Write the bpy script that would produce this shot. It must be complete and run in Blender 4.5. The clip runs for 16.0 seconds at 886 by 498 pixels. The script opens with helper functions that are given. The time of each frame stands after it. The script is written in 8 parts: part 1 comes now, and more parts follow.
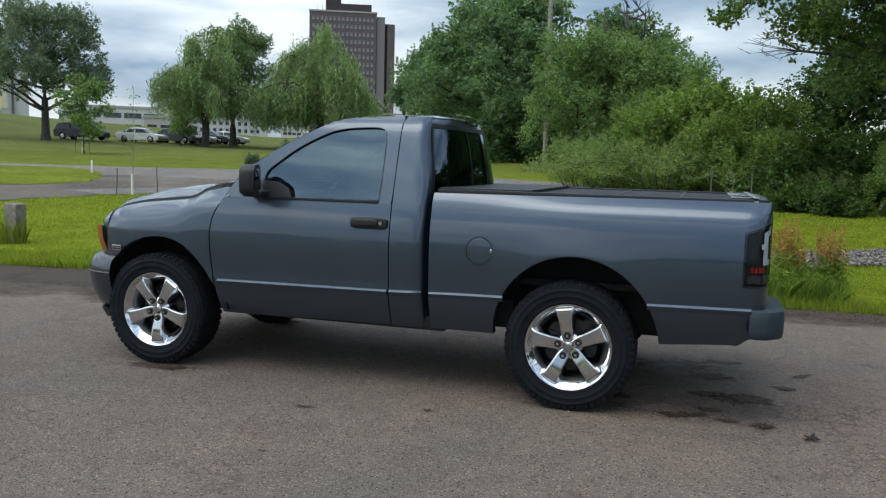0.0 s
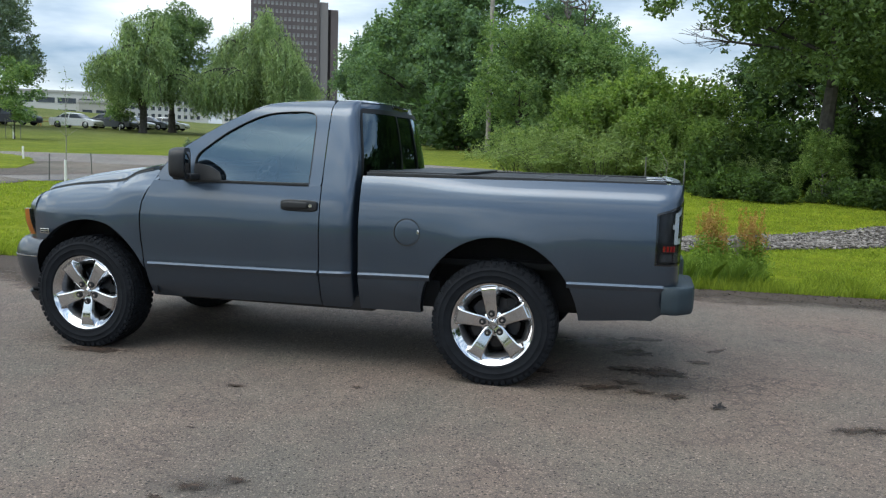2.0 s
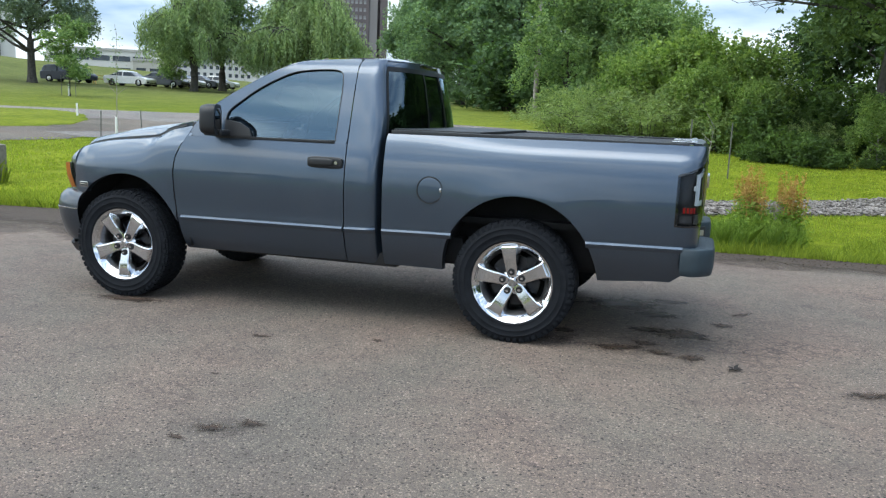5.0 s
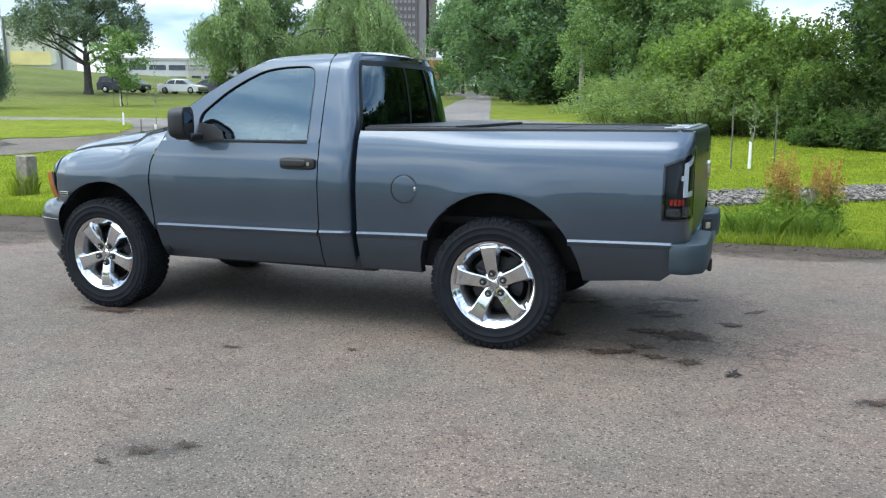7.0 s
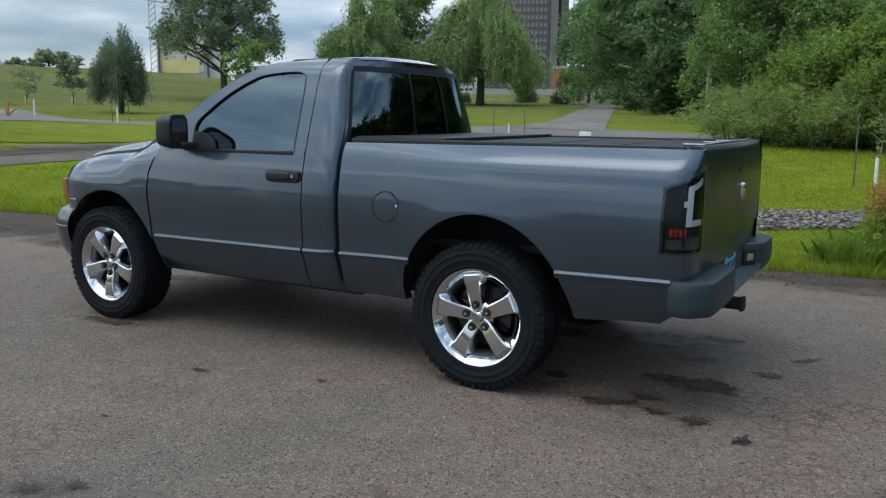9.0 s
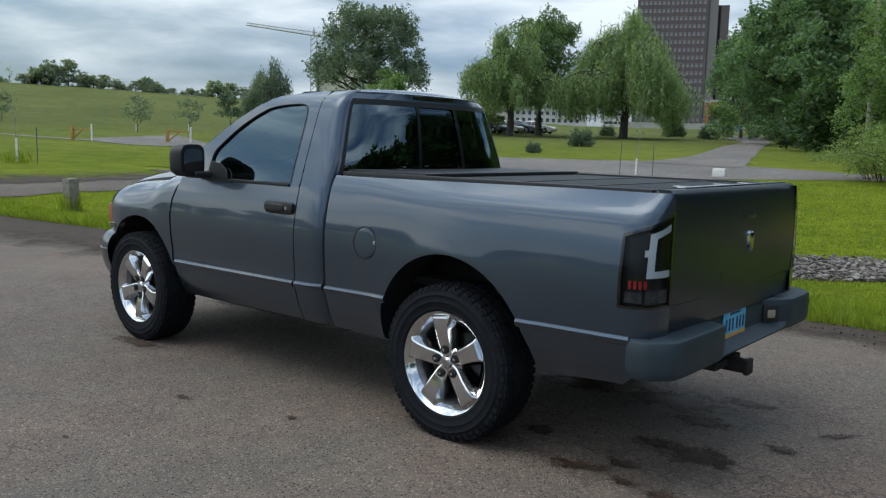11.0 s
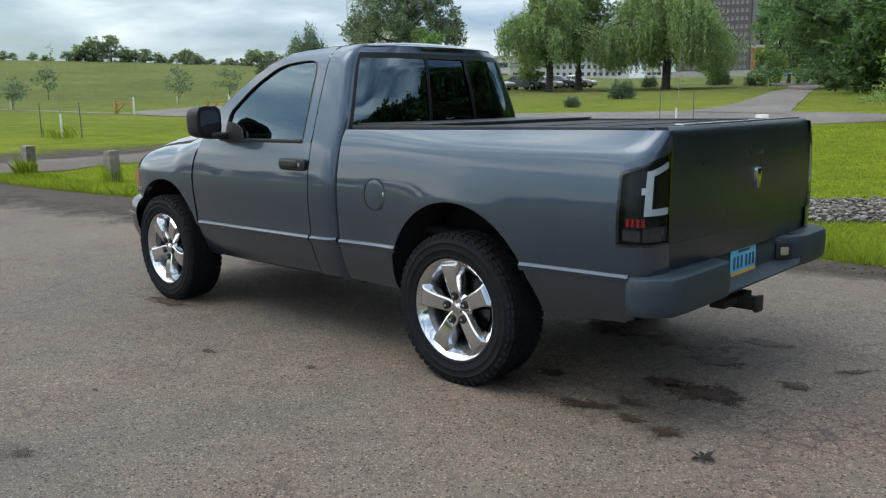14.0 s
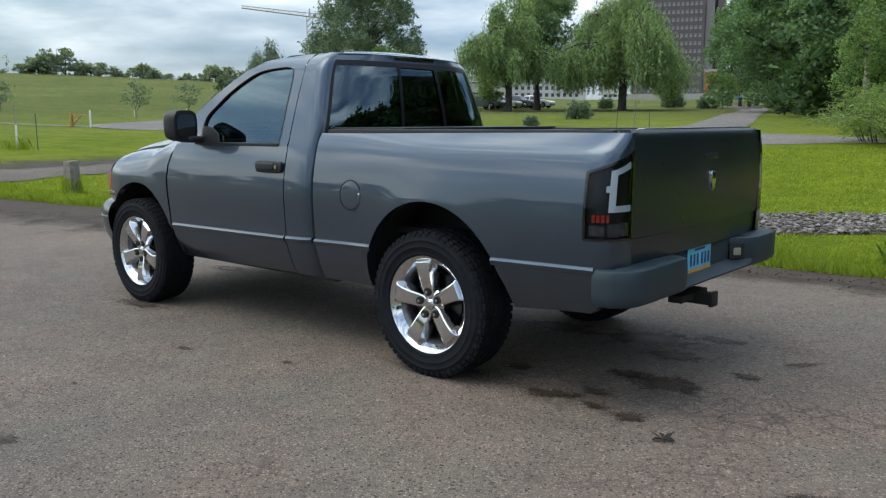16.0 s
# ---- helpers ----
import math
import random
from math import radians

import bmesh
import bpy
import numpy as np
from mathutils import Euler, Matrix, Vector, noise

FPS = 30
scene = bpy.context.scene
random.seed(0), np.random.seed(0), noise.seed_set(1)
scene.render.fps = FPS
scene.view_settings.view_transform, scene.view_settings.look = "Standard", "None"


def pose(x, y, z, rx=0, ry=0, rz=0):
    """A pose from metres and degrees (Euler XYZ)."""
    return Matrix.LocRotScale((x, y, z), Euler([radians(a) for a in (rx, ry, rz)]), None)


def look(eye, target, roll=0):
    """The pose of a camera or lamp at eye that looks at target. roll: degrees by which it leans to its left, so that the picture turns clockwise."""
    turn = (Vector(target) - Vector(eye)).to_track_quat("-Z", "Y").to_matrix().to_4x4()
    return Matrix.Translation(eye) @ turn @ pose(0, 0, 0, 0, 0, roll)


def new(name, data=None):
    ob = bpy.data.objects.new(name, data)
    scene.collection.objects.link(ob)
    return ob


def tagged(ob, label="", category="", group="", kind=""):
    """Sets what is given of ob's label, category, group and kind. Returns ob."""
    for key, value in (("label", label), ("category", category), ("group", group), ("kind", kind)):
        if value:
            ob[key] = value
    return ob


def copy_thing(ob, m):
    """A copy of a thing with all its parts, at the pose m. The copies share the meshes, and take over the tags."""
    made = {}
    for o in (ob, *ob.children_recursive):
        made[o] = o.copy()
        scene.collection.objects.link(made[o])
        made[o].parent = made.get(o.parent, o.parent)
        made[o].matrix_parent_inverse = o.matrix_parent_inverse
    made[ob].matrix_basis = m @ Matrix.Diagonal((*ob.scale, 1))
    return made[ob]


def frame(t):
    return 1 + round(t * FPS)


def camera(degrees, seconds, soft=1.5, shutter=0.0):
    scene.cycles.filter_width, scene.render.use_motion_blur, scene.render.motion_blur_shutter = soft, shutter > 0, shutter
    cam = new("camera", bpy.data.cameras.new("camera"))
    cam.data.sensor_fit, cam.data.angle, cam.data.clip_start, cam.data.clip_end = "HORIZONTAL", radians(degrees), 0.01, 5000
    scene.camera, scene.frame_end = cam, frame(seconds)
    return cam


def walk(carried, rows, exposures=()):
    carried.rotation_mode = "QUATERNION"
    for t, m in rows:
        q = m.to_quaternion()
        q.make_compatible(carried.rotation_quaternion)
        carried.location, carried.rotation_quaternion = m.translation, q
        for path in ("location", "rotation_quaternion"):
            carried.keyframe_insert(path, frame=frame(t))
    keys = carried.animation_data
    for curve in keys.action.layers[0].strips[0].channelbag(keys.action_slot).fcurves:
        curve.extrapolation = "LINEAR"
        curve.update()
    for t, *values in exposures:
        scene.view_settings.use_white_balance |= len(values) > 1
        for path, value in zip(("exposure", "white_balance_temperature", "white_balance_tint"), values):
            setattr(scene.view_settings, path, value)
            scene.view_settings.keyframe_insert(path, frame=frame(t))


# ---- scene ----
cam = camera(57.2, 16.0, 1.25)
PATH = [
    (0, (0.684, -5.996, 1.54), (0.109, -4.092, 1.33), 1.5),
    (0.5, (0.671, -6.027, 1.54), (0.122, -4.115, 1.329), 1.7),
    (1, (0.676, -6.058, 1.529), (0.178, -4.135, 1.299), 1.6),
    (1.5, (0.71, -6.091, 1.533), (0.254, -4.158, 1.3), 1.7),
    (2, (0.838, -6.117, 1.517), (0.394, -4.181, 1.281), 1.7),
    (2.5, (0.974, -6.162, 1.503), (0.537, -4.227, 1.25), 1.5),
    (3, (1.028, -6.195, 1.518), (0.589, -4.262, 1.255), 1.4),
    (3.5, (1.016, -6.193, 1.514), (0.553, -4.265, 1.25), 2.2),
    (4, (1.008, -6.192, 1.517), (0.511, -4.274, 1.24), 2.6),
    (4.2, (1.01, -6.184, 1.517), (0.479, -4.278, 1.228), 2.3),
    (6.3, (1.166, -5.955, 1.487), (0.607, -4.068, 1.128), 2.0),
    (6.5, (1.227, -5.887, 1.496), (0.659, -4.003, 1.14), 1.6),
    (7, (1.415, -5.69, 1.497), (0.734, -3.841, 1.153), 0.0),
    (7.5, (1.651, -5.525, 1.514), (0.771, -3.76, 1.182), -0.7),
    (8, (1.765, -5.278, 1.506), (0.851, -3.533, 1.16), -0.3),
    (8.2, (1.796, -5.195, 1.508), (0.879, -3.452, 1.164), -0.2),
    (10.3, (2.366, -4.311, 1.514), (1.231, -2.688, 1.239), 1.5),
    (10.5, (2.435, -4.245, 1.527), (1.264, -2.645, 1.26), 1.5),
    (11, (2.612, -4.153, 1.543), (1.349, -2.623, 1.287), 1.5),
    (11.5, (2.727, -4.087, 1.549), (1.412, -2.603, 1.282), 1.2),
    (12, (2.795, -4.053, 1.545), (1.465, -2.585, 1.263), 1.1),
    (12.5, (2.808, -4.034, 1.536), (1.471, -2.575, 1.249), 0.7),
    (13, (2.798, -4.024, 1.498), (1.46, -2.571, 1.191), -0.2),
    (13.5, (2.799, -4.01, 1.478), (1.441, -2.58, 1.144), -0.8),
    (14, (2.806, -4.069, 1.484), (1.469, -2.623, 1.133), -1.0),
    (14.5, (2.819, -4.157, 1.432), (1.541, -2.659, 1.081), -0.7),
    (15, (2.853, -4.233, 1.401), (1.596, -2.716, 1.06), -0.3),
    (15.5, (2.875, -4.273, 1.402), (1.608, -2.76, 1.077), -0.4),
    (16, (2.885, -4.284, 1.406), (1.621, -2.765, 1.099), -0.2),
]
walk(cam, [(t, look(eye, target, roll)) for t, eye, target, roll in PATH],
     exposures=[(t, stops, kelvin, 5) for t, stops, kelvin in (
         (0.0, 0.10, 6300), (1.0, 0.18, 6300), (1.4, 0.36, 6270), (2.2, 0.40, 6250), (3.2, 0.42, 6230), (4.2, 0.50, 6180), (6.3, 1.12, 6060), (6.8, 1.10, 6060), (7.2, 0.78, 6080),
         (7.6, 0.38, 6120), (8.2, 0.15, 6130), (10.3, 0.02, 6170), (11.5, -0.05, 6240), (12.2, 0.24, 6370), (13.2, 0.28, 6400), (14.0, 0.38, 6420), (15.0, 0.46, 6390), (16.0, 0.28, 6290))])

# ---- world, sun ----
world = bpy.data.worlds.new("world")
scene.world = world
world.use_nodes = True
wn, wl = world.node_tree.nodes, world.node_tree.links
wn.clear()
w_out = wn.new("ShaderNodeOutputWorld")
w_bg = wn.new("ShaderNodeBackground")
w_sky = wn.new("ShaderNodeTexSky")
w_sky.sky_type = "NISHITA"
w_sky.sun_disc = False
SUN_EL, SUN_AZ = radians(66), radians(205)      # azimuth from +y towards +x
w_sky.sun_elevation, w_sky.sun_rotation = SUN_EL, SUN_AZ
w_sky.dust_density, w_sky.ozone_density = 1.5, 2.0
w_geo = wn.new("ShaderNodeTexCoord")
w_map = wn.new("ShaderNodeMapping")
w_map.inputs["Scale"].default_value = (1.0, 1.0, 4.2)
w_map.inputs["Location"].default_value = (0.35, 0.1, 0.0)
w_no = wn.new("ShaderNodeTexNoise")
w_no.inputs["Scale"].default_value, w_no.inputs["Detail"].default_value = 1.7, 9.0
w_no.inputs["Roughness"].default_value = 0.58
w_no2 = wn.new("ShaderNodeTexNoise")
w_no2.inputs["Scale"].default_value, w_no2.inputs["Detail"].default_value = 3.3, 7.0
w_ramp = wn.new("ShaderNodeValToRGB")
w_ramp.color_ramp.elements[0].position, w_ramp.color_ramp.elements[1].position = 0.36, 0.60
w_cl = wn.new("ShaderNodeValToRGB")            # cloud colour, grey base to bright edge
w_cl.color_ramp.elements[0].position, w_cl.color_ramp.elements[0].color = 0.36, (3.3, 4.6, 6.4, 1)
w_cl.color_ramp.elements[1].position, w_cl.color_ramp.elements[1].color = 0.62, (10.6, 11.2, 11.9, 1)
w_mix = wn.new("ShaderNodeMix")
w_mix.data_type = "RGBA"
wl.new(w_geo.outputs["Generated"], w_map.inputs["Vector"])
for n_ in (w_no, w_no2):
    wl.new(w_map.outputs["Vector"], n_.inputs["Vector"])
wl.new(w_no.outputs["Fac"], w_ramp.inputs["Fac"])
wl.new(w_no2.outputs["Fac"], w_cl.inputs["Fac"])
wl.new(w_ramp.outputs["Color"], w_mix.inputs["Factor"])
wl.new(w_sky.outputs["Color"], w_mix.inputs["A"])
wl.new(w_cl.outputs["Color"], w_mix.inputs["B"])
w_sep = wn.new("ShaderNodeSeparateXYZ")          # overcast skies brighten towards the zenith
wl.new(w_geo.outputs["Generated"], w_sep.inputs[0])
w_cie = wn.new("ShaderNodeMath")
w_cie.operation, w_cie.use_clamp = "MULTIPLY_ADD", False
w_cie.inputs[1].default_value, w_cie.inputs[2].default_value = 1.15, 0.87
w_pos = wn.new("ShaderNodeMath")
w_pos.operation = "MAXIMUM"
w_pos.inputs[1].default_value = 0.0
wl.new(w_sep.outputs["Z"], w_pos.inputs[0])
wl.new(w_pos.outputs[0], w_cie.inputs[0])
w_mul = wn.new("ShaderNodeMix")
w_mul.data_type, w_mul.blend_type = "RGBA", "MULTIPLY"
w_mul.inputs["Factor"].default_value = 1.0
wl.new(w_mix.outputs["Result"], w_mul.inputs["A"])
wl.new(w_cie.outputs[0], w_mul.inputs["B"])
w_dot = wn.new("ShaderNodeVectorMath")            # a warm glow added apart from the sun, for brighter paint reflections
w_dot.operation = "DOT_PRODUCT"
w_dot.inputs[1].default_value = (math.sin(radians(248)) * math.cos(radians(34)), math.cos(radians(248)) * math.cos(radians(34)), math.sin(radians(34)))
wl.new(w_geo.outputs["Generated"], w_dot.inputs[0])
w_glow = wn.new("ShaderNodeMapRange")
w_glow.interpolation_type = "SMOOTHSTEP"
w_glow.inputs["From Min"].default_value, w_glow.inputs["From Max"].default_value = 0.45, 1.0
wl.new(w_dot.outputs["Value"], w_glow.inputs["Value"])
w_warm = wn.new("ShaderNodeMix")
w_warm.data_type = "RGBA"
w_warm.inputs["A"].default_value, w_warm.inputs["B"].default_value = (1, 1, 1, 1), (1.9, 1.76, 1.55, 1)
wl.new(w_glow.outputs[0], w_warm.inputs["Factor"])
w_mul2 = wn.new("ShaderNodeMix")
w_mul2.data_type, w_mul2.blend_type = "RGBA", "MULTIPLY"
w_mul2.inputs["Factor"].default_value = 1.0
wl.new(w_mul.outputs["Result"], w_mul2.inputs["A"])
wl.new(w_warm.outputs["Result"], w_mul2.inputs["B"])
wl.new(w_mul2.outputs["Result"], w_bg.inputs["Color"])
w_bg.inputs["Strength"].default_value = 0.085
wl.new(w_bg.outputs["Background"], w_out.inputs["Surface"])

sun = new("sun", bpy.data.lights.new("sun", "SUN"))
sun.data.energy, sun.data.angle, sun.data.color = 0.85, radians(40), (1.0, 0.93, 0.83)
sun.matrix_world = look((100 * math.sin(SUN_AZ) * math.cos(SUN_EL), 100 * math.cos(SUN_AZ) * math.cos(SUN_EL), 100 * math.sin(SUN_EL)), (0, 0, 0))


# ---- materials ----
def material(name):
    m = bpy.data.materials.new(name)
    m.use_nodes = True
    return m, m.node_tree.nodes, m.node_tree.links, m.node_tree.nodes["Principled BSDF"]


def coords(nodes, links, scale=1.0, obj=True):
    tc = nodes.new("ShaderNodeTexCoord")
    mp = nodes.new("ShaderNodeMapping")
    s = scale if isinstance(scale, tuple) else (scale,) * 3
    mp.inputs["Scale"].default_value = s
    links.new(tc.outputs["Object" if obj else "Generated"], mp.inputs["Vector"])
    return mp.outputs["Vector"]


def noise_tex(nodes, links, vec, scale, detail=5.0, rough=0.55):
    n = nodes.new("ShaderNodeTexNoise")
    n.inputs["Scale"].default_value, n.inputs["Detail"].default_value, n.inputs["Roughness"].default_value = scale, detail, rough
    links.new(vec, n.inputs["Vector"])
    return n.outputs["Fac"]


def ramp(nodes, links, fac, stops):
    r = nodes.new("ShaderNodeValToRGB")
    while len(r.color_ramp.elements) < len(stops):
        r.color_ramp.elements.new(0.5)
    for e, (p, c) in zip(r.color_ramp.elements, stops):
        e.position, e.color = p, (*c, 1)
    links.new(fac, r.inputs["Fac"])
    return r.outputs["Color"]


def mixc(nodes, links, fac, a, b, mode="MIX"):
    m = nodes.new("ShaderNodeMix")
    m.data_type, m.blend_type = "RGBA", mode
    for sock, v in (("Factor", fac), ("A", a), ("B", b)):
        if isinstance(v, (int, float)):
            m.inputs[sock].default_value = v
        elif isinstance(v, tuple):
            m.inputs[sock].default_value = (*v, 1)
        else:
            links.new(v, m.inputs[sock])
    return m.outputs["Result"]


def bump(nodes, links, height, strength, dist, bsdf):
    b = nodes.new("ShaderNodeBump")
    b.inputs["Strength"].default_value, b.inputs["Distance"].default_value = strength, dist
    links.new(height, b.inputs["Height"])
    links.new(b.outputs["Normal"], bsdf.inputs["Normal"])
    return b


def simple(name, col, rough=0.5, metal=0.0, var=0.12, scale=8.0, coat=0.0, bump_s=0.0, bump_scale=60.0, spec=0.5):
    m, n, l, b = material(name)
    v = coords(n, l)
    f = noise_tex(n, l, v, scale)
    c = ramp(n, l, f, [(0.3, tuple(x * (1 - var) for x in col)), (0.7, tuple(min(1, x * (1 + var)) for x in col))])
    l.new(c, b.inputs["Base Color"])
    b.inputs["Roughness"].default_value, b.inputs["Metallic"].default_value = rough, metal
    b.inputs["Coat Weight"].default_value, b.inputs["Coat Roughness"].default_value = coat, 0.04
    b.inputs["Specular IOR Level"].default_value = spec
    if bump_s:
        bump(n, l, noise_tex(n, l, v, bump_scale, 3), bump_s, 0.004, b)
    return m


def leaf_material(name, dark, light, translucent=0.35, patch=0.75):
    m, n, l, b = material(name)
    g = n.new("ShaderNodeNewGeometry")
    c = ramp(n, l, g.outputs["Random Per Island"], [(0.0, dark), (1.0, light)])
    v = coords(n, l)
    big = noise_tex(n, l, v, 0.8, 4)
    c2 = mixc(n, l, ramp(n, l, big, [(0.4, (0, 0, 0)), (0.62, (patch,) * 3)]), c, tuple(x * 0.6 for x in dark))
    c = c2
    l.new(c, b.inputs["Base Color"])
    b.inputs["Roughness"].default_value, b.inputs["Specular IOR Level"].default_value = 0.6, 0.25
    tr = n.new("ShaderNodeBsdfTranslucent")
    l.new(mixc(n, l, 1.0, c, (1.0, 1.0, 0.45), "MULTIPLY"), tr.inputs["Color"])
    mx = n.new("ShaderNodeMixShader")
    mx.inputs[0].default_value = translucent
    out = n["Material Output"]
    l.new(b.outputs[0], mx.inputs[1])
    l.new(tr.outputs[0], mx.inputs[2])
    l.new(mx.outputs[0], out.inputs["Surface"])
    return m


def make_asphalt(name, col, warm, bump_s=0.6):
    """Worn asphalt: fine chips, scattered pale stones and dark pits, broken hairline cracks, broad tints."""
    m, n, l, b = material(name)
    v = coords(n, l)
    big = noise_tex(n, l, v, 0.35, 6, 0.6)
    tint = noise_tex(n, l, v, 0.8, 4, 0.6)
    mid = noise_tex(n, l, v, 4.0, 6, 0.65)
    fine = noise_tex(n, l, v, 140.0, 3, 0.7)

    def cells(scale):
        t = n.new("ShaderNodeTexVoronoi")
        t.inputs["Scale"].default_value = scale
        l.new(v, t.inputs["Vector"])
        sp = n.new("ShaderNodeSeparateColor")
        l.new(t.outputs["Color"], sp.inputs[0])
        return t, sp
    chip, chip_c = cells(120.0)
    pit, pit_c = cells(42.0)
    c = ramp(n, l, big, [(0.3, tuple(x * 0.88 for x in col)), (0.7, tuple(x * 1.08 for x in warm))])
    c = mixc(n, l, 0.8, c, ramp(n, l, tint, [(0.35, (0.93, 1.0, 0.98)), (0.65, (1.08, 0.99, 0.97))]), "MULTIPLY")
    c = mixc(n, l, 0.7, c, ramp(n, l, mid, [(0.3, (0.8,) * 3), (0.7, (1.16,) * 3)]), "MULTIPLY")
    # the relief is put into the colour too: hollows are darkened
    lump = noise_tex(n, l, v, 26.0, 4, 0.6)
    c = mixc(n, l, 0.6, c, ramp(n, l, lump, [(0.3, (0.72,) * 3), (0.42, (1.0,) * 3), (0.7, (1.14,) * 3)]), "MULTIPLY")
    c = mixc(n, l, 0.7, c, ramp(n, l, fine, [(0.35, (0.6,) * 3), (0.65, (1.35,) * 3)]), "MULTIPLY")
    c = mixc(n, l, 1.0, c, ramp(n, l, chip_c.outputs[0], [(0.0, (0.45,) * 3), (0.14, (0.86,) * 3), (0.8, (1.08, 1.06, 1.04)), (0.93, (1.5, 1.46, 1.4)), (1.0, (2.1, 2.05, 2.0))]), "MULTIPLY")
    near = n.new("ShaderNodeMath")                   # round dark pits in a few of the larger cells
    near.operation = "LESS_THAN"
    near.inputs[1].default_value = 0.30
    l.new(pit.outputs["Distance"], near.inputs[0])
    few = n.new("ShaderNodeMath")
    few.operation = "LESS_THAN"
    few.inputs[1].default_value = 0.27
    l.new(pit_c.outputs[1], few.inputs[0])
    both = n.new("ShaderNodeMath")
    both.operation = "MULTIPLY"
    l.new(near.outputs[0], both.inputs[0])
    l.new(few.outputs[0], both.inputs[1])
    c = mixc(n, l, both.outputs[0], c, tuple(x * 0.32 for x in col))
    wob = n.new("ShaderNodeVectorMath")
    wob.operation = "MULTIPLY_ADD"
    wn_ = n.new("ShaderNodeTexNoise")
    wn_.inputs["Scale"].default_value, wn_.inputs["Detail"].default_value = 2.5, 6.0
    l.new(v, wn_.inputs["Vector"])
    l.new(wn_.outputs["Color"], wob.inputs[0])
    wob.inputs[1].default_value = (0.5, 0.5, 0.5)
    l.new(v, wob.inputs[2])
    ck = n.new("ShaderNodeTexVoronoi")
    ck.feature = "DISTANCE_TO_EDGE"
    ck.inputs["Scale"].default_value = 1.3
    l.new(wob.outputs[0], ck.inputs["Vector"])
    line = ramp(n, l, ck.outputs["Distance"], [(0.0, (0.75,) * 3), (0.011, (0, 0, 0))])
    gap = ramp(n, l, noise_tex(n, l, v, 1.1, 5, 0.6), [(0.5, (0, 0, 0)), (0.62, (1, 1, 1))])
    c = mixc(n, l, mixc(n, l, 1.0, line, gap, "MULTIPLY"), c, tuple(x * 0.35 for x in col))
    web = n.new("ShaderNodeTexVoronoi")              # patches of fine crazing
    web.feature = "DISTANCE_TO_EDGE"
    web.inputs["Scale"].default_value = 8.0
    sway = n.new("ShaderNodeVectorMath")
    sway.operation = "MULTIPLY_ADD"
    sway_n = n.new("ShaderNodeTexNoise")
    sway_n.inputs["Scale"].default_value, sway_n.inputs["Detail"].default_value = 9.0, 4.0
    l.new(v, sway_n.inputs["Vector"])
    l.new(sway_n.outputs["Color"], sway.inputs[0])
    sway.inputs[1].default_value = (0.09, 0.09, 0.0)
    l.new(v, sway.inputs[2])
    l.new(sway.outputs[0], web.inputs["Vector"])
    fine_line = ramp(n, l, web.outputs["Distance"], [(0.0, (0.9,) * 3), (0.02, (0.75,) * 3), (0.075, (0, 0, 0))])
    where = ramp(n, l, noise_tex(n, l, v, 0.8, 6, 0.7), [(0.49, (0, 0, 0)), (0.66, (0.85,) * 3)])
    c = mixc(n, l, mixc(n, l, 1.0, fine_line, where, "MULTIPLY"), c, tuple(x * 0.36 for x in col))
    l.new(c, b.inputs["Base Color"])
    b.inputs["Roughness"].default_value = 0.9
    h = n.new("ShaderNodeMath")
    h.operation = "SUBTRACT"
    l.new(fine, h.inputs[0])
    l.new(chip.outputs["Distance"], h.inputs[1])
    h2 = n.new("ShaderNodeMath")                     # lumps and hollows a few centimetres wide
    h2.operation = "MULTIPLY_ADD"
    h2.inputs[1].default_value = 2.4
    l.new(lump, h2.inputs[0])
    l.new(h.outputs[0], h2.inputs[2])
    bump(n, l, h2.outputs[0], bump_s, 0.009, b)
    return m


def make_lawn(name, mid, light, far_mid, far_light):
    m, n, l, b = material(name)
    v = coords(n, l)
    big = noise_tex(n, l, v, 0.09, 5, 0.6)
    md = noise_tex(n, l, v, 0.9, 6, 0.65)
    fine = noise_tex(n, l, v, 16.0, 7, 0.8)
    away = n.new("ShaderNodeVectorMath")           # duller hill-grass colours take over with distance from the origin
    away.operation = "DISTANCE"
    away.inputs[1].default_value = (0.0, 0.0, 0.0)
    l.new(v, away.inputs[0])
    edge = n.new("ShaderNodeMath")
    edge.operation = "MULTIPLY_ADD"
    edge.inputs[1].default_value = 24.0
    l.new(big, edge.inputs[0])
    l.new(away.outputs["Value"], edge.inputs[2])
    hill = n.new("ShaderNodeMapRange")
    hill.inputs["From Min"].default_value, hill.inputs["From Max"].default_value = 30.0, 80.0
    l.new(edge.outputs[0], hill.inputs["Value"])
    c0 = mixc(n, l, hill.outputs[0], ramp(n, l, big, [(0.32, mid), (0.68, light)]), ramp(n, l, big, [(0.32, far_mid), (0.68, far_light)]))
    c1 = mixc(n, l, 0.6, c0, ramp(n, l, md, [(0.3, (0.5, 0.58, 0.45)), (0.7, (1.3, 1.22, 1.1))]), "MULTIPLY")
    c2 = mixc(n, l, 0.75, c1, ramp(n, l, fine, [(0.32, (0.38, 0.43, 0.34)), (0.68, (1.5, 1.46, 1.36))]), "MULTIPLY")
    l.new(c2, b.inputs["Base Color"])
    b.inputs["Roughness"].default_value, b.inputs["Specular IOR Level"].default_value = 0.9, 0.06
    tuft = noise_tex(n, l, v, 4.5, 6, 0.75)
    l.new(mixc(n, l, 0.6, c2, ramp(n, l, tuft, [(0.36, (0.55, 0.62, 0.5)), (0.64, (1.3, 1.26, 1.2))]), "MULTIPLY"), b.inputs["Base Color"])
    bump(n, l, fine, 0.8, 0.06, b)
    return m


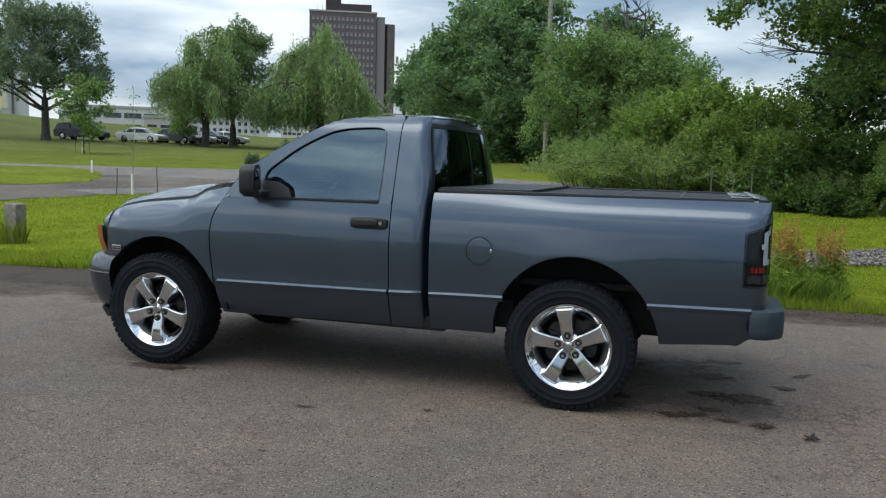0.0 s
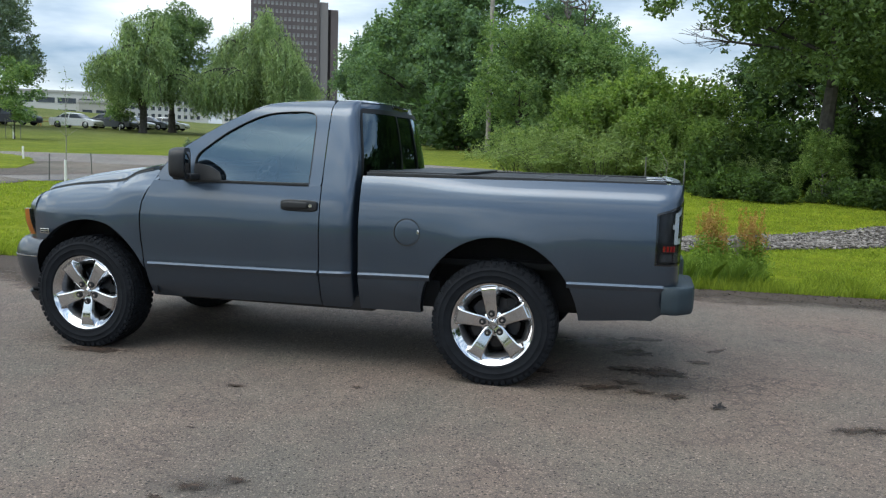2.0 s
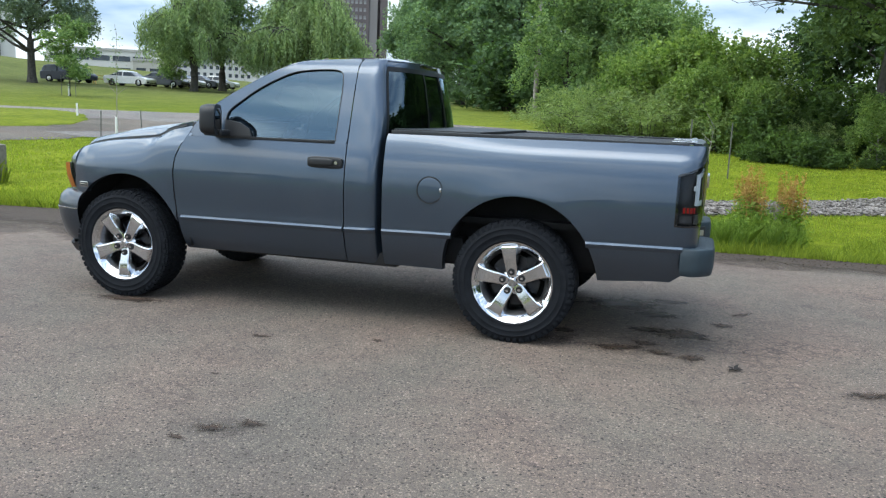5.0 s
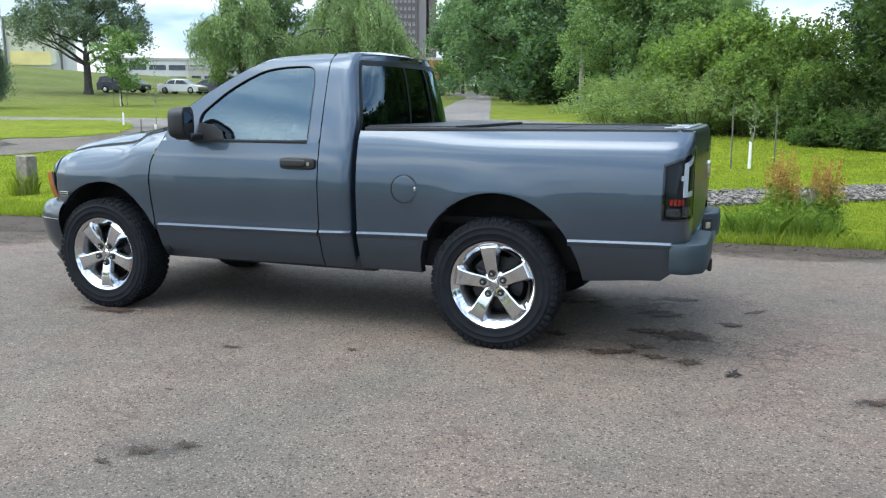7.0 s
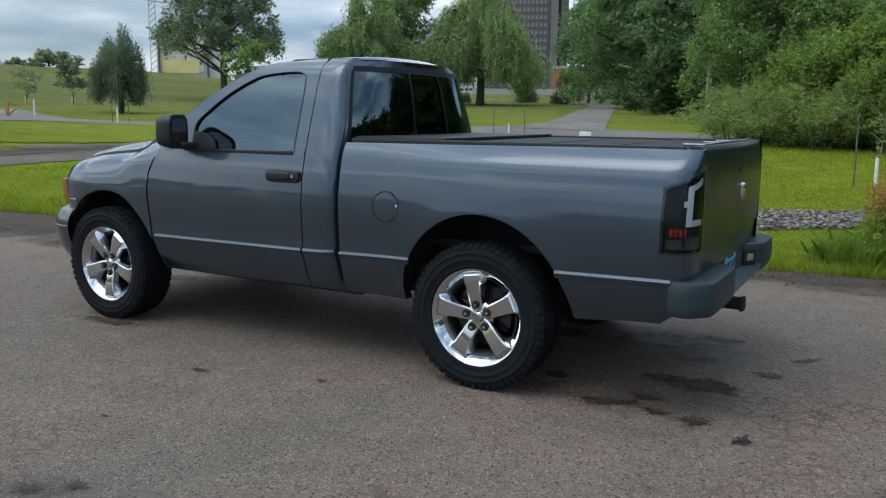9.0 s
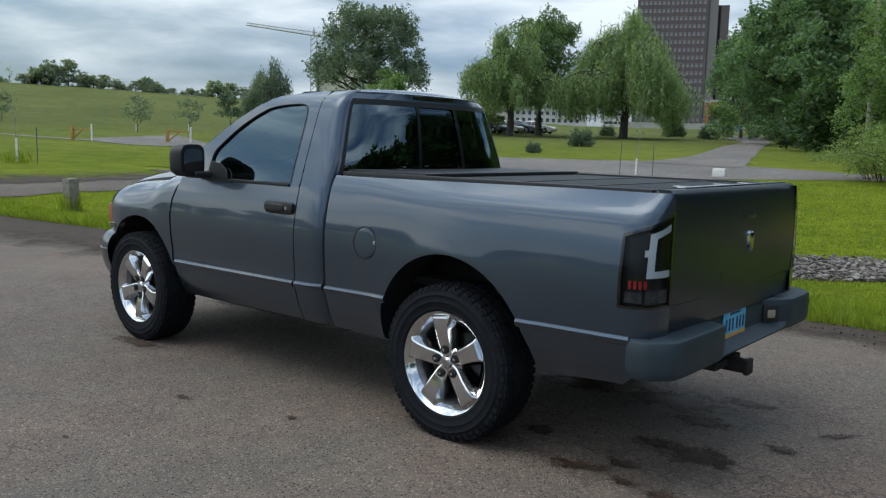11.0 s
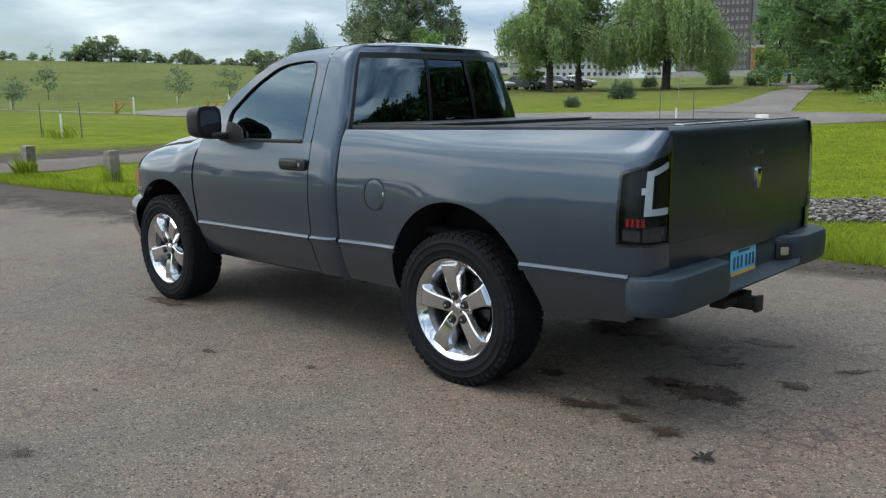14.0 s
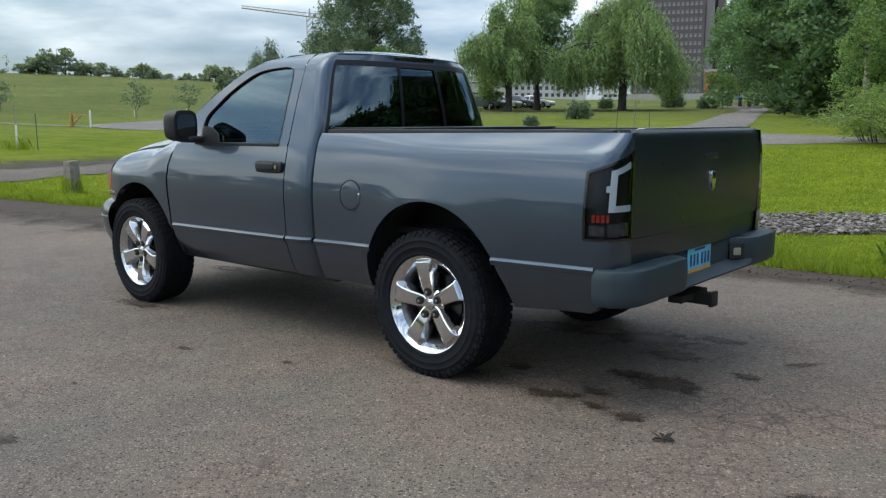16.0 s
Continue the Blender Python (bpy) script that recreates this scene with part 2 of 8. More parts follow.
def make_paint(name, col, coat=0.06, weight=1.0, metal=0.88, rough=0.27):
    m, n, l, b = material(name)
    v = coords(n, l)
    fl = n.new("ShaderNodeTexVoronoi")
    fl.inputs["Scale"].default_value = 900.0
    l.new(v, fl.inputs["Vector"])
    dust = noise_tex(n, l, v, 2.2, 6, 0.65)
    c = mixc(n, l, 0.25, col, ramp(n, l, fl.outputs["Color"], [(0.2, tuple(x * 0.6 for x in col)), (0.9, tuple(x * 1.9 for x in col))]))
    c2 = mixc(n, l, ramp(n, l, dust, [(0.5, (0, 0, 0)), (0.8, (0.1,) * 3)]), c, (0.13, 0.125, 0.115))
    l.new(c2, b.inputs["Base Color"])
    b.inputs["Metallic"].default_value = metal
    l.new(ramp(n, l, dust, [(0.3, (rough,) * 3), (0.75, (rough + 0.08,) * 3)]), b.inputs["Roughness"])
    b.inputs["Coat Weight"].default_value, b.inputs["Coat Roughness"].default_value = weight, coat
    return m


def make_glass(name, tint, base=0.07, rough=0.0, shine=(0.85, 0.93, 1.0)):
    m, n, l, b = material(name)
    out = n["Material Output"]
    n.remove(b)
    tr = n.new("ShaderNodeBsdfTransparent")
    tr.inputs["Color"].default_value = (*tint, 1)
    gl = n.new("ShaderNodeBsdfGlossy")
    gl.inputs["Roughness"].default_value = rough
    gl.inputs["Color"].default_value = (*shine, 1)
    lw = n.new("ShaderNodeLayerWeight")
    lw.inputs["Blend"].default_value = 0.5
    pw = n.new("ShaderNodeMath")
    pw.operation = "POWER"
    pw.inputs[1].default_value = 5.0
    l.new(lw.outputs["Facing"], pw.inputs[0])
    fr = n.new("ShaderNodeMath")
    fr.operation = "MULTIPLY_ADD"
    fr.inputs[1].default_value, fr.inputs[2].default_value = 1 - base, base
    l.new(pw.outputs[0], fr.inputs[0])
    mx = n.new("ShaderNodeMixShader")
    l.new(fr.outputs[0], mx.inputs[0])
    l.new(tr.outputs[0], mx.inputs[1])
    l.new(gl.outputs[0], mx.inputs[2])
    l.new(mx.outputs[0], out.inputs["Surface"])
    return m


M = {}
M["asphalt"] = make_asphalt("asphalt", (0.132, 0.111, 0.097), (0.170, 0.135, 0.110))
M["path"] = make_asphalt("worn_asphalt", (0.145, 0.133, 0.127), (0.19, 0.172, 0.16), 0.3)
M["track"] = make_asphalt("track_dirt", (0.085, 0.07, 0.056), (0.15, 0.128, 0.105), 0.5)
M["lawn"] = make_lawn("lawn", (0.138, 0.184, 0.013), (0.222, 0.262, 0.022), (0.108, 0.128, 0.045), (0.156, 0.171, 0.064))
M["soil"] = simple("soil", (0.055, 0.042, 0.03), 0.95, var=0.4, scale=6, bump_s=0.8, bump_scale=40)
M["stain"] = None
M["paint"] = make_paint("grey_metallic_paint", (0.052, 0.073, 0.105), 0.04, 1.0, 0.84, 0.35)
# front bumper: a darker tone of the body paint
M["paint_bumper"] = make_paint("dark_bumper_paint", (0.03, 0.04, 0.055), 0.06, 0.7, 0.6, 0.3)
# tailgate: body paint darkened in its colour to stand for dim reflections
M["paint_dimmed"] = make_paint("dimmed_grey_metallic_paint", (0.014, 0.0195, 0.027), 0.18, 0.25, 0.3)
# the blue of reflected sky is put into the windows' gloss colour
M["glass"] = make_glass("tinted_glass", (0.13, 0.165, 0.19), 0.135, 0.0, (0.62, 0.83, 1.0))
M["rearglass"] = make_glass("dark_tinted_glass", (0.05, 0.055, 0.06), 0.14, 0.0, (0.7, 0.88, 1.0))
M["clear"] = make_glass("clear_glass", (0.7, 0.73, 0.76), 0.03, 0.0, (0.5, 0.54, 0.58))
M["black"] = simple("black_plastic", (0.011, 0.012, 0.014), 0.5, var=0.2, bump_s=0.15, bump_scale=300)
M["gloss"] = simple("gloss_black", (0.006, 0.006, 0.007), 0.12, var=0.2, coat=0.6)
M["lens_grey"] = simple("smoked_lens", (0.035, 0.037, 0.041), 0.25, var=0.4, scale=40, coat=0.5)
# inner wheel barrel: grey metal, darker than the chrome lip
M["barrel"] = simple("dark_barrel_metal", (0.17, 0.17, 0.175), 0.3, 0.8, var=0.25, scale=20)
M["frame"] = simple("black_window_frame", (0.006, 0.007, 0.008), 0.4, var=0.1, spec=0.3)
M["rubber"] = simple("tyre_rubber", (0.011, 0.0125, 0.0155), 0.8, var=0.25, scale=14, bump_s=0.25, bump_scale=120, spec=0.12)
M["chrome"] = simple("chrome", (0.66, 0.67, 0.69), 0.09, 1.0, var=0.03)
M["mirror"] = simple("dark_mirror_glass", (0.2, 0.2, 0.205), 0.03, 1.0, var=0.03)
M["bumper"] = simple("grey_bumper_plastic", (0.019, 0.033, 0.044), 0.5, var=0.18, scale=6, bump_s=0.12, bump_scale=260)
M["vinyl"] = simple("tonneau_vinyl", (0.017, 0.018, 0.02), 0.6, var=0.2, bump_s=0.3, bump_scale=220, spec=0.3)
M["dark"] = simple("underbody", (0.01, 0.01, 0.011), 0.85, var=0.3)
M["amber"] = simple("amber_lens", (0.5, 0.18, 0.04), 0.15, coat=0.8)
M["red"] = simple("red_lens", (0.3, 0.01, 0.012), 0.15, coat=0.8)
M["lens_dark"] = simple("smoked_lens_inside", (0.007, 0.0075, 0.009), 0.4, var=0.4, scale=40, spec=0.25)
M["lens_white"] = simple("white_light_bar", (0.62, 0.66, 0.68), 0.3)
M["lamp_lens"] = simple("dull_lamp_lens", (0.3, 0.29, 0.22), 0.3)
M["silver"] = simple("silver_trim", (0.5, 0.5, 0.5), 0.25, 1.0)
M["steel"] = simple("brake_steel", (0.06, 0.06, 0.065), 0.4, 1.0, var=0.3)
M["rust"] = simple("rusty_steel", (0.012, 0.010, 0.009), 0.8, var=0.4, scale=20)
M["plate_blue"] = simple("plate_blue", (0.12, 0.42, 0.62), 0.4)
M["plate_gold"] = simple("plate_gold", (0.6, 0.33, 0.08), 0.4)
M["plate_ink"] = simple("plate_ink", (0.03, 0.05, 0.12), 0.5)
M["interior"] = simple("interior_cloth", (0.04, 0.042, 0.045), 0.85, var=0.25)
M["bark"] = simple("bark", (0.058, 0.053, 0.047), 0.95, var=0.45, scale=5, bump_s=1.0, bump_scale=14)
M["bark_pale"] = simple("pale_bark", (0.27, 0.25, 0.22), 0.95, var=0.35, scale=5, bump_s=0.6, bump_scale=14)
M["deadwood"] = simple("dead_wood", (0.09, 0.08, 0.072), 0.9, var=0.3, scale=6)
M["timber"] = simple("weathered_timber", (0.2, 0.18, 0.155), 0.9, var=0.4, scale=11, bump_s=0.8, bump_scale=50)
M["yellow_wood"] = simple("yellow_gate_paint", (0.36, 0.22, 0.06), 0.7, var=0.25)
M["white_tube"] = simple("white_tube", (0.78, 0.77, 0.74), 0.5, var=0.08)
M["stake"] = simple("steel_stake", (0.11, 0.11, 0.1), 0.7, var=0.3)
M["rock"] = None
M["leaf_dark"] = leaf_material("leaves_dark", (0.045, 0.09, 0.034), (0.115, 0.195, 0.07), 0.4)
M["leaf_mid"] = leaf_material("leaves_mid", (0.13, 0.225, 0.10), (0.36, 0.50, 0.225), 0.55, 0.5)
M["leaf_light"] = leaf_material("leaves_light", (0.14, 0.24, 0.065), (0.40, 0.53, 0.18), 0.55, 0.5)
# willow, grey-green, wood and full leaves are paled for distance haze
M["leaf_willow"] = leaf_material("leaves_willow", (0.185, 0.285, 0.135), (0.47, 0.60, 0.32), 0.5, 0.35)
M["leaf_grey"] = leaf_material("leaves_greygreen", (0.145, 0.205, 0.165), (0.27, 0.35, 0.26), 0.5, 0.45)
M["leaf_red"] = leaf_material("leaves_rust", (0.40, 0.22, 0.075), (0.58, 0.40, 0.16), 0.5, 0.2)
# crest trees: distance haze is put into this pale leaf colour
M["leaf_crest"] = leaf_material("leaves_hazed", (0.26, 0.325, 0.27), (0.42, 0.49, 0.39), 0.55, 0.25)
M["leaf_wood"] = leaf_material("leaves_wood", (0.135, 0.225, 0.135), (0.28, 0.42, 0.225), 0.5, 0.5)
M["leaf_elm"] = leaf_material("leaves_elm", (0.105, 0.175, 0.065), (0.24, 0.345, 0.125), 0.5, 0.5)
# undergrowth: shade beneath the large trees is put into the leaf colour
M["leaf_under"] = leaf_material("leaves_shaded", (0.055, 0.10, 0.03), (0.16, 0.26, 0.07), 0.5, 0.85)
M["leaf_full"] = leaf_material("leaves_full", (0.12, 0.195, 0.10), (0.25, 0.36, 0.175), 0.5, 0.5)
M["leaf_weed"] = leaf_material("leaves_weed", (0.13, 0.22, 0.035), (0.33, 0.46, 0.09), 0.5, 0.3)
M["leaf_pale"] = leaf_material("leaves_pale", (0.165, 0.25, 0.09), (0.38, 0.48, 0.19), 0.5, 0.5)
M["grass"] = leaf_material("grass_blades", (0.21, 0.29, 0.04), (0.44, 0.52, 0.085), 0.6, 0.2)
M["brick_grey"] = simple("tower_brick", (0.115, 0.096, 0.102), 0.9, var=0.12, scale=0.4)
M["brick_dark"] = simple("tower_dark_panel", (0.05, 0.04, 0.043), 0.9, var=0.12, scale=0.4)
M["panel_pale"] = simple("pale_panel", (0.19, 0.175, 0.182), 0.8, var=0.1)
M["win_pale"] = simple("curtained_window", (0.19, 0.185, 0.2), 0.4, var=0.55, scale=0.35)
M["win_dark"] = simple("far_window_glass", (0.05, 0.06, 0.075), 0.15, var=0.5, scale=0.6)
M["white_wall"] = simple("white_render", (0.55, 0.54, 0.52), 0.85, var=0.08, scale=0.2)
M["tan_wall"] = simple("tan_wall", (0.42, 0.4, 0.36), 0.85, var=0.1, scale=0.2)
M["mesh_wall"] = simple("scaffold_netting", (0.60, 0.58, 0.46), 0.9, var=0.14, scale=0.5)
M["yellow_wall"] = simple("yellow_sheathing", (0.78, 0.66, 0.27), 0.8, var=0.12, scale=0.2)
M["orange_wall"] = simple("orange_brick", (0.38, 0.13, 0.06), 0.85, var=0.15, scale=0.3)
M["concrete"] = simple("concrete", (0.36, 0.35, 0.33), 0.9, var=0.12, scale=0.5)
M["crane"] = simple("crane_paint", (0.45, 0.43, 0.4), 0.6)
M["car_navy"] = simple("navy_car_paint", (0.01, 0.016, 0.034), 0.5, 0.0, coat=0.3)
M["car_white"] = simple("silver_white_car_paint", (0.78, 0.79, 0.8), 0.3, 0.2, coat=0.8)
M["car_grey"] = simple("grey_car_paint", (0.1, 0.11, 0.12), 0.3, 0.4, coat=0.8)
M["blue_panel"] = simple("blue_panel", (0.06, 0.16, 0.35), 0.6)


def make_rock():
    m, n, l, b = material("riprap_stone")
    oi = n.new("ShaderNodeObjectInfo")
    gi = n.new("ShaderNodeNewGeometry")
    add = n.new("ShaderNodeMath")
    add.operation = "ADD"
    l.new(oi.outputs["Random"], add.inputs[0])
    l.new(gi.outputs["Random Per Island"], add.inputs[1])
    fr = n.new("ShaderNodeMath")
    fr.operation = "FRACT"
    l.new(add.outputs[0], fr.inputs[0])
    c = ramp(n, l, fr.outputs[0], [(0.0, (0.08, 0.07, 0.062)), (0.5, (0.175, 0.155, 0.138)), (1.0, (0.3, 0.275, 0.25))])
    v = coords(n, l)
    f = noise_tex(n, l, v, 22, 5)
    l.new(mixc(n, l, 0.5, c, ramp(n, l, f, [(0.3, (0.6,) * 3), (0.7, (1.3,) * 3)]), "MULTIPLY"), b.inputs["Base Color"])
    b.inputs["Roughness"].default_value = 0.9
    bump(n, l, f, 0.5, 0.02, b)
    return m


M["rock"] = make_rock()


def make_dirt(name="washed_dirt", lo=0.98, hi=1.6):
    """Dirt washed over the asphalt edge, thinning out towards the road."""
    m, n, l, b = material(name)
    uv = n.new("ShaderNodeUVMap")
    sx = n.new("ShaderNodeSeparateXYZ")
    l.new(uv.outputs["UV"], sx.inputs[0])
    v = coords(n, l)
    f = noise_tex(n, l, v, 1.6, 7, 0.7)
    f2 = noise_tex(n, l, v, 40, 4, 0.7)
    a = n.new("ShaderNodeMath")
    a.operation = "MULTIPLY_ADD"
    a.inputs[1].default_value = 1.5
    l.new(f, a.inputs[0])
    l.new(sx.outputs["Y"], a.inputs[2])
    a2 = n.new("ShaderNodeMath")
    a2.operation = "MULTIPLY_ADD"
    a2.inputs[1].default_value = 0.5
    l.new(f2, a2.inputs[0])
    l.new(a.outputs[0], a2.inputs[2])
    rp = n.new("ShaderNodeMapRange")
    rp.inputs["From Min"].default_value, rp.inputs["From Max"].default_value = lo, hi
    rp.inputs["To Max"].default_value = 0.93
    l.new(a2.outputs[0], rp.inputs["Value"])
    l.new(ramp(n, l, f2, [(0.3, (0.032, 0.023, 0.017)), (0.7, (0.082, 0.06, 0.044))]), b.inputs["Base Color"])
    b.inputs["Roughness"].default_value = 0.95
    bump(n, l, f2, 0.6, 0.02, b)
    tr = n.new("ShaderNodeBsdfTransparent")
    mx = n.new("ShaderNodeMixShader")
    l.new(rp.outputs[0], mx.inputs[0])
    l.new(tr.outputs[0], mx.inputs[1])
    l.new(b.outputs[0], mx.inputs[2])
    l.new(mx.outputs[0], n["Material Output"].inputs["Surface"])
    return m


M["dirt"] = make_dirt()
M["dirt_thin"] = make_dirt("trampled_dirt", 1.15, 1.85)


def make_stain(most=0.95, dark=(0.024, 0.015, 0.011), light=(0.088, 0.038, 0.019), name="oil_stain"):
    """Oil stains and dark patches on asphalt: ragged, thinning out to nothing at the rim."""
    m, n, l, b = material(name)
    uv = n.new("ShaderNodeUVMap")
    ln = n.new("ShaderNodeVectorMath")
    ln.operation = "LENGTH"
    l.new(uv.outputs["UV"], ln.inputs[0])
    v = coords(n, l)
    f = noise_tex(n, l, v, 11, 7, 0.72)
    f2 = noise_tex(n, l, v, 60, 3, 0.7)

    def step(src, k, add=None):
        q = n.new("ShaderNodeMath")
        q.operation = "MULTIPLY_ADD"
        q.inputs[1].default_value, q.inputs[2].default_value = k, 0.0
        l.new(src, q.inputs[0])
        if add is not None:
            l.new(add, q.inputs[2])
        return q.outputs[0]
    rag = step(f2, 1.5, step(f, 3.4, step(ln.outputs["Value"], -1.9)))
    mr = n.new("ShaderNodeMapRange")
    mr.inputs["From Min"].default_value, mr.inputs["From Max"].default_value = (1.15, 2.05) if most > 0.5 else (1.2, 2.0)
    mr.inputs["To Max"].default_value = most
    l.new(rag, mr.inputs["Value"])
    fac = mr.outputs[0]
    l.new(ramp(n, l, f, [(0.38, light), (0.6, dark)]), b.inputs["Base Color"])
    b.inputs["Roughness"].default_value = 0.7
    tr = n.new("ShaderNodeBsdfTransparent")
    mx = n.new("ShaderNodeMixShader")
    l.new(fac, mx.inputs[0])
    l.new(tr.outputs[0], mx.inputs[1])
    l.new(b.outputs[0], mx.inputs[2])
    l.new(mx.outputs[0], n["Material Output"].inputs["Surface"])
    return m


M["stain"] = make_stain(0.92, (0.017, 0.011, 0.007), (0.075, 0.040, 0.021))
M["faint_dark"] = make_stain(0.24, (0.035, 0.034, 0.033), (0.075, 0.068, 0.06), "darker_asphalt")


# ---- builders ----
def mesh_from(verts, faces, name="mesh", smooth=True, angle=35):
    me = bpy.data.meshes.new(name)
    me.from_pydata([tuple(v) for v in verts], [], faces)
    me.validate()
    if smooth:
        me.shade_smooth()
        me.set_sharp_from_angle(angle=radians(angle))
    return me


def part(name, geo, mat, parent=None, label="", smooth=True, angle=35, kind=""):
    """One mesh object from (verts, faces), a bmesh or a mesh."""
    if isinstance(geo, tuple):
        me = mesh_from(geo[0], geo[1], name, smooth, angle)
    elif isinstance(geo, bmesh.types.BMesh):
        bmesh.ops.recalc_face_normals(geo, faces=geo.faces)
        me = bpy.data.meshes.new(name)
        geo.to_mesh(me)
        geo.free()
        if smooth:
            me.shade_smooth()
            me.set_sharp_from_angle(angle=radians(angle))
    else:
        me = geo
    if mat is not None and not me.materials:
        me.materials.append(mat)
    ob = new(name, me)
    if parent is not None:
        ob.parent = parent
    if label or kind:
        tagged(ob, label=label, kind=kind)
    return ob


def thing(name, label, category, group="", at=None):
    ob = new(name)
    ob.empty_display_size = 0.2
    if at is not None:
        ob.matrix_world = at if isinstance(at, Matrix) else Matrix.Translation(at)
    return tagged(ob, label, category, group)


def box(cx, cy, cz, sx, sy, sz, bevel=0.0, seg=2):
    bm = bmesh.new()
    bmesh.ops.create_cube(bm, size=1.0, matrix=Matrix.Translation((cx, cy, cz)) @ Matrix.Diagonal((sx, sy, sz, 1)))
    if bevel:
        bmesh.ops.bevel(bm, geom=bm.edges[:], offset=bevel, segments=seg, affect="EDGES", profile=0.6)
    return bm


def add_bm(bm, other, m=None):
    """Joins other into bm."""
    me = bpy.data.meshes.new("tmp")
    other.to_mesh(me)
    other.free()
    if m is not None:
        me.transform(m)
    bm.from_mesh(me)
    bpy.data.meshes.remove(me)
    return bm


def cyl(p0, p1, r0, r1=None, seg=12, cap=True):
    r1 = r0 if r1 is None else r1
    p0, p1 = Vector(p0), Vector(p1)
    q = (p1 - p0).to_track_quat("Z", "Y").to_matrix().to_4x4()
    bm = bmesh.new()
    bmesh.ops.create_cone(bm, cap_ends=cap, segments=seg, radius1=r0, radius2=r1, depth=(p1 - p0).length,
                          matrix=Matrix.Translation((p0 + p1) / 2) @ q)
    return bm


def pill(cx, cy, cz, sx, sy, sz, e=0.5):
    """A rounded block: a sphere squared off by the power e."""
    bm = bmesh.new()
    bmesh.ops.create_uvsphere(bm, u_segments=32, v_segments=16, radius=1.0)
    for v in bm.verts:
        v.co = Vector([c + 0.5 * d * math.copysign(abs(q) ** e, q) for c, d, q in zip((cx, cy, cz), (sx, sy, sz), v.co)])
    return bm


def grid_faces(nu, nv, close_v=False, skip=None):
    fs = []
    for i in range(nu - 1):
        for j in range(nv - (0 if close_v else 1)):
            if skip and skip(i, j):
                continue
            j2 = (j + 1) % nv
            fs.append((i * nv + j, (i + 1) * nv + j, (i + 1) * nv + j2, i * nv + j2))
    return fs


def lathe(profile, axis_y=0.0, seg=48, close=False):
    """Rings about the y axis: profile of (radius, y)."""
    vs, n = [], len(profile)
    for k in range(seg):
        a = 2 * math.pi * k / seg
        for r, y in profile:
            vs.append((r * math.sin(a), y + axis_y, r * math.cos(a)))
    fs = []
    for k in range(seg):
        k2 = (k + 1) % seg
        for j in range(n if close else n - 1):
            j2 = (j + 1) % n
            fs.append((k * n + j, k * n + j2, k2 * n + j2, k2 * n + j))
    return vs, fs


def smooth_line(pts, n):
    """n points spread evenly by length along a Catmull-Rom curve through pts."""
    P = [Vector(p) for p in pts]
    P = [P[0] * 2 - P[1]] + P + [P[-1] * 2 - P[-2]]
    out = []
    for i in range(1, len(P) - 2):
        for k in range(16):
            t = k / 16
            a, b, c, d = P[i - 1], P[i], P[i + 1], P[i + 2]
            out.append(0.5 * (2 * b + (c - a) * t + (2 * a - 5 * b + 4 * c - d) * t * t + (3 * b - a - 3 * c + d) * t ** 3))
    out.append(P[-2])
    ds = [0.0]
    for a, b in zip(out, out[1:]):
        ds.append(ds[-1] + (b - a).length)
    res = []
    for k in range(n):
        s = ds[-1] * k / (n - 1)
        j = max(0, min(len(ds) - 2, int(np.searchsorted(ds, s)) - 1))
        f = (s - ds[j]) / max(1e-9, ds[j + 1] - ds[j])
        res.append(out[j].lerp(out[j + 1], min(1, max(0, f))))
    return res


def tube(path, radii, seg=6):
    """A tapered tube along path points."""
    vs, fs = [], []
    for i, p in enumerate(path):
        p = Vector(p)
        d = Vector(path[min(i + 1, len(path) - 1)]) - Vector(path[max(i - 1, 0)])
        q = d.to_track_quat("Z", "Y").to_matrix()
        for k in range(seg):
            a = 2 * math.pi * k / seg
            vs.append(p + q @ Vector((math.cos(a), math.sin(a), 0)) * radii[i])
    for i in range(len(path) - 1):
        for k in range(seg):
            k2 = (k + 1) % seg
            fs.append((i * seg + k, i * seg + k2, (i + 1) * seg + k2, (i + 1) * seg + k))
    return vs, fs


def join_geo(geos):
    vs, fs = [], []
    for v, f in geos:
        o = len(vs)
        vs += list(v)
        fs += [tuple(i + o for i in q) for q in f]
    return vs, fs


def interp(x, pts):
    return float(np.interp(x, [p[0] for p in pts], [p[1] for p in pts]))


def smoothstep(a, b, x):
    t = min(1, max(0, (x - a) / (b - a)))
    return t * t * (3 - 2 * t)


# ---- ground ----
EYE = (1.8, -5.0, 1.5)
CREST = [(-180, 0.6), (-120, 1.2), (-90, 2.9), (-71, 3.15), (-63, 3.05), (-55, 2.75), (-50, 2.75), (-44, 2.25), (-37, 1.9),
         (-30, 1.5), (-20, 1.45), (-10, 1.2), (10, 0.9), (40, 0.5), (90, 0.4), (180, 0.6)]


def ground_z(x, y):
    dx, dy = x - EYE[0], y - EYE[1]
    r = math.hypot(dx, dy)
    if r < 16:
        return 0.0
    h = 0.042 * min(r - 16, 46) * smoothstep(14, 22, r)
    if r > 62:
        az = math.degrees(math.atan2(dx, dy))
        top = EYE[2] + 150 * math.tan(radians(interp(az, CREST)))
        h += (top - h) * min(1, (r - 62) / 88) ** 1.2
    if dy < 0:
        h *= max(0.0, 1 + dy / r * 0.9)
    return h


def polar(az, r, el=None):
    x, y = EYE[0] + r * math.sin(radians(az)), EYE[1] + r * math.cos(radians(az))
    return Vector((x, y, ground_z(x, y) if el is None else EYE[2] + r * math.tan(radians(el))))


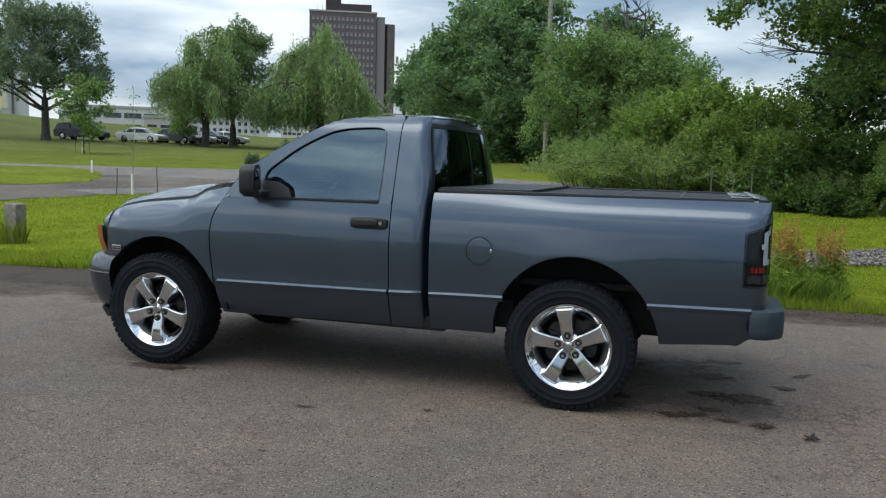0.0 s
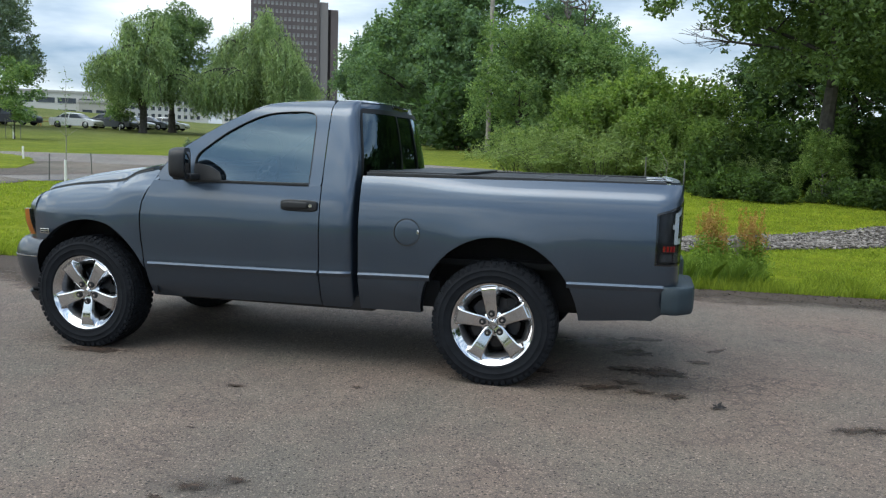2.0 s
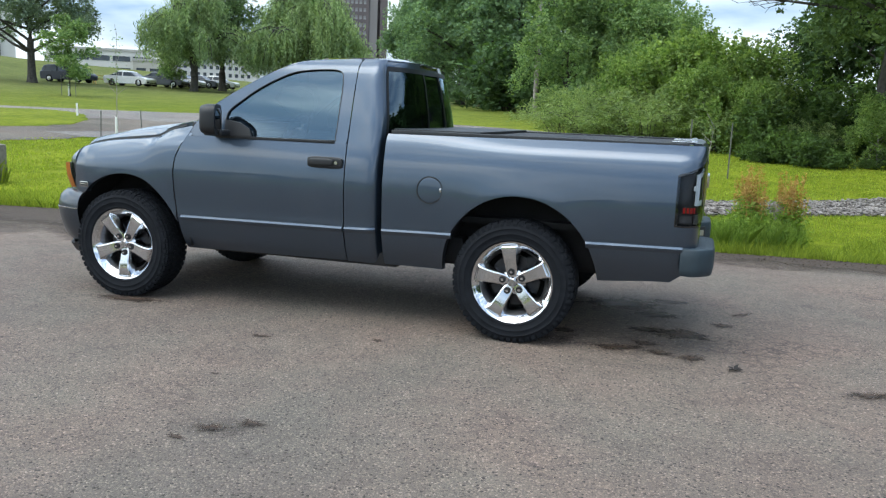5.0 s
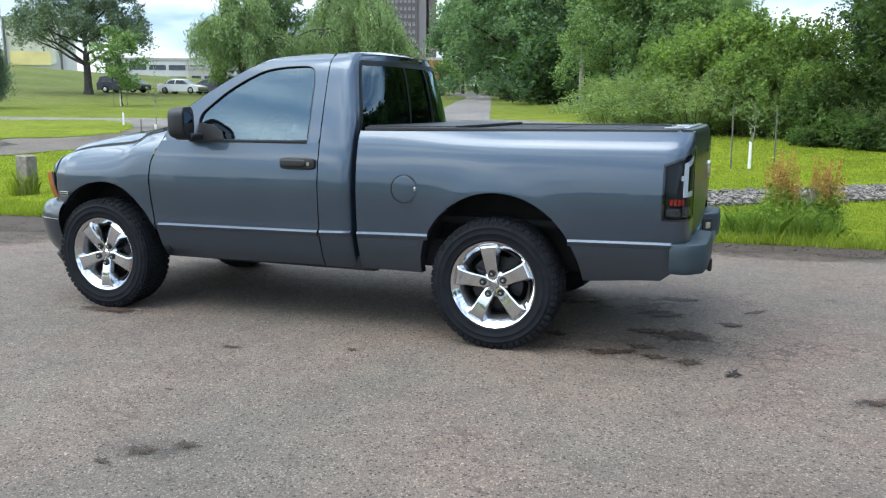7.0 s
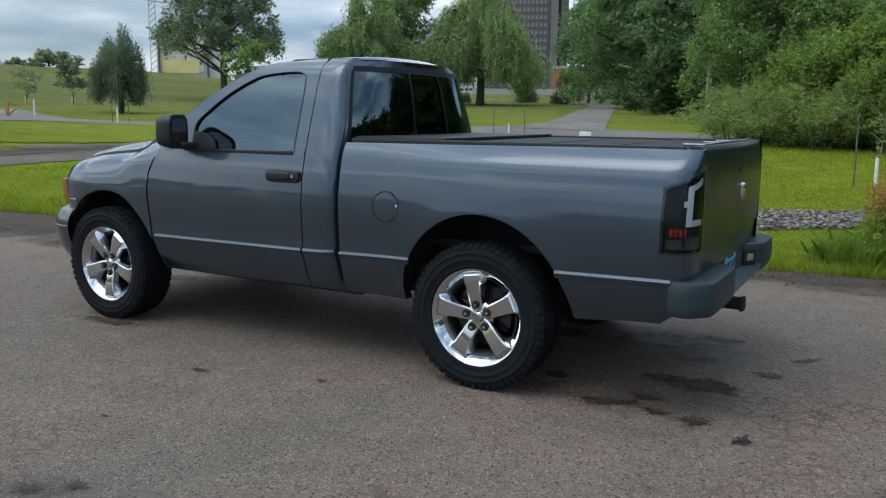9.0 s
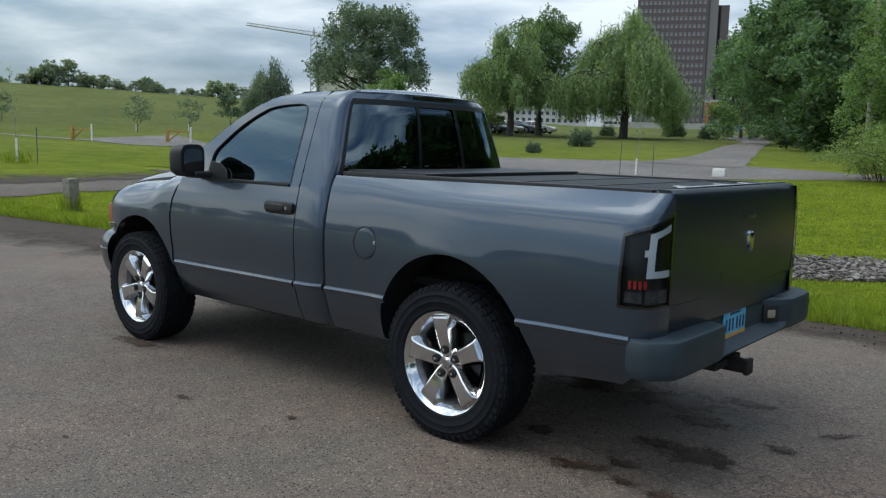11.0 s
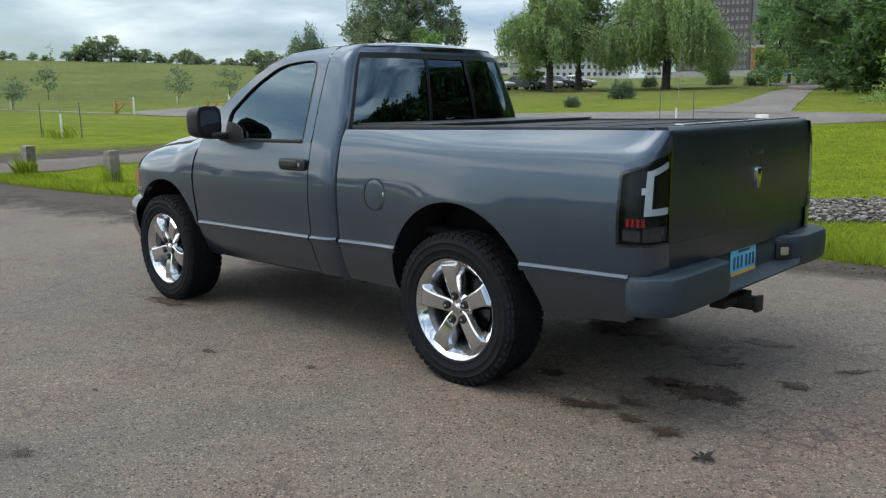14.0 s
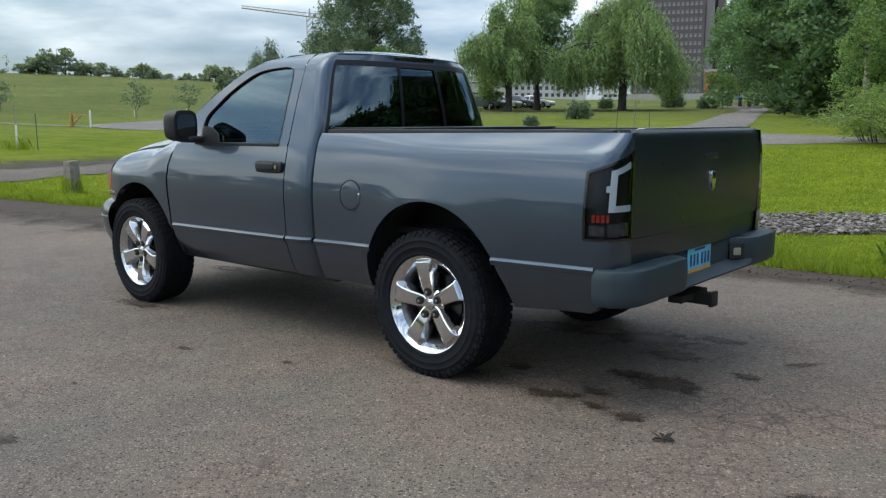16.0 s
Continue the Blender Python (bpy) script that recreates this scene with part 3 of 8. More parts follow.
def build_ground():
    radii = [0.0]
    while radii[-1] < 60:
        radii.append(radii[-1] + max(1.0, radii[-1] * 0.06))
    while radii[-1] < 170:
        radii.append(radii[-1] + 5)
    radii += [200, 260, 400, 800, 1600, 3500]
    nseg = 240
    vs, fs = [(EYE[0], EYE[1], -0.012)], []
    for r in radii[1:]:
        for k in range(nseg):
            a = 2 * math.pi * k / nseg
            x, y = EYE[0] + r * math.sin(a), EYE[1] + r * math.cos(a)
            z = ground_z(EYE[0] + min(r, 160) * math.sin(a), EYE[1] + min(r, 160) * math.cos(a)) - max(0, r - 200) * 0.004
            z += 0.02 * noise.noise((x * 0.2, y * 0.2, 0)) * smoothstep(46, 70, r)
            vs.append((x, y, z - 0.012))
    for k in range(nseg):
        fs.append((0, 1 + (k + 1) % nseg, 1 + k))
    for i in range(len(radii) - 2):
        for k in range(nseg):
            k2 = (k + 1) % nseg
            fs.append((1 + i * nseg + k, 1 + i * nseg + k2, 1 + (i + 1) * nseg + k2, 1 + (i + 1) * nseg + k))
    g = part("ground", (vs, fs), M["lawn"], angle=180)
    tagged(g, "mown green lawn rising to a grassy hill", "ground", kind="structure")


def drape(name, near, far, n, m, mat, lift, label, jag=0.0, cat="path", kind="structure"):
    """A sheet between two edge lines, lying on the ground."""
    A, B = smooth_line([(*p, 0) for p in near], n), smooth_line([(*p, 0) for p in far], n)
    vs = []
    for i in range(n):
        for j in range(m):
            p = A[i].lerp(B[i], j / (m - 1))
            if jag and j in (0, m - 1):
                p = p + Vector((noise.noise((p.x * 1.7, p.y * 1.7, 3)), noise.noise((p.x * 2.1, p.y * 2.1, 7)), 0)) * jag
                p = p + Vector((noise.noise((p.x * 6, p.y * 6, 3)), noise.noise((p.x * 6, p.y * 6, 7)), 0)) * jag * 0.4
            vs.append((p.x, p.y, ground_z(p.x, p.y) + lift))
    ob = part(name, (vs, grid_faces(n, m)), mat, angle=180)
    uvl = ob.data.uv_layers.new(name="UVMap")
    for lp_ in ob.data.loops:
        uvl.data[lp_.index].uv = (lp_.vertex_index // m / (n - 1), lp_.vertex_index % m / (m - 1))
    return tagged(ob, label, cat, kind=kind)


build_ground()
ROAD_EDGE = [(-90, -3.0), (-60, -1.0), (-30, 0.4), (-20, 1.3), (-13.3, 2.0), (-8, 2.6), (-4, 3.05), (0, 3.45), (2, 3.6), (6, 3.8), (14, 4.0), (40, 4.6), (90, 6)]
# road edge is soft: a dirty verge lies between asphalt and grass
drape("road", [(-90, -14), (-60, -14), (-30, -14), (-13, -14), (0, -14), (14, -14), (40, -14), (90, -14)],
      ROAD_EDGE, 420, 6, M["asphalt"], 0.0, "worn grey asphalt road with stains and a crumbling edge", 0.09, "road")
drape("verge", [(x, y - 0.12) for x, y in ROAD_EDGE], [(x, y + 0.3) for x, y in ROAD_EDGE], 420, 3, M["soil"], -0.006,
      "dark soil verge along the asphalt edge", 0.12, "verge")
drape("washed_dirt", [(x, y - (0.7 if x > -3 else 1.9)) for x, y in ROAD_EDGE], [(x, y + 0.25) for x, y in ROAD_EDGE], 420, 6, M["dirt"], 0.006,
      "brown dirt washed over the asphalt edge", 0.05, "dirt")
drape("pavement_lot", [(-18.2, 11.5), (-15.6, 13.3), (-12.9, 19.0), (-8.5, 23.0), (-5.0, 26.0), (-2.5, 27.0)],
      [(-29, 22.2), (-24.5, 24.8), (-20.8, 27.6), (-16.6, 30.0), (-14.0, 31.6), (-8.0, 31.0), (-2.5, 28.6)], 90, 8, M["path"], 0.0,
      "pale worn asphalt turning area on the lawn", 0.1, "pavement")
drape("path_track", [(-16.2, -1.0), (-16.2, 3.0), (-16.4, 8.0), (-15.9, 11.3), (-15.4, 13.6)], [(-18.8, -1.0), (-18.7, 4.0), (-18.6, 8.0), (-18.9, 11.0), (-19.6, 14.6)],
      90, 5, M["track"], 0.004, "brown dirt and asphalt track leading to the turning area", 0.42, "track")
drape("dirt_shoulder", [(-22.6, 2.6), (-22.4, 5.5), (-21.6, 8.4), (-20.9, 10.8), (-20.0, 13.0)], [(-18.7, 1.5), (-18.6, 5.0), (-18.5, 7.6), (-18.4, 9.8), (-18.0, 12.0)],
      60, 7, M["dirt_thin"], 0.016, "brown trampled dirt shoulder between track and lawn", 0.25, "dirt")
drape("path_strip", [(-22.5, 23.0), (-27.5, 20.8), (-32, 19.0), (-38, 16.9), (-46, 14.6), (-70, 9)], [(-23.5, 25.4), (-28.5, 22.6), (-33, 21.0), (-39, 17.8), (-47, 15.15), (-72, 9.5)],
      80, 4, M["path"], 0.008, "pale paved lane running past yellow gates", 0.1, "lane")
drape("path_apron", [(-32.5, 18.9), (-34.6, 17.0), (-38, 16.8), (-41, 18.2)], [(-33, 20.9), (-37, 22.4), (-41, 24.2), (-44.5, 25.4)],
      40, 6, M["path"], 0.014, "pale paved apron between the yellow gates", 0.1, "lane")
drape("path_hill", [(-14.4, 30.2), (-14.7, 36.0), (-16.9, 45.0), (-24.3, 70.8), (-29.5, 81), (-36, 96)], [(-9.5, 30.0), (-14.0, 45.0), (-21.8, 70.8), (-26.0, 83), (-32, 98)],
      60, 4, M["path"], 0.016, "narrow asphalt footpath climbing between trees", 0.1, "path")

drape("dirt_patch", [(-18.3, 9.5), (-17.7, 12.1), (-17.3, 14.2), (-15.5, 17.5), (-13.0, 20.3), (-11.2, 21.6)], [(-21.5, 10.0), (-19.6, 13.4), (-18.9, 16.0), (-20.6, 20.4), (-16.5, 21.6), (-12.5, 22.6)],
      70, 5, M["track"], 0.010, "brown dirt washed round the grass island", 0.35, "dirt")
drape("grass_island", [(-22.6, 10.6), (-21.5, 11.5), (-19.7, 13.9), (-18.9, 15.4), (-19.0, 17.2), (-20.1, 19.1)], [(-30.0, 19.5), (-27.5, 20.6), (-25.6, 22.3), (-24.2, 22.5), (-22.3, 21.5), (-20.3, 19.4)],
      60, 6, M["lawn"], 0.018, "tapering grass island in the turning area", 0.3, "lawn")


# ---- trees ----


def leaf_quads(centres, size, flat=0.35, droop=0.0, aspect=0.62, seed=0):
    """One bent leaf-shaped quad at each centre, as a mesh."""
    g = np.random.default_rng(seed)
    n = len(centres)
    d = g.normal(size=(n, 3))
    d[:, 2] = d[:, 2] * flat - droop
    d /= np.linalg.norm(d, axis=1)[:, None]
    u = g.normal(size=(n, 3))
    u -= (u * d).sum(1)[:, None] * d
    u /= np.linalg.norm(u, axis=1)[:, None]
    L = (size * g.uniform(0.6, 1.35, n))[:, None]
    W = L * aspect * 0.5
    nrm = np.cross(d, u)
    a = centres - d * L * 0.5
    c = centres + d * L * 0.5
    b = centres + u * W + nrm * L * 0.12
    e = centres - u * W + nrm * L * 0.12
    v = np.stack([a, b, c, e], 1).reshape(-1, 3)
    me = bpy.data.meshes.new("leaves")
    me.vertices.add(4 * n)
    me.vertices.foreach_set("co", v.astype(np.float32).ravel())
    me.loops.add(4 * n)
    me.loops.foreach_set("vertex_index", np.arange(4 * n, dtype=np.int32))
    me.polygons.add(n)
    me.polygons.foreach_set("loop_start", np.arange(0, 4 * n, 4, dtype=np.int32))
    me.update(calc_edges=True)
    return me


def clump_points(clumps, n, seed, hollow=0.55):
    """Points in the outer part of each clump (centre, radii)."""
    g = np.random.default_rng(seed)
    w = np.array([c[1][0] * c[1][1] + c[1][1] * c[1][2] for c in clumps])
    cnt = np.maximum(1, (w / w.sum() * n).astype(int))
    out = []
    for (c, r), k in zip(clumps, cnt):
        d = g.normal(size=(k, 3))
        d /= np.linalg.norm(d, axis=1)[:, None]
        rad = hollow + (1 - hollow) * g.random(k) ** 0.7
        rad *= 1 + 0.22 * np.sin(d[:, 0] * 7 + c[0]) * np.cos(d[:, 2] * 6 + c[1])
        tips = g.normal(size=(max(3, k // 60), 3))          # leafy shoots that break the outline
        tips[:, 2] += 0.35
        tips /= np.linalg.norm(tips, axis=1)[:, None]
        on = g.random(k) < 0.34
        pick = g.integers(len(tips), size=k)
        reach = g.uniform(0.75, 1.38, k)
        d[on] = tips[pick[on]] + g.normal(size=(on.sum(), 3)) * (0.22 * (1.5 - reach[on]))[:, None]
        rad[on] = reach[on]
        out.append(np.array(c) + d * rad[:, None] * np.array(r))
    return np.concatenate(out)


def limbs(height, trunk_r, trunk_h, spread, n, seed, lean=0.0, first=0.28):
    """Trunk and limbs as tubes; also the limb ends."""
    g = random.Random(seed)
    geos, ends = [], []
    top = Vector((lean * height, 0, height * 0.82))
    stem = smooth_line([(0, 0, -0.3), (g.uniform(-.1, .1) * trunk_r, 0, trunk_h * 0.5), (lean * trunk_h, g.uniform(-.3, .3) * trunk_r, trunk_h), top * 0.75 + Vector((g.uniform(-.3, .3), g.uniform(-.3, .3), 0)), top], 12)
    rad = [trunk_r * (1.35 if i == 0 else 1 - 0.9 * (i / 11) ** 0.9) for i in range(12)]
    geos.append(tube(stem, rad, 8))
    for k in range(n):
        f = first + (0.88 - first) * k / max(1, n - 1)
        i = int(f * 11)
        base = stem[i]
        a = 2.4 * k + g.uniform(-0.5, 0.5)
        ln = spread * (1.05 - 0.55 * f) * g.uniform(0.75, 1.15)
        end = base + Vector((math.cos(a) * ln, math.sin(a) * ln, height * g.uniform(0.1, 0.26)))
        mid = base.lerp(end, 0.5) + Vector((g.uniform(-.2, .2), g.uniform(-.2, .2), g.uniform(-0.05, 0.1) * ln))
        pts = smooth_line([base, mid, end], 6)
        r0 = max(0.02, rad[i] * 0.55)
        geos.append(tube(pts, [r0 * (1 - 0.85 * j / 5) for j in range(6)], 6))
        ends.append(end)
        for s in range(2):
            e2 = pts[3] + Vector((g.uniform(-1, 1), g.uniform(-1, 1), g.uniform(0.1, 0.8))) * ln * 0.45
            geos.append(tube([pts[3], pts[3].lerp(e2, 0.6) + Vector((0, 0, 0.05)), e2], [r0 * 0.4, r0 * 0.25, r0 * 0.08], 5))
            ends.append(e2)
    ends.append(top)
    return join_geo(geos), ends


def tree(name, at, height, spread, leaves, size, mat, label, seed, trunk_h=None, trunk_r=None, bark="bark", clump=0.3, n_limb=8,
         flat=0.6, low=0.2, group="", yz=0.75, rot=0.0, hollow=0.5, lean=0.0, cat="tree", droop=0.1, extra=0):
    trunk_h = trunk_h or height * 0.28
    trunk_r = trunk_r or height * 0.022
    wood, ends = limbs(height, trunk_r, trunk_h, spread, n_limb, seed, lean)
    g = random.Random(seed + 5)
    cl = []
    for e in ends:
        r = spread * clump * g.uniform(0.7, 1.25)
        cl.append(((e.x, e.y, max(e.z, height * low + r * 0.5)), (r, r, r * yz)))
    for k in range(extra):
        a, f = g.uniform(0, 6.28), g.random()
        rr = spread * math.sqrt(g.random()) * (1 - 0.5 * f)
        r = spread * clump * g.uniform(0.6, 1.0)
        cl.append(((rr * math.cos(a), rr * math.sin(a), height * (low + (0.92 - low) * f)), (r, r, r * yz)))
    pts = clump_points(cl, leaves, seed, hollow)
    t = thing(name, label, cat, group)
    part("trunk", wood, M[bark], t)
    me = leaf_quads(pts, size, flat, droop, seed=seed)
    part("crown", me, M[mat], t, kind="stuff")
    t.matrix_world = Matrix.Translation(at) @ Matrix.Rotation(rot, 4, "Z")
    return t


def willow(name, at, height, spread, arcs, size, mat, label, seed, rot=0.0, group="", foot=0.27):
    """Boughs that rise from a fork and arch over, each carrying a fringe of hanging strands, with gaps between the boughs."""
    g = np.random.default_rng(seed)
    fork = height * 0.3
    tr = height * 0.034
    geos = [tube(smooth_line([(0, 0, -0.3), (0.1, 0.05, fork * 0.5), (0.05, -0.1, fork)], 7), [tr * (1.4 if i == 0 else 1.05 - 0.04 * i) for i in range(7)], 9)]
    pts = []
    boughs = [(2.39996 * k + g.uniform(-0.35, 0.35), ((k + 0.5) / 17) ** 1.1, g.uniform(0.6, 1.2), g.uniform(0.8, 1.08)) for k in range(17)]
    for k in range(arcs):
        a0, lift0, out, up = boughs[k % len(boughs)]
        a = a0 + g.normal(0, 0.13)
        lift = min(1.0, max(0.0, lift0 + g.normal(0, 0.05)))  # 0: low outer bough, 1: crown top
        reach = spread * math.cos(lift * 1.35) ** 0.7 * out * g.uniform(0.8, 1.08)
        top = height * (0.48 + 0.46 * lift) * up * g.uniform(0.95, 1.04)
        drop = height * g.uniform(0.06, 0.2) * (1.35 - lift)
        d = np.array([math.cos(a), math.sin(a), 0.0])
        ctrl = [np.array([0, 0, fork * g.uniform(0.8, 1.1)]), d * reach * 0.25 + [0, 0, fork + (top - fork) * 0.62], d * reach * 0.6 + [0, 0, top], d * reach * 0.88 + [0, 0, top - drop * 0.5], d * reach + [0, 0, top - drop * 1.5]]
        line = smooth_line([tuple(c) for c in ctrl], 14)
        r0 = tr * g.uniform(0.25, 0.42)
        geos.append(tube(line, [r0 * (1 - 0.93 * (i / 13)) for i in range(14)], 5))
        L = np.array([tuple(p) for p in line])
        n = int(g.uniform(50, 92))
        wide = spread * g.uniform(0.045, 0.10)
        for _ in range(n):
            f = 0.3 + 0.7 * g.random() ** 0.7
            i = f * 13
            p = L[int(min(12, i))] + (L[int(min(12, i)) + 1] - L[int(min(12, i))]) * (i - int(min(12, i)))
            p = p + np.append(g.normal(0, wide, 2), g.normal(0.05, 0.16))
            ln = height * g.uniform(0.07, 0.29) * (1.0 + 0.3 * f) * (1.5 - 0.75 * lift)
            ln = min(ln, p[2] - height * foot * g.uniform(0.8, 1.9))
            if ln < 0.25:
                continue
            m = max(3, int(ln / (size * 0.62)))
            q = np.linspace(0, 1, m)[:, None]
            sway = np.append(d[:2] * g.uniform(0.0, 0.18) + g.normal(0, 0.05, 2), 0) * ln
            pts.append(p + sway * q ** 0.6 - np.array([0, 0, ln]) * q + g.normal(0, size * 0.2, (m, 3)))
    pts = np.concatenate(pts)
    t = thing(name, label, "tree", group)
    part("trunk", join_geo(geos), M["bark"], t)
    part("crown", leaf_quads(pts, size, 0.35, 1.3, 0.24, seed), M[mat], t, kind="stuff")
    t.matrix_world = Matrix.Translation(at) @ Matrix.Rotation(rot, 4, "Z")
    return t


def on_ground(x, y, dz=0.0):
    return Vector((x, y, ground_z(x, y) + dz))


tree("tree", on_ground(-51.8, 50.6), 11.9, 5.9, 46000, 0.19, "leaf_grey", "large open-crowned dark green tree on the lawn", 11, trunk_h=4.6, trunk_r=0.40, clump=0.16, n_limb=18, low=0.37, extra=96, yz=1.0, hollow=0.2)
tree("tree", on_ground(-34.2, 34.6), 4.9, 1.75, 6500, 0.15, "leaf_mid", "young bright green tree with a stake", 12, trunk_h=1.5, trunk_r=0.06, clump=0.27, n_limb=9, low=0.22, extra=14, droop=0.3)
willow("willow_tree", on_ground(-42.2, 59.5), 10.4, 4.7, 84, 0.37, "leaf_willow", "weeping willow with hanging yellow-green strands", 13, group="willows")
tree("tree", on_ground(-43.5, 66.5), 13.4, 4.9, 26000, 0.24, "leaf_full", "tall full green tree behind the willow", 14, trunk_h=4.5, trunk_r=0.4, clump=0.25, n_limb=13, low=0.3, extra=34, hollow=0.3)
willow("willow_tree", on_ground(-34.7, 67.9), 12.2, 6.7, 126, 0.37, "leaf_willow", "broad weeping willow with hanging strands", 15, group="willows", rot=1.0, foot=0.17)
tree("tree", on_ground(-46.5, 62.5), 3.4, 1.3, 2500, 0.2, "leaf_mid", "small young tree with a white trunk guard", 16, trunk_r=0.05, clump=0.45, low=0.25, extra=5)
willow("willow_tree", on_ground(-37.4, 27.4), 4.9, 1.65, 40, 0.19, "leaf_grey", "young weeping grey-green tree on the lawn", 17, foot=0.11)
tree("tree", on_ground(-49.7, 33.5), 3.3, 1.05, 3600, 0.14, "leaf_grey", "young dark green tree with a white trunk guard on the slope", 18, trunk_h=1.2, trunk_r=0.05, clump=0.34, low=0.36, extra=10, droop=0.4, hollow=0.2)
for k, (x, y, h) in enumerate([(-49.6, 25.8, 2.5), (-51.6, 31.2, 2.5), (-48.8, 14.6, 1.7), (-62, 22, 2.4)]):
    tree("sapling", on_ground(x, y), h, 1.0, 1100, 0.12, "leaf_grey", "thin sapling with a white trunk guard on the slope", 20 + k, trunk_r=0.035, clump=0.4, low=0.35, extra=3, group="saplings on the slope", cat="sapling", n_limb=5)

# wood at the path
tree("tree", polar(-20.4, 122), 12.6, 2.5, 9000, 0.32, "leaf_wood", "blue-green pointed tree behind the path", 31, trunk_r=0.22, clump=0.42, low=0.5, n_limb=12, extra=16, yz=1.3, hollow=0.3)
for k, (az, r, h) in enumerate([(-19.85, 100, 12.6), (-19.2, 98, 13.4)]):
    tree("tree", polar(az, r), h, 1.2, 7500, 0.28, "leaf_wood", "narrow dark pointed poplar", 32 + 60 * k, trunk_r=0.2, clump=0.6, low=0.42, n_limb=14, extra=22, yz=2.0, group="poplars", hollow=0.3)
big = tree("tree", polar(-16.2, 74), 14.5, 6.0, 29000, 0.33, "leaf_wood", "tall dense dark green tree at the footpath", 33, trunk_r=0.4, clump=0.24, low=0.06, n_limb=15, extra=84, group="wood", hollow=0.3)
for az, r, s, rot in [(-12.6, 68, 0.98, 1.2), (-5.5, 68, 0.84, 4.0), (-17.3, 92, 0.9, 2.6), (-18.25, 105, 0.56, 5.1)]:
    copy_thing(big, Matrix.Translation(polar(az, r)) @ Matrix.Rotation(rot, 4, "Z") @ Matrix.Scale(s, 4))
mid = tree("tree", polar(-9.2, 47), 8.2, 3.8, 31000, 0.175, "leaf_mid", "dense mid-green broadleaf tree with pale shoots", 34, trunk_r=0.22, clump=0.24, low=0.08, n_limb=14, extra=62, group="trees behind the shrubs", hollow=0.3, yz=1.0)
for az, r, s, rot in [(-5.2, 46, 0.93, 1.9), (-2.2, 45, 0.78, 3.4)]:
    copy_thing(mid, Matrix.Translation(polar(az, r)) @ Matrix.Rotation(rot, 4, "Z") @ Matrix.Scale(s, 4))
maple = tree("tree", polar(-2.6, 31), 4.1, 1.9, 12000, 0.14, "leaf_light", "bright green young maple with upright shoots in the shrub belt", 35, trunk_r=0.07, clump=0.22, low=0.06, n_limb=12, extra=44, group="young maples", bark="bark_pale", yz=1.7, hollow=0.2, droop=-0.1)
for az, r, s, rot in [(-5.2, 31.5, 0.82, 1.1), (0.1, 31, 1.0, 2.6), (2.4, 30, 0.9, 4.1), (-0.9, 29, 0.72, 5.3)]:
    copy_thing(maple, Matrix.Translation(polar(az, r)) @ Matrix.Rotation(rot, 4, "Z") @ Matrix.Scale(s, 4))
for x, y, s, rot in [(3.2, 23.2, 0.6, 0.4), (6.6, 21.2, 0.5, 2.2)]:
    copy_thing(maple, Matrix.Translation(on_ground(x, y)) @ Matrix.Rotation(rot, 4, "Z") @ Matrix.Scale(s, 4))


def shrub(name, at, h, rad, leaves, size, mat, label, seed, group="shrubs"):
    g = random.Random(seed)
    geos, cl = [], []
    for k in range(9):
        a, rr = 0.7 * k * 3.1, rad * math.sqrt(g.random()) * 0.8
        e = Vector((rr * math.cos(a), rr * math.sin(a), h * g.uniform(0.5, 0.95)))
        geos.append(tube([(e.x * 0.25, e.y * 0.25, -0.1), (e.x * 0.6, e.y * 0.6, e.z * 0.5), e], [0.035, 0.025, 0.008], 5))
        r = rad * g.uniform(0.3, 0.48)
        cl.append(((e.x, e.y, e.z * 0.8), (r, r, r * 0.8)))
        cl.append(((e.x * 1.2, e.y * 1.2, h * 0.28), (r * 1.1, r * 1.1, h * 0.3)))
    t = thing(name, label, "shrub", group)
    part("stem_tangle", join_geo(geos), M["bark"], t, kind="stuff")
    part("foliage", leaf_quads(clump_points(cl, leaves, seed, 0.35), size, 0.7, -0.1, 0.45, seed), M[mat], t, kind="stuff")
    t.matrix_world = Matrix.Translation(at)
    return t


def feathery_shrub(name, at, h, rad, stems, size, mat, label, seed, group):
    """A fountain of arching stems, each feathered with fine narrow leaves."""
    g = np.random.default_rng(seed)
    geos, pts = [], []
    for k in range(stems):
        a, f = g.uniform(0, 6.28), math.sqrt(g.random())
        d = np.array([math.cos(a), math.sin(a), 0.0])
        b = d * rad * 0.45 * f
        e = d * rad * (0.35 + 0.75 * f) * g.uniform(0.8, 1.2)
        top = h * (1.12 - 0.75 * f ** 1.6) * g.uniform(0.75, 1.1)
        line = smooth_line([tuple(b - [0, 0, 0.1]), tuple((b * 0.6 + e * 0.4) + [0, 0, top * 0.72]), tuple(e * 0.85 + [0, 0, top]), tuple(e * 1.12 + [0, 0, top * 0.9])], 9)
        if k % 4 == 0:
            geos.append(tube(line, [0.014 - 0.0013 * i for i in range(9)], 4))
        L = np.array([tuple(p) for p in line])
        m = 44
        u = g.uniform(1.6, 8, m)
        i = np.minimum(7, u.astype(int))
        q = L[i] + (L[i + 1] - L[i]) * (u - i)[:, None]
        pts.append(q + g.normal(0, 0.09, (m, 3)) * (1.15 - u / 9)[:, None] * 1.3)
    t = thing(name, label, "shrub", group)
    part("stem_tangle", join_geo(geos), M["bark"], t, kind="stuff")
    part("foliage", leaf_quads(np.concatenate(pts), size, 0.6, 0.25, 0.2, seed), M[mat], t, kind="stuff")
    t.matrix_world = Matrix.Translation(at)
    return t


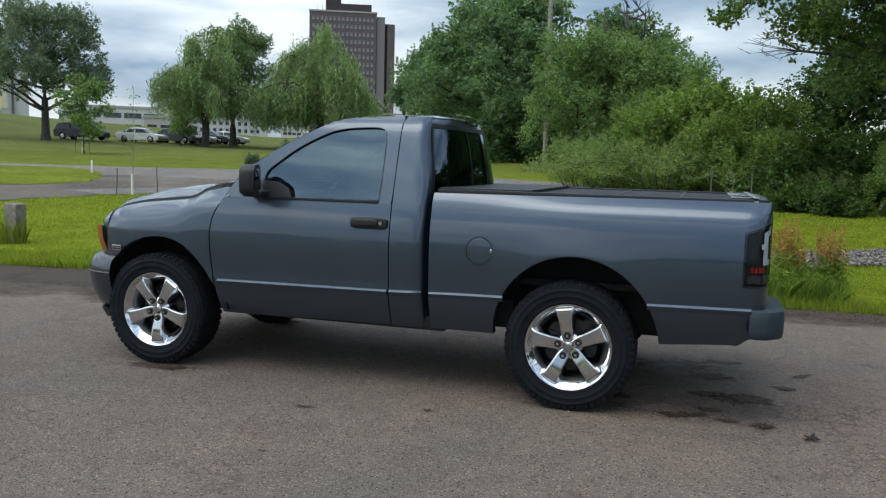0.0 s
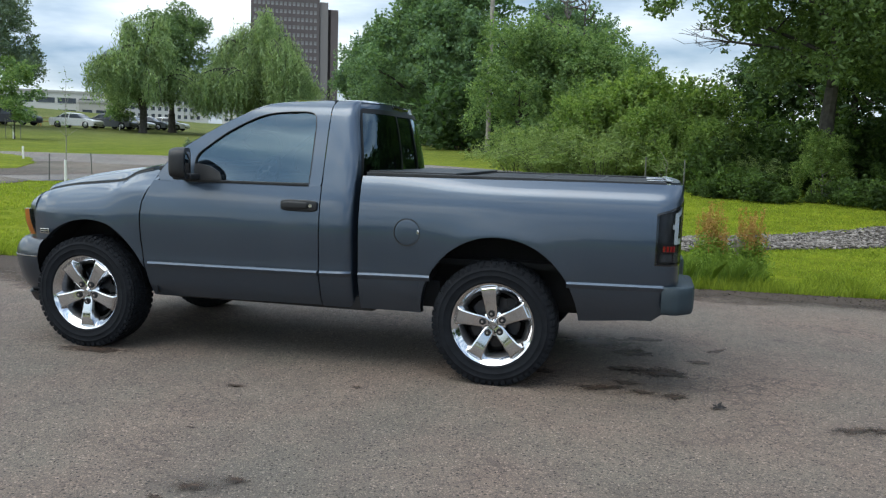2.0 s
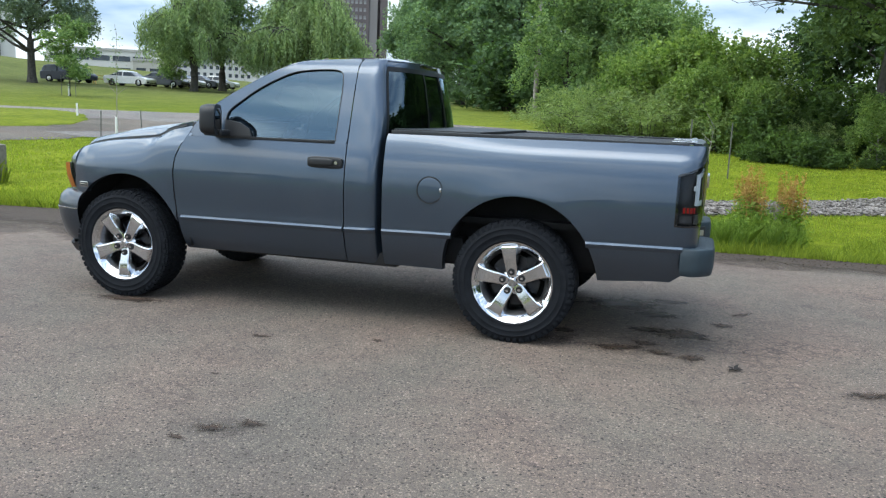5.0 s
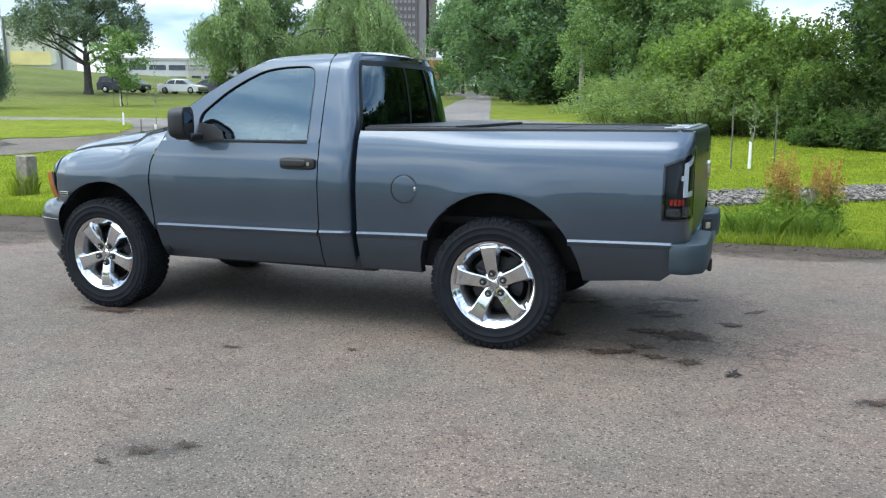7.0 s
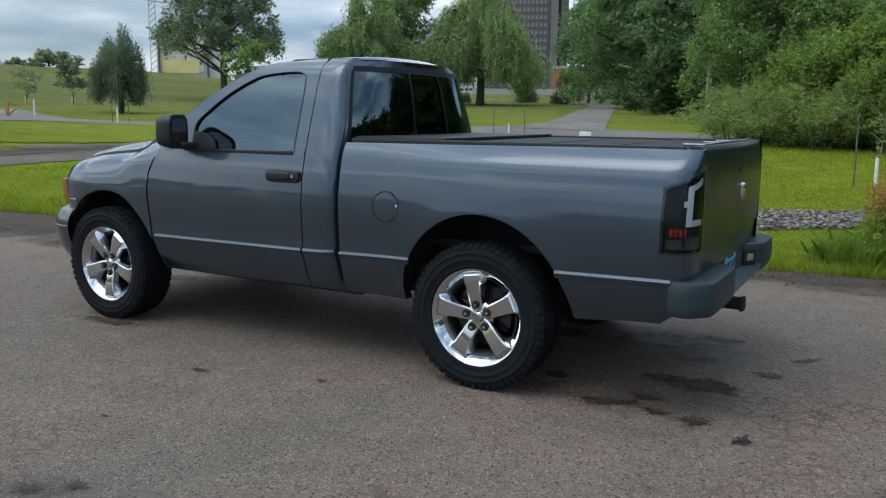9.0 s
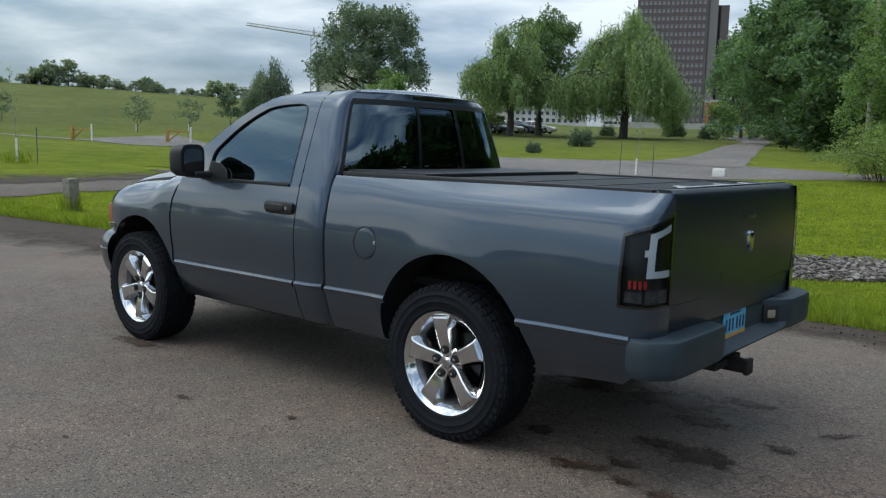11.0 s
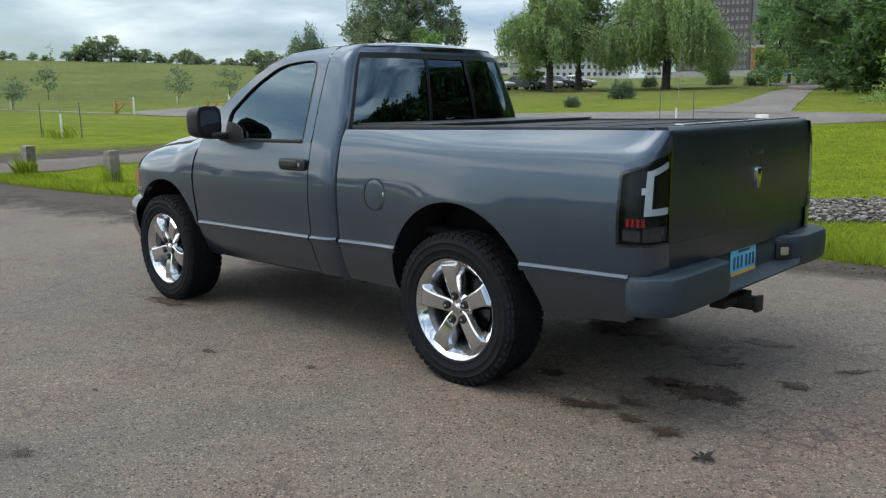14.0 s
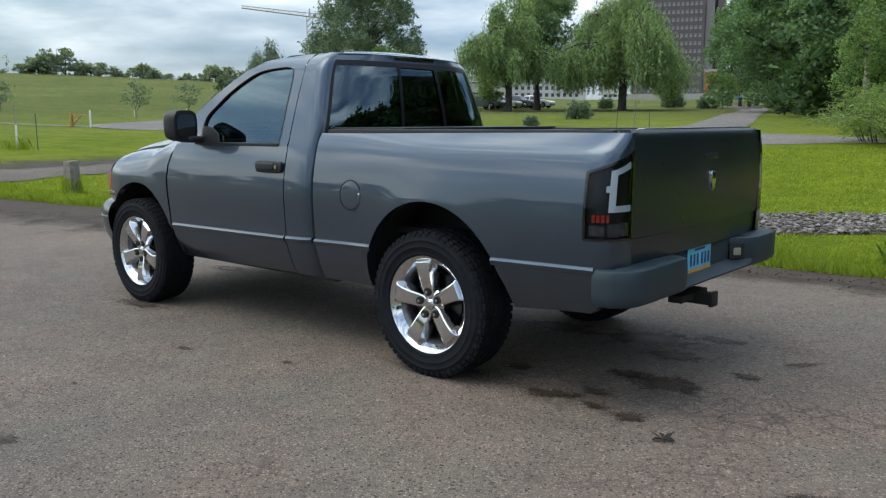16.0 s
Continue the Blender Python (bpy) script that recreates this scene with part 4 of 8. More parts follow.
fe = feathery_shrub("shrub", on_ground(-3.4, 27.2), 1.95, 2.1, 210, 0.17, "leaf_pale", "pale green feathery shrub at the lawn edge", 41, "pale shrubs")
for x, y, s, rot in [(-2.0, 25.6, 1.0, 1), (-0.3, 24.6, 1.05, 2), (1.3, 25.2, 1.15, 3), (-1.2, 28.2, 1.15, 4), (0.6, 27.4, 1.3, 5), (2.8, 26.4, 1.2, 6), (3.6, 24.4, 0.8, 7), (2.2, 24.0, 0.75, 8), (4.8, 23.2, 0.6, 9)]:
    copy_thing(fe, Matrix.Translation(on_ground(x, y)) @ Matrix.Rotation(rot, 4, "Z") @ Matrix.Scale(s, 4))
dk = shrub("shrub", on_ground(3.5, 23.6), 2.3, 1.8, 6400, 0.16, "leaf_under", "dense green shrub under the large tree", 42, "dark shrubs")
for x, y, s, rot in [(5.3, 23.4, 0.6, 1), (7.4, 23.9, 0.85, 2), (9.7, 23.0, 0.7, 3), (11.6, 22.4, 1.0, 4), (4.8, 26.0, 1.3, 5), (8.2, 26.6, 1.5, 6.2), (11.6, 25.6, 1.5, 7), (13.8, 22.2, 1.0, 8), (3.0, 26.2, 1.25, 9)]:
    copy_thing(dk, Matrix.Translation(on_ground(x, y)) @ Matrix.Rotation(rot, 4, "Z") @ Matrix.Scale(s, 4))
dk2 = shrub("shrub", polar(-4.6, 53), 2.6, 1.8, 2600, 0.26, "leaf_dark", "dark undergrowth beneath the wood", 46, "undergrowth in the wood")
for az, r, s, rot in [(-12.8, 58, 2.0, 4), (-11.4, 57, 1.8, 5), (-10.0, 56, 2.0, 6), (-8.4, 55, 1.8, 7), (-6.8, 54, 1.9, 8), (-13.0, 68, 2.3, 10)]:
    copy_thing(dk2, Matrix.Translation(polar(az, r)) @ Matrix.Rotation(rot, 4, "Z") @ Matrix.Scale(s, 4))
lo = shrub("shrub", on_ground(4.4, 19.6), 0.8, 0.9, 3400, 0.12, "leaf_under", "low leafy undergrowth at the lawn edge", 43, "undergrowth")
for k in range(11):
    x = 3.2 + 0.95 * k
    copy_thing(lo, Matrix.Translation(on_ground(x, 20.3 - 0.33 * k + 0.5 * math.sin(k * 2.3))) @ Matrix.Rotation(k, 4, "Z") @ Matrix.Scale(0.72 + 0.42 * math.sin(k * 1.7), 4))
def elm(at, height, spread, leaves, label, seed, bough=True):
    """A tall dark tree: heavy limbs, hanging leaf masses with small gaps, a long low bough and bare dead twigs on one side."""
    g = random.Random(seed)
    wood, ends = limbs(height, 0.3, height * 0.36, spread, 15, seed, 0.02, 0.46)
    geos, cl = [wood], []
    for e in ends:
        r = spread * g.uniform(0.15, 0.25)
        cl.append(((e.x, e.y, max(e.z, height * 0.36)), (r, r, r * 0.85)))
    for k in range(95):
        a, f = g.uniform(0, 6.28), g.random()
        out = spread * (0.8 + 0.2 * smoothstep(0.0, 0.35, f)) * (1 - 0.65 * smoothstep(0.6, 1.0, f))
        rr = out * math.sqrt(g.uniform(0.2, 1.0))
        r = spread * g.uniform(0.12, 0.23)
        cl.append(((rr * math.cos(a), rr * math.sin(a), height * (0.30 + 0.66 * f)), (r, r, r * g.uniform(0.7, 1.3))))
    if bough:
        line = smooth_line([(0, 0, height * 0.44), (-2.0, -0.3, height * 0.60), (-4.0, -0.6, height * 0.56), (-5.5, -0.8, height * 0.465)], 10)
        geos.append(tube(line, [0.11 - 0.009 * i for i in range(10)], 6))
        for k in range(14):
            p = line[4 + k % 6]
            cl.append(((p.x + g.uniform(-.3, .3), p.y + g.uniform(-.4, .4), p.z + g.uniform(-0.35, 0.35)), (0.42, 0.42, 0.26)))
        base = Vector((-3.1, -0.3, height * 0.40))
        geos.append(tube([(0, 0, height * 0.33), (-1.6, -0.2, height * 0.385), base], [0.09, 0.06, 0.035], 5))
        for k in range(9):                        # dead twigs
            e = base + Vector((g.uniform(-1.6, -0.5), g.uniform(-.5, .5), g.uniform(-0.3, 0.6)))
            m = base.lerp(e, 0.5) + Vector((0, 0, g.uniform(-0.1, 0.25)))
            geos.append(tube([base, m, e], [0.018, 0.011, 0.004], 4))
            for q in range(3):
                f = m.lerp(e, g.random())
                geos.append(tube([f, f + Vector((g.uniform(-.45, .1), g.uniform(-.2, .2), g.uniform(-.2, .35)))], [0.01, 0.004], 4))
    t = thing("tree", label, "tree", "large trees at the lawn edge")
    part("trunk", join_geo(geos), M["bark"], t)
    part("crown", leaf_quads(clump_points(cl, leaves, seed, 0.25), 0.17, 0.6, 0.45, 0.5, seed), M["leaf_elm"], t, kind="stuff")
    t.matrix_world = Matrix.Translation(at)
    return t


elm(polar(10.4, 27.5), 12.0, 3.7, 60000, "large dark spreading tree with a long low bough and dead twigs", 51)
elm(polar(17.5, 28.5), 12.5, 4.4, 37000, "large dark tree with hanging leaf masses", 52, False)


dt = tree("tree", polar(16.0, 38), 9.0, 3.6, 10000, 0.24, "leaf_dark", "dark full tree filling the wood edge", 36, trunk_r=0.2, clump=0.4, low=0.04, n_limb=10, extra=22, group="dark trees in the wood edge")
for az, r, s, rot in [(20.5, 36, 0.95, 1.0), (24.5, 35, 1.05, 2.2), (29.5, 34, 1.1, 3.5), (23.5, 31, 1.5, 0.7), (29.0, 30, 1.5, 4.4), (19.6, 42, 1.5, 2.9), (16.2, 46, 1.6, 1.7), (18.2, 35, 1.35, 5.2), (12.5, 40, 1.15, 1.1), (9.0, 42, 0.8, 2.0), (6.0, 41, 0.6, 5.0)]:
    copy_thing(dt, Matrix.Translation(polar(az, r)) @ Matrix.Rotation(rot, 4, "Z") @ Matrix.Scale(s, 4))


def snag(at, h, seed, label, rot=0.0):
    g = random.Random(seed)
    geos = [tube(smooth_line([(0, 0, 0), (0.1, 0, h * 0.5), (-0.15, 0.1, h)], 8), [0.16 - 0.019 * i for i in range(8)], 6)]
    for k in range(12):
        z = h * g.uniform(0.45, 0.97)
        a, ln = g.uniform(0, 6.28), g.uniform(0.8, 2.0)
        e = Vector((math.cos(a) * ln, math.sin(a) * ln, z + ln * g.uniform(0.3, 1.0)))
        m = Vector((0, 0, z)).lerp(e, 0.5) + Vector((g.uniform(-.2, .2), g.uniform(-.2, .2), -0.15))
        geos.append(tube([(0, 0, z), m, e], [0.06, 0.04, 0.012], 5))
        for q in range(3):
            e2 = m.lerp(e, g.random()) + Vector((g.uniform(-.6, .6), g.uniform(-.6, .6), g.uniform(0, .6)))
            geos.append(tube([m, e2], [0.025, 0.008], 4))
    ob = part("dead_tree", join_geo(geos), M["deadwood"])
    tagged(ob, label, "dead tree")
    ob.matrix_world = Matrix.Translation(at) @ Matrix.Rotation(rot, 4, "Z")


snag(polar(-6.1, 47), 9.6, 61, "bare dead tree standing above the wood")
snag(polar(-4.9, 48), 9.2, 62, "bare grey dead tree among green crowns", 2.0)
# hill-top trees
ht = [tree("tree", polar(az, 151) - Vector((0, 0, 0.3)), h, h * wd, 1800, 0.35, "leaf_crest", "hazy pale green tree on the crest of the hill", 71 + k, clump=0.28, low=0.05, extra=16, group="hilltop trees", trunk_r=0.16, hollow=0.25, n_limb=9)
      for k, (az, h, wd) in enumerate([(-63.75, 4.9, 0.42), (-64.85, 4.4, 0.4), (-59.2, 2.9, 0.6)])]
for k, (az, h) in enumerate([(-78.5, 3.0), (-76.8, 2.6), (-75.2, 3.2), (-73.4, 2.4), (-71.6, 2.2), (-70.3, 2.3), (-69.4, 1.6), (-68.3, 1.7), (-67.5, 1.3), (-66.4, 2.0), (-65.8, 2.4), (-65.3, 3.2), (-64.3, 3.6),
                             (-63.0, 2.9), (-62.3, 2.5), (-61.7, 2.8), (-61.0, 2.2), (-60.5, 1.5), (-59.8, 2.2), (-58.6, 2.3), (-58.1, 1.6), (-57.5, 1.5), (-56.9, 1.1), (-56.3, 1.7), (-55.7, 0.9), (-55.2, 1.8), (-54.6, 3.3), (-53.8, 3.1), (-53.0, 2.4)]):
    src = ht[k % 3]
    copy_thing(src, Matrix.Translation(polar(az, 152) - Vector((0, 0, 0.3))) @ Matrix.Rotation(2.1 * k, 4, "Z") @ Matrix.Diagonal((1.4, 1.4, 1, 1)) @ Matrix.Scale(h / (4.9, 4.4, 2.9)[k % 3], 4))
# unseen trees added beside and across the road for reflections in paint and glass
bk = tree("tree", polar(112, 36), 9.0, 4.2, 1500, 1.0, "leaf_dark", "dark green tree out of view, mirrored in paint and glass", 81, clump=0.4, low=0.1, extra=10, group="trees across the road")
# the close ones behind the truck darken what the tailgate reflects
for az, r, s in [(96, 42, 1.00), (128, 40, 0.90), (80, 45, 1.10), (48, 22, 0.90), (58, 21, 1.00), (68, 22, 0.95), (78, 23, 1.00), (88, 24, 0.90), (62, 40, 1.00), (50, 34, 1.00), (41, 32, 1.10), (32, 31, 1.10), (56, 37, 1.10), (70, 42, 1.10)]:
    copy_thing(bk, Matrix.Translation(polar(az, r)) @ Matrix.Rotation(az, 4, "Z") @ Matrix.Scale(s, 4))
for k in range(34):
    az = 138 + 3.8 * k
    copy_thing(bk, Matrix.Translation(polar(az, 76 + 5 * math.sin(k * 2.1))) @ Matrix.Rotation(az, 4, "Z") @ Matrix.Scale(0.6 + 0.07 * math.sin(k * 1.3), 4))
# small shrubs on the lawn
sb = shrub("shrub", on_ground(-25, 43), 1.25, 0.95, 3800, 0.13, "leaf_grey", "round dark green bush on the lawn", 44, "lawn bushes")
for x, y, s in [(-22, 33, 0.5), (-37, 84, 1.5), (-30.5, 78, 1.2), (-41, 76, 1.0)]:
    copy_thing(sb, Matrix.Translation(on_ground(x, y)) @ Matrix.Scale(s, 4))
sp = tree("tree", on_ground(-36.5, 82), 3.6, 1.5, 3000, 0.2, "leaf_mid", "small conical spruce on the lawn", 45, clump=0.45, low=0.02, extra=10, trunk_r=0.06)
copy_thing(sp, Matrix.Translation(polar(-20.2, 88)) @ Matrix.Scale(1.1, 4))


# ---- pickup truck ----
truck = thing("pickup_truck", "dark grey metallic regular-cab pickup truck with chrome wheels, parked on asphalt", "pickup truck")
WPROF = [(0.36, 0.80), (0.41, 0.845), (0.47, 0.886), (0.54, 0.914), (0.61, 0.934), (0.66, 0.948), (0.72, 0.946), (0.80, 0.951), (0.95, 0.957), (1.05, 0.950), (1.15, 0.935),
         (1.22, 0.9185), (1.28, 0.902), (1.33, 0.876), (1.365, 0.845)]
GPROF = [(1.24, 0.917), (1.28, 0.902), (1.40, 0.866), (1.55, 0.818), (1.70, 0.766), (1.775, 0.735), (1.815, 0.705), (1.845, 0.655), (1.858, 0.62)]
WPROF = [(p.x, p.y) for p in smooth_line([(z, w, 0) for z, w in WPROF], 160)]
GPROF = [(p.x, p.y) for p in smooth_line([(z, w, 0) for z, w in GPROF], 120)]
ARCH = {"F": (-3.03, 0.40, 0.525), "R": (0.02, 0.43, 0.528)}
TALL = 1.055          # the wheel arches are a little higher than round


def side_w(x, z):
    w = interp(z, WPROF) if z < 1.28 or x > -0.96 else interp(z, GPROF)
    if x > -0.96:
        w += 0.047 * smoothstep(-0.8, 0.15, x) * smoothstep(0.40, 0.8, z) * (1 - smoothstep(1.25, 1.37, z))
    for cx, cz, R in ARCH.values():
        d = math.hypot(x - cx, (z - cz) / TALL)
        if z > 0.4:
            w += 0.005 * math.exp(-((d - R) / 0.07) ** 2)
    return w


def cols(a, b, n, extra=()):
    return sorted(set([round(a + (b - a) * i / (n - 1), 4) for i in range(n)] + [round(e, 4) for e in extra]))


def arch_floor(x, floor, key):
    cx, cz, R = ARCH[key]
    if abs(x - cx) < R:
        return max(floor, cz + TALL * math.sqrt(R * R - (x - cx) ** 2))
    return floor


def side_skin(xs, zbot, ztop, nz, sign, depth=0.03, levels=None, wfun=side_w):
    """An outer panel with a folded-in rim all round."""
    rows = []
    for x in xs:
        zb, zt = zbot(x), ztop(x)
        col = []
        for j in range(nz):
            z = zb + (zt - zb) * j / (nz - 1)
            col.append(Vector((x, sign * wfun(x, z), z)))
        rows.append(col)
    nu = len(rows)
    vs = [v for c in rows for v in c]
    fs = grid_faces(nu, nz)
    loop = [i * nz for i in range(nu)] + [(nu - 1) * nz + j for j in range(1, nz)] + [i * nz + nz - 1 for i in range(nu - 2, -1, -1)] + [j for j in range(nz - 2, 0, -1)]
    o = len(vs)
    for k in loop:
        v = vs[k]
        vs.append(Vector((v.x, v.y - sign * depth, v.z)))
    n = len(loop)
    for k in range(n):
        fs.append((loop[k], loop[(k + 1) % n], o + (k + 1) % n, o + k))
    return vs, fs


def mirrored(name, fn, mat, parent, label=""):
    """The same part on both sides."""
    return [part(name, fn(s), M[mat], parent, label) for s in (-1, 1)]


SHUT = [(0.40, -0.004), (0.67, -0.03), (0.85, -0.052), (1.0, -0.058), (1.1, -0.046), (1.2, -0.004), (1.27, 0.036), (1.34, 0.08)]


def shut_shift(x, z):
    """Bow of the shut line between wing and door, fading away from it."""
    k = smoothstep(-2.95, -2.548, x) if x <= -2.546 else smoothstep(-2.1, -2.543, x)
    return interp(z, SHUT) * k


def arch_cols(key, lo, hi):
    cx, cz, R = ARCH[key]
    return [cx + R * math.sin(a) for a in np.linspace(-math.pi / 2, math.pi / 2, 33) if lo < cx + R * math.sin(a) < hi]


# front wings
HOODLINE = [(-3.70, 1.06), (-3.64, 1.09), (-3.52, 1.14), (-3.31, 1.185), (-3.13, 1.207), (-2.92, 1.228), (-2.84, 1.25), (-2.76, 1.295), (-2.60, 1.335), (-2.45, 1.35)]
CROWN = [(-3.82, 1.05), (-3.78, 1.10), (-3.7, 1.16), (-3.6, 1.205), (-3.4, 1.25), (-3.2, 1.29), (-2.98, 1.325), (-2.75, 1.355), (-2.45, 1.375)]
HOODLINE = [(p.x, p.y) for p in smooth_line([(x, z, 0) for x, z in HOODLINE], 90)]
CROWN = [(p.x, p.y) for p in smooth_line([(x, z, 0) for x, z in CROWN], 90)]
NOSE = [(-3.68, 0.20), (-3.64, 0.14), (-3.58, 0.085), (-3.5, 0.04), (-3.4, 0.012), (-3.3, 0.0)]


def wing(s):
    xs = cols(-3.66, -2.548, 30, arch_cols("F", -3.5, -2.548) + [-3.515, -3.513])
    rows = []
    nlow, prof = 10, 16
    for x in xs:
        zb = 1.004 if x < -3.514 else arch_floor(x, 0.79 if x < -3.3 else 0.42, "F")
        zh = interp(x, HOODLINE)
        nose = interp(x, NOSE)
        z1 = min(1.012, zh - 0.05) if x < -3.514 else 0.97
        col = []
        for j in range(nlow):
            z = zb + (z1 - zb) * j / (nlow - 1)
            col.append(Vector((x, s * (side_w(x, z) - nose), z)))
        w1 = side_w(x, z1) - nose
        we = 0.745 - max(0, nose - 0.02) * 0.9
        k = (zh - z1)
        d = w1 - we
        # a rounded shoulder; towards the door the section takes on the door's own shape
        kx = smoothstep(-3.2, -2.56, x)
        for q in range(1, prof):
            a = 0.5 * math.pi * q / (prof - 1)
            y, z = we + d * math.cos(a) ** 0.86, z1 + k * math.sin(a) ** 1.1
            zd = z1 + k * (q / (prof - 1)) ** 0.9
            yd = side_w(x, zd) + (we - side_w(x, zh)) * smoothstep(0.55, 1.0, q / (prof - 1))
            col.append(Vector((x, s * (y + (yd - y) * kx), z + (zd - z) * kx)))
        for v in col:
            v.x += shut_shift(v.x, v.z)
        rows.append(col)
    nz = len(rows[0])
    vs = [v for c in rows for v in c]
    fs = grid_faces(len(rows), nz)
    o = len(vs)
    idx = [i * nz for i in range(len(rows))]
    for k in idx:
        v = vs[k]
        vs.append(Vector((v.x, v.y - s * 0.05, v.z)))
    for i in range(len(idx) - 1):
        fs.append((idx[i], idx[i + 1], o + i + 1, o + i))
    return vs, fs


mirrored("front_wing", wing, "paint", truck)


def hood():
    n, m = 30, 31
    rows = []
    for i in range(n):
        x = -3.67 + 1.17 * i / (n - 1)
        zl = interp(x, HOODLINE) + 0.018
        nose = interp(x, NOSE)
        hw = 0.730 - max(0, nose - 0.02) * 0.9
        col = []
        for j in range(m):
            t = -1 + 2 * j / (m - 1)
            xx = x - 0.14 * (1 - t * t) * smoothstep(-3.0, -3.67, x) - 0.05 * (1 - t * t) * smoothstep(-2.8, -2.5, x)
            zc = interp(xx, CROWN)
            k = 1 - abs(t) ** 9
            bulge = 0.02 * smoothstep(0.66, 0.5, abs(t)) * smoothstep(-3.75, -3.3, x)
            col.append(Vector((xx, t * hw, zl + (zc - zl) * k * 0.8 + bulge)))
        rows.append(col)
    vs = [v for c in rows for v in c]
    fs = grid_faces(n, m)
    o = len(vs)
    ring = [i * m for i in range(n)] + [(n - 1) * m + j for j in range(1, m)] + [i * m + m - 1 for i in range(n - 2, -1, -1)] + [j for j in range(m - 2, 0, -1)]
    for k in ring:
        vs.append(vs[k] - Vector((0, 0, 0.03)))
    for k in range(len(ring)):
        fs.append((ring[k], ring[(k + 1) % len(ring)], o + (k + 1) % len(ring), o + k))
    return vs, fs


hd = part("hood", hood(), M["paint"], truck)


def hood_seam(s):
    """Dark shut line between hood and wing."""
    vs = []
    xs = cols(-3.665, -2.62, 40)
    for x in xs:
        nose = interp(x, NOSE)
        y = 0.745 - max(0, nose - 0.02) * 0.9
        z = interp(x, HOODLINE)
        vs += [Vector((x, s * (y + 0.002), z - 0.006)), Vector((x, s * (y - 0.006), z + 0.0)), Vector((x, s * (y - 0.009), z + 0.013)), Vector((x, s * (y - 0.016), z + 0.014))]
    return vs, grid_faces(len(xs), 4)


mirrored("seam", hood_seam, "black", hd)


# doors: skin with a real window opening
SEAM = -1.222     # shut line behind the door
WIN = [(-2.185, 1.272), (-1.75, 1.276), (-1.345, 1.28), (-1.318, 1.30), (-1.316, 1.5), (-1.322, 1.70), (-1.36, 1.765), (-1.5, 1.772), (-1.69, 1.752),
       (-1.83, 1.70), (-1.98, 1.618), (-2.10, 1.53), (-2.19, 1.45), (-2.20, 1.36)]


def green_w(z):
    return interp(z, GPROF)


def closed_line(pts, n):
    P = smooth_line([(*p, 0) for p in pts + [pts[0]]], n + 1)
    return P[:-1]


def door_upper(s):
    """Door frame and A-pillar round the window."""
    n = 96
    inner = closed_line(WIN, n)
    c = Vector((-1.75, 1.5, 0))
    outer_poly = [(-2.50, 1.262), (-2.44, 1.372), (-2.325, 1.488), (-2.16, 1.596), (-1.995, 1.69), (-1.83, 1.771), (-1.66, 1.823), (-1.5, 1.845), (-1.3, 1.856), (SEAM - 0.004, 1.858), (SEAM - 0.004, 1.6), (SEAM - 0.004, 1.262)]
    # cast each inner point outwards from the middle on to the outline
    outer = []
    for p in inner:
        d = (p - c)
        best = None
        for a, b in zip(outer_poly, outer_poly[1:] + outer_poly[:1]):
            a, b = Vector((*a, 0)), Vector((*b, 0))
            e = b - a
            den = d.x * e.y - d.y * e.x
            if abs(den) < 1e-9:
                continue
            t = ((a.x - c.x) * e.y - (a.y - c.y) * e.x) / den
            u = ((a.x - c.x) * d.y - (a.y - c.y) * d.x) / den
            if t > 0 and -1e-6 <= u <= 1 + 1e-6 and (best is None or t < best):
                best = t
        outer.append(c + d * best)
    vs, fs = [], []
    steps = 5
    for k in range(steps):
        f = k / (steps - 1)
        for a, b in zip(outer, inner):
            p = a.lerp(b, f)
            vs.append(Vector((p.x, s * green_w(p.y), p.y)))
    for b in inner:                      # reveal
        vs.append(Vector((b.x, s * (green_w(b.y) - 0.03), b.y)))
    for k in range(steps):
        for i in range(n):
            j = (i + 1) % n
            fs.append((k * n + i, k * n + j, (k + 1) * n + j, (k + 1) * n + i))
    return vs, fs


def window_pane(s, inset=0.014, grow=0.0):
    n = 96
    inner = closed_line(WIN, n)
    c = Vector((-1.75, 1.5, 0))
    vs, fs = [], []
    for k in range(6):
        for p in inner:
            q = c + (p - c) * (1 - k / 5 * 0.999) * (1 + grow)
            vs.append(Vector((q.x, s * (green_w(q.y) - inset), q.y)))
    for k in range(5):
        for i in range(n):
            j = (i + 1) % n
            fs.append((k * n + i, k * n + j, (k + 1) * n + j, (k + 1) * n + i))
    return vs, fs


def window_seal(s):
    n = 96
    inner = closed_line(WIN, n)
    c = Vector((-1.75, 1.5, 0))
    vs, fs = [], []
    for k, (g, d) in enumerate([(1.005, -0.003), (0.993, -0.003), (0.988, 0.02)]):
        for p in inner:
            q = c + (p - c) * g
            vs.append(Vector((q.x, s * (green_w(q.y) - d), q.y)))
    for k in range(2):
        for i in range(n):
            j = (i + 1) % n
            fs.append((k * n + i, k * n + j, (k + 1) * n + j, (k + 1) * n + i))
    return vs, fs


def belt_seal(s):
    bm = box(-1.79, 0, 1.268, 0.94, 0.02, 0.018, 0.004)
    bmesh.ops.translate(bm, verts=bm.verts, vec=(0, s * 0.907, 0))
    return bm


def door_lower(s):
    xs = cols(-2.543, SEAM - 0.004, 16)

    def w(x, z):
        return side_w(x, z) - 0.006 * smoothstep(-2.3, -2.54, x)
    vs, fs = side_skin(xs, lambda x: 0.415 + 0.015 * (x + 2.54), lambda x: 1.262 + 0.0 * x, 22, s, 0.04, None, w)
    for v in vs:
        v.x += shut_shift(v.x, v.z)
    return vs, fs


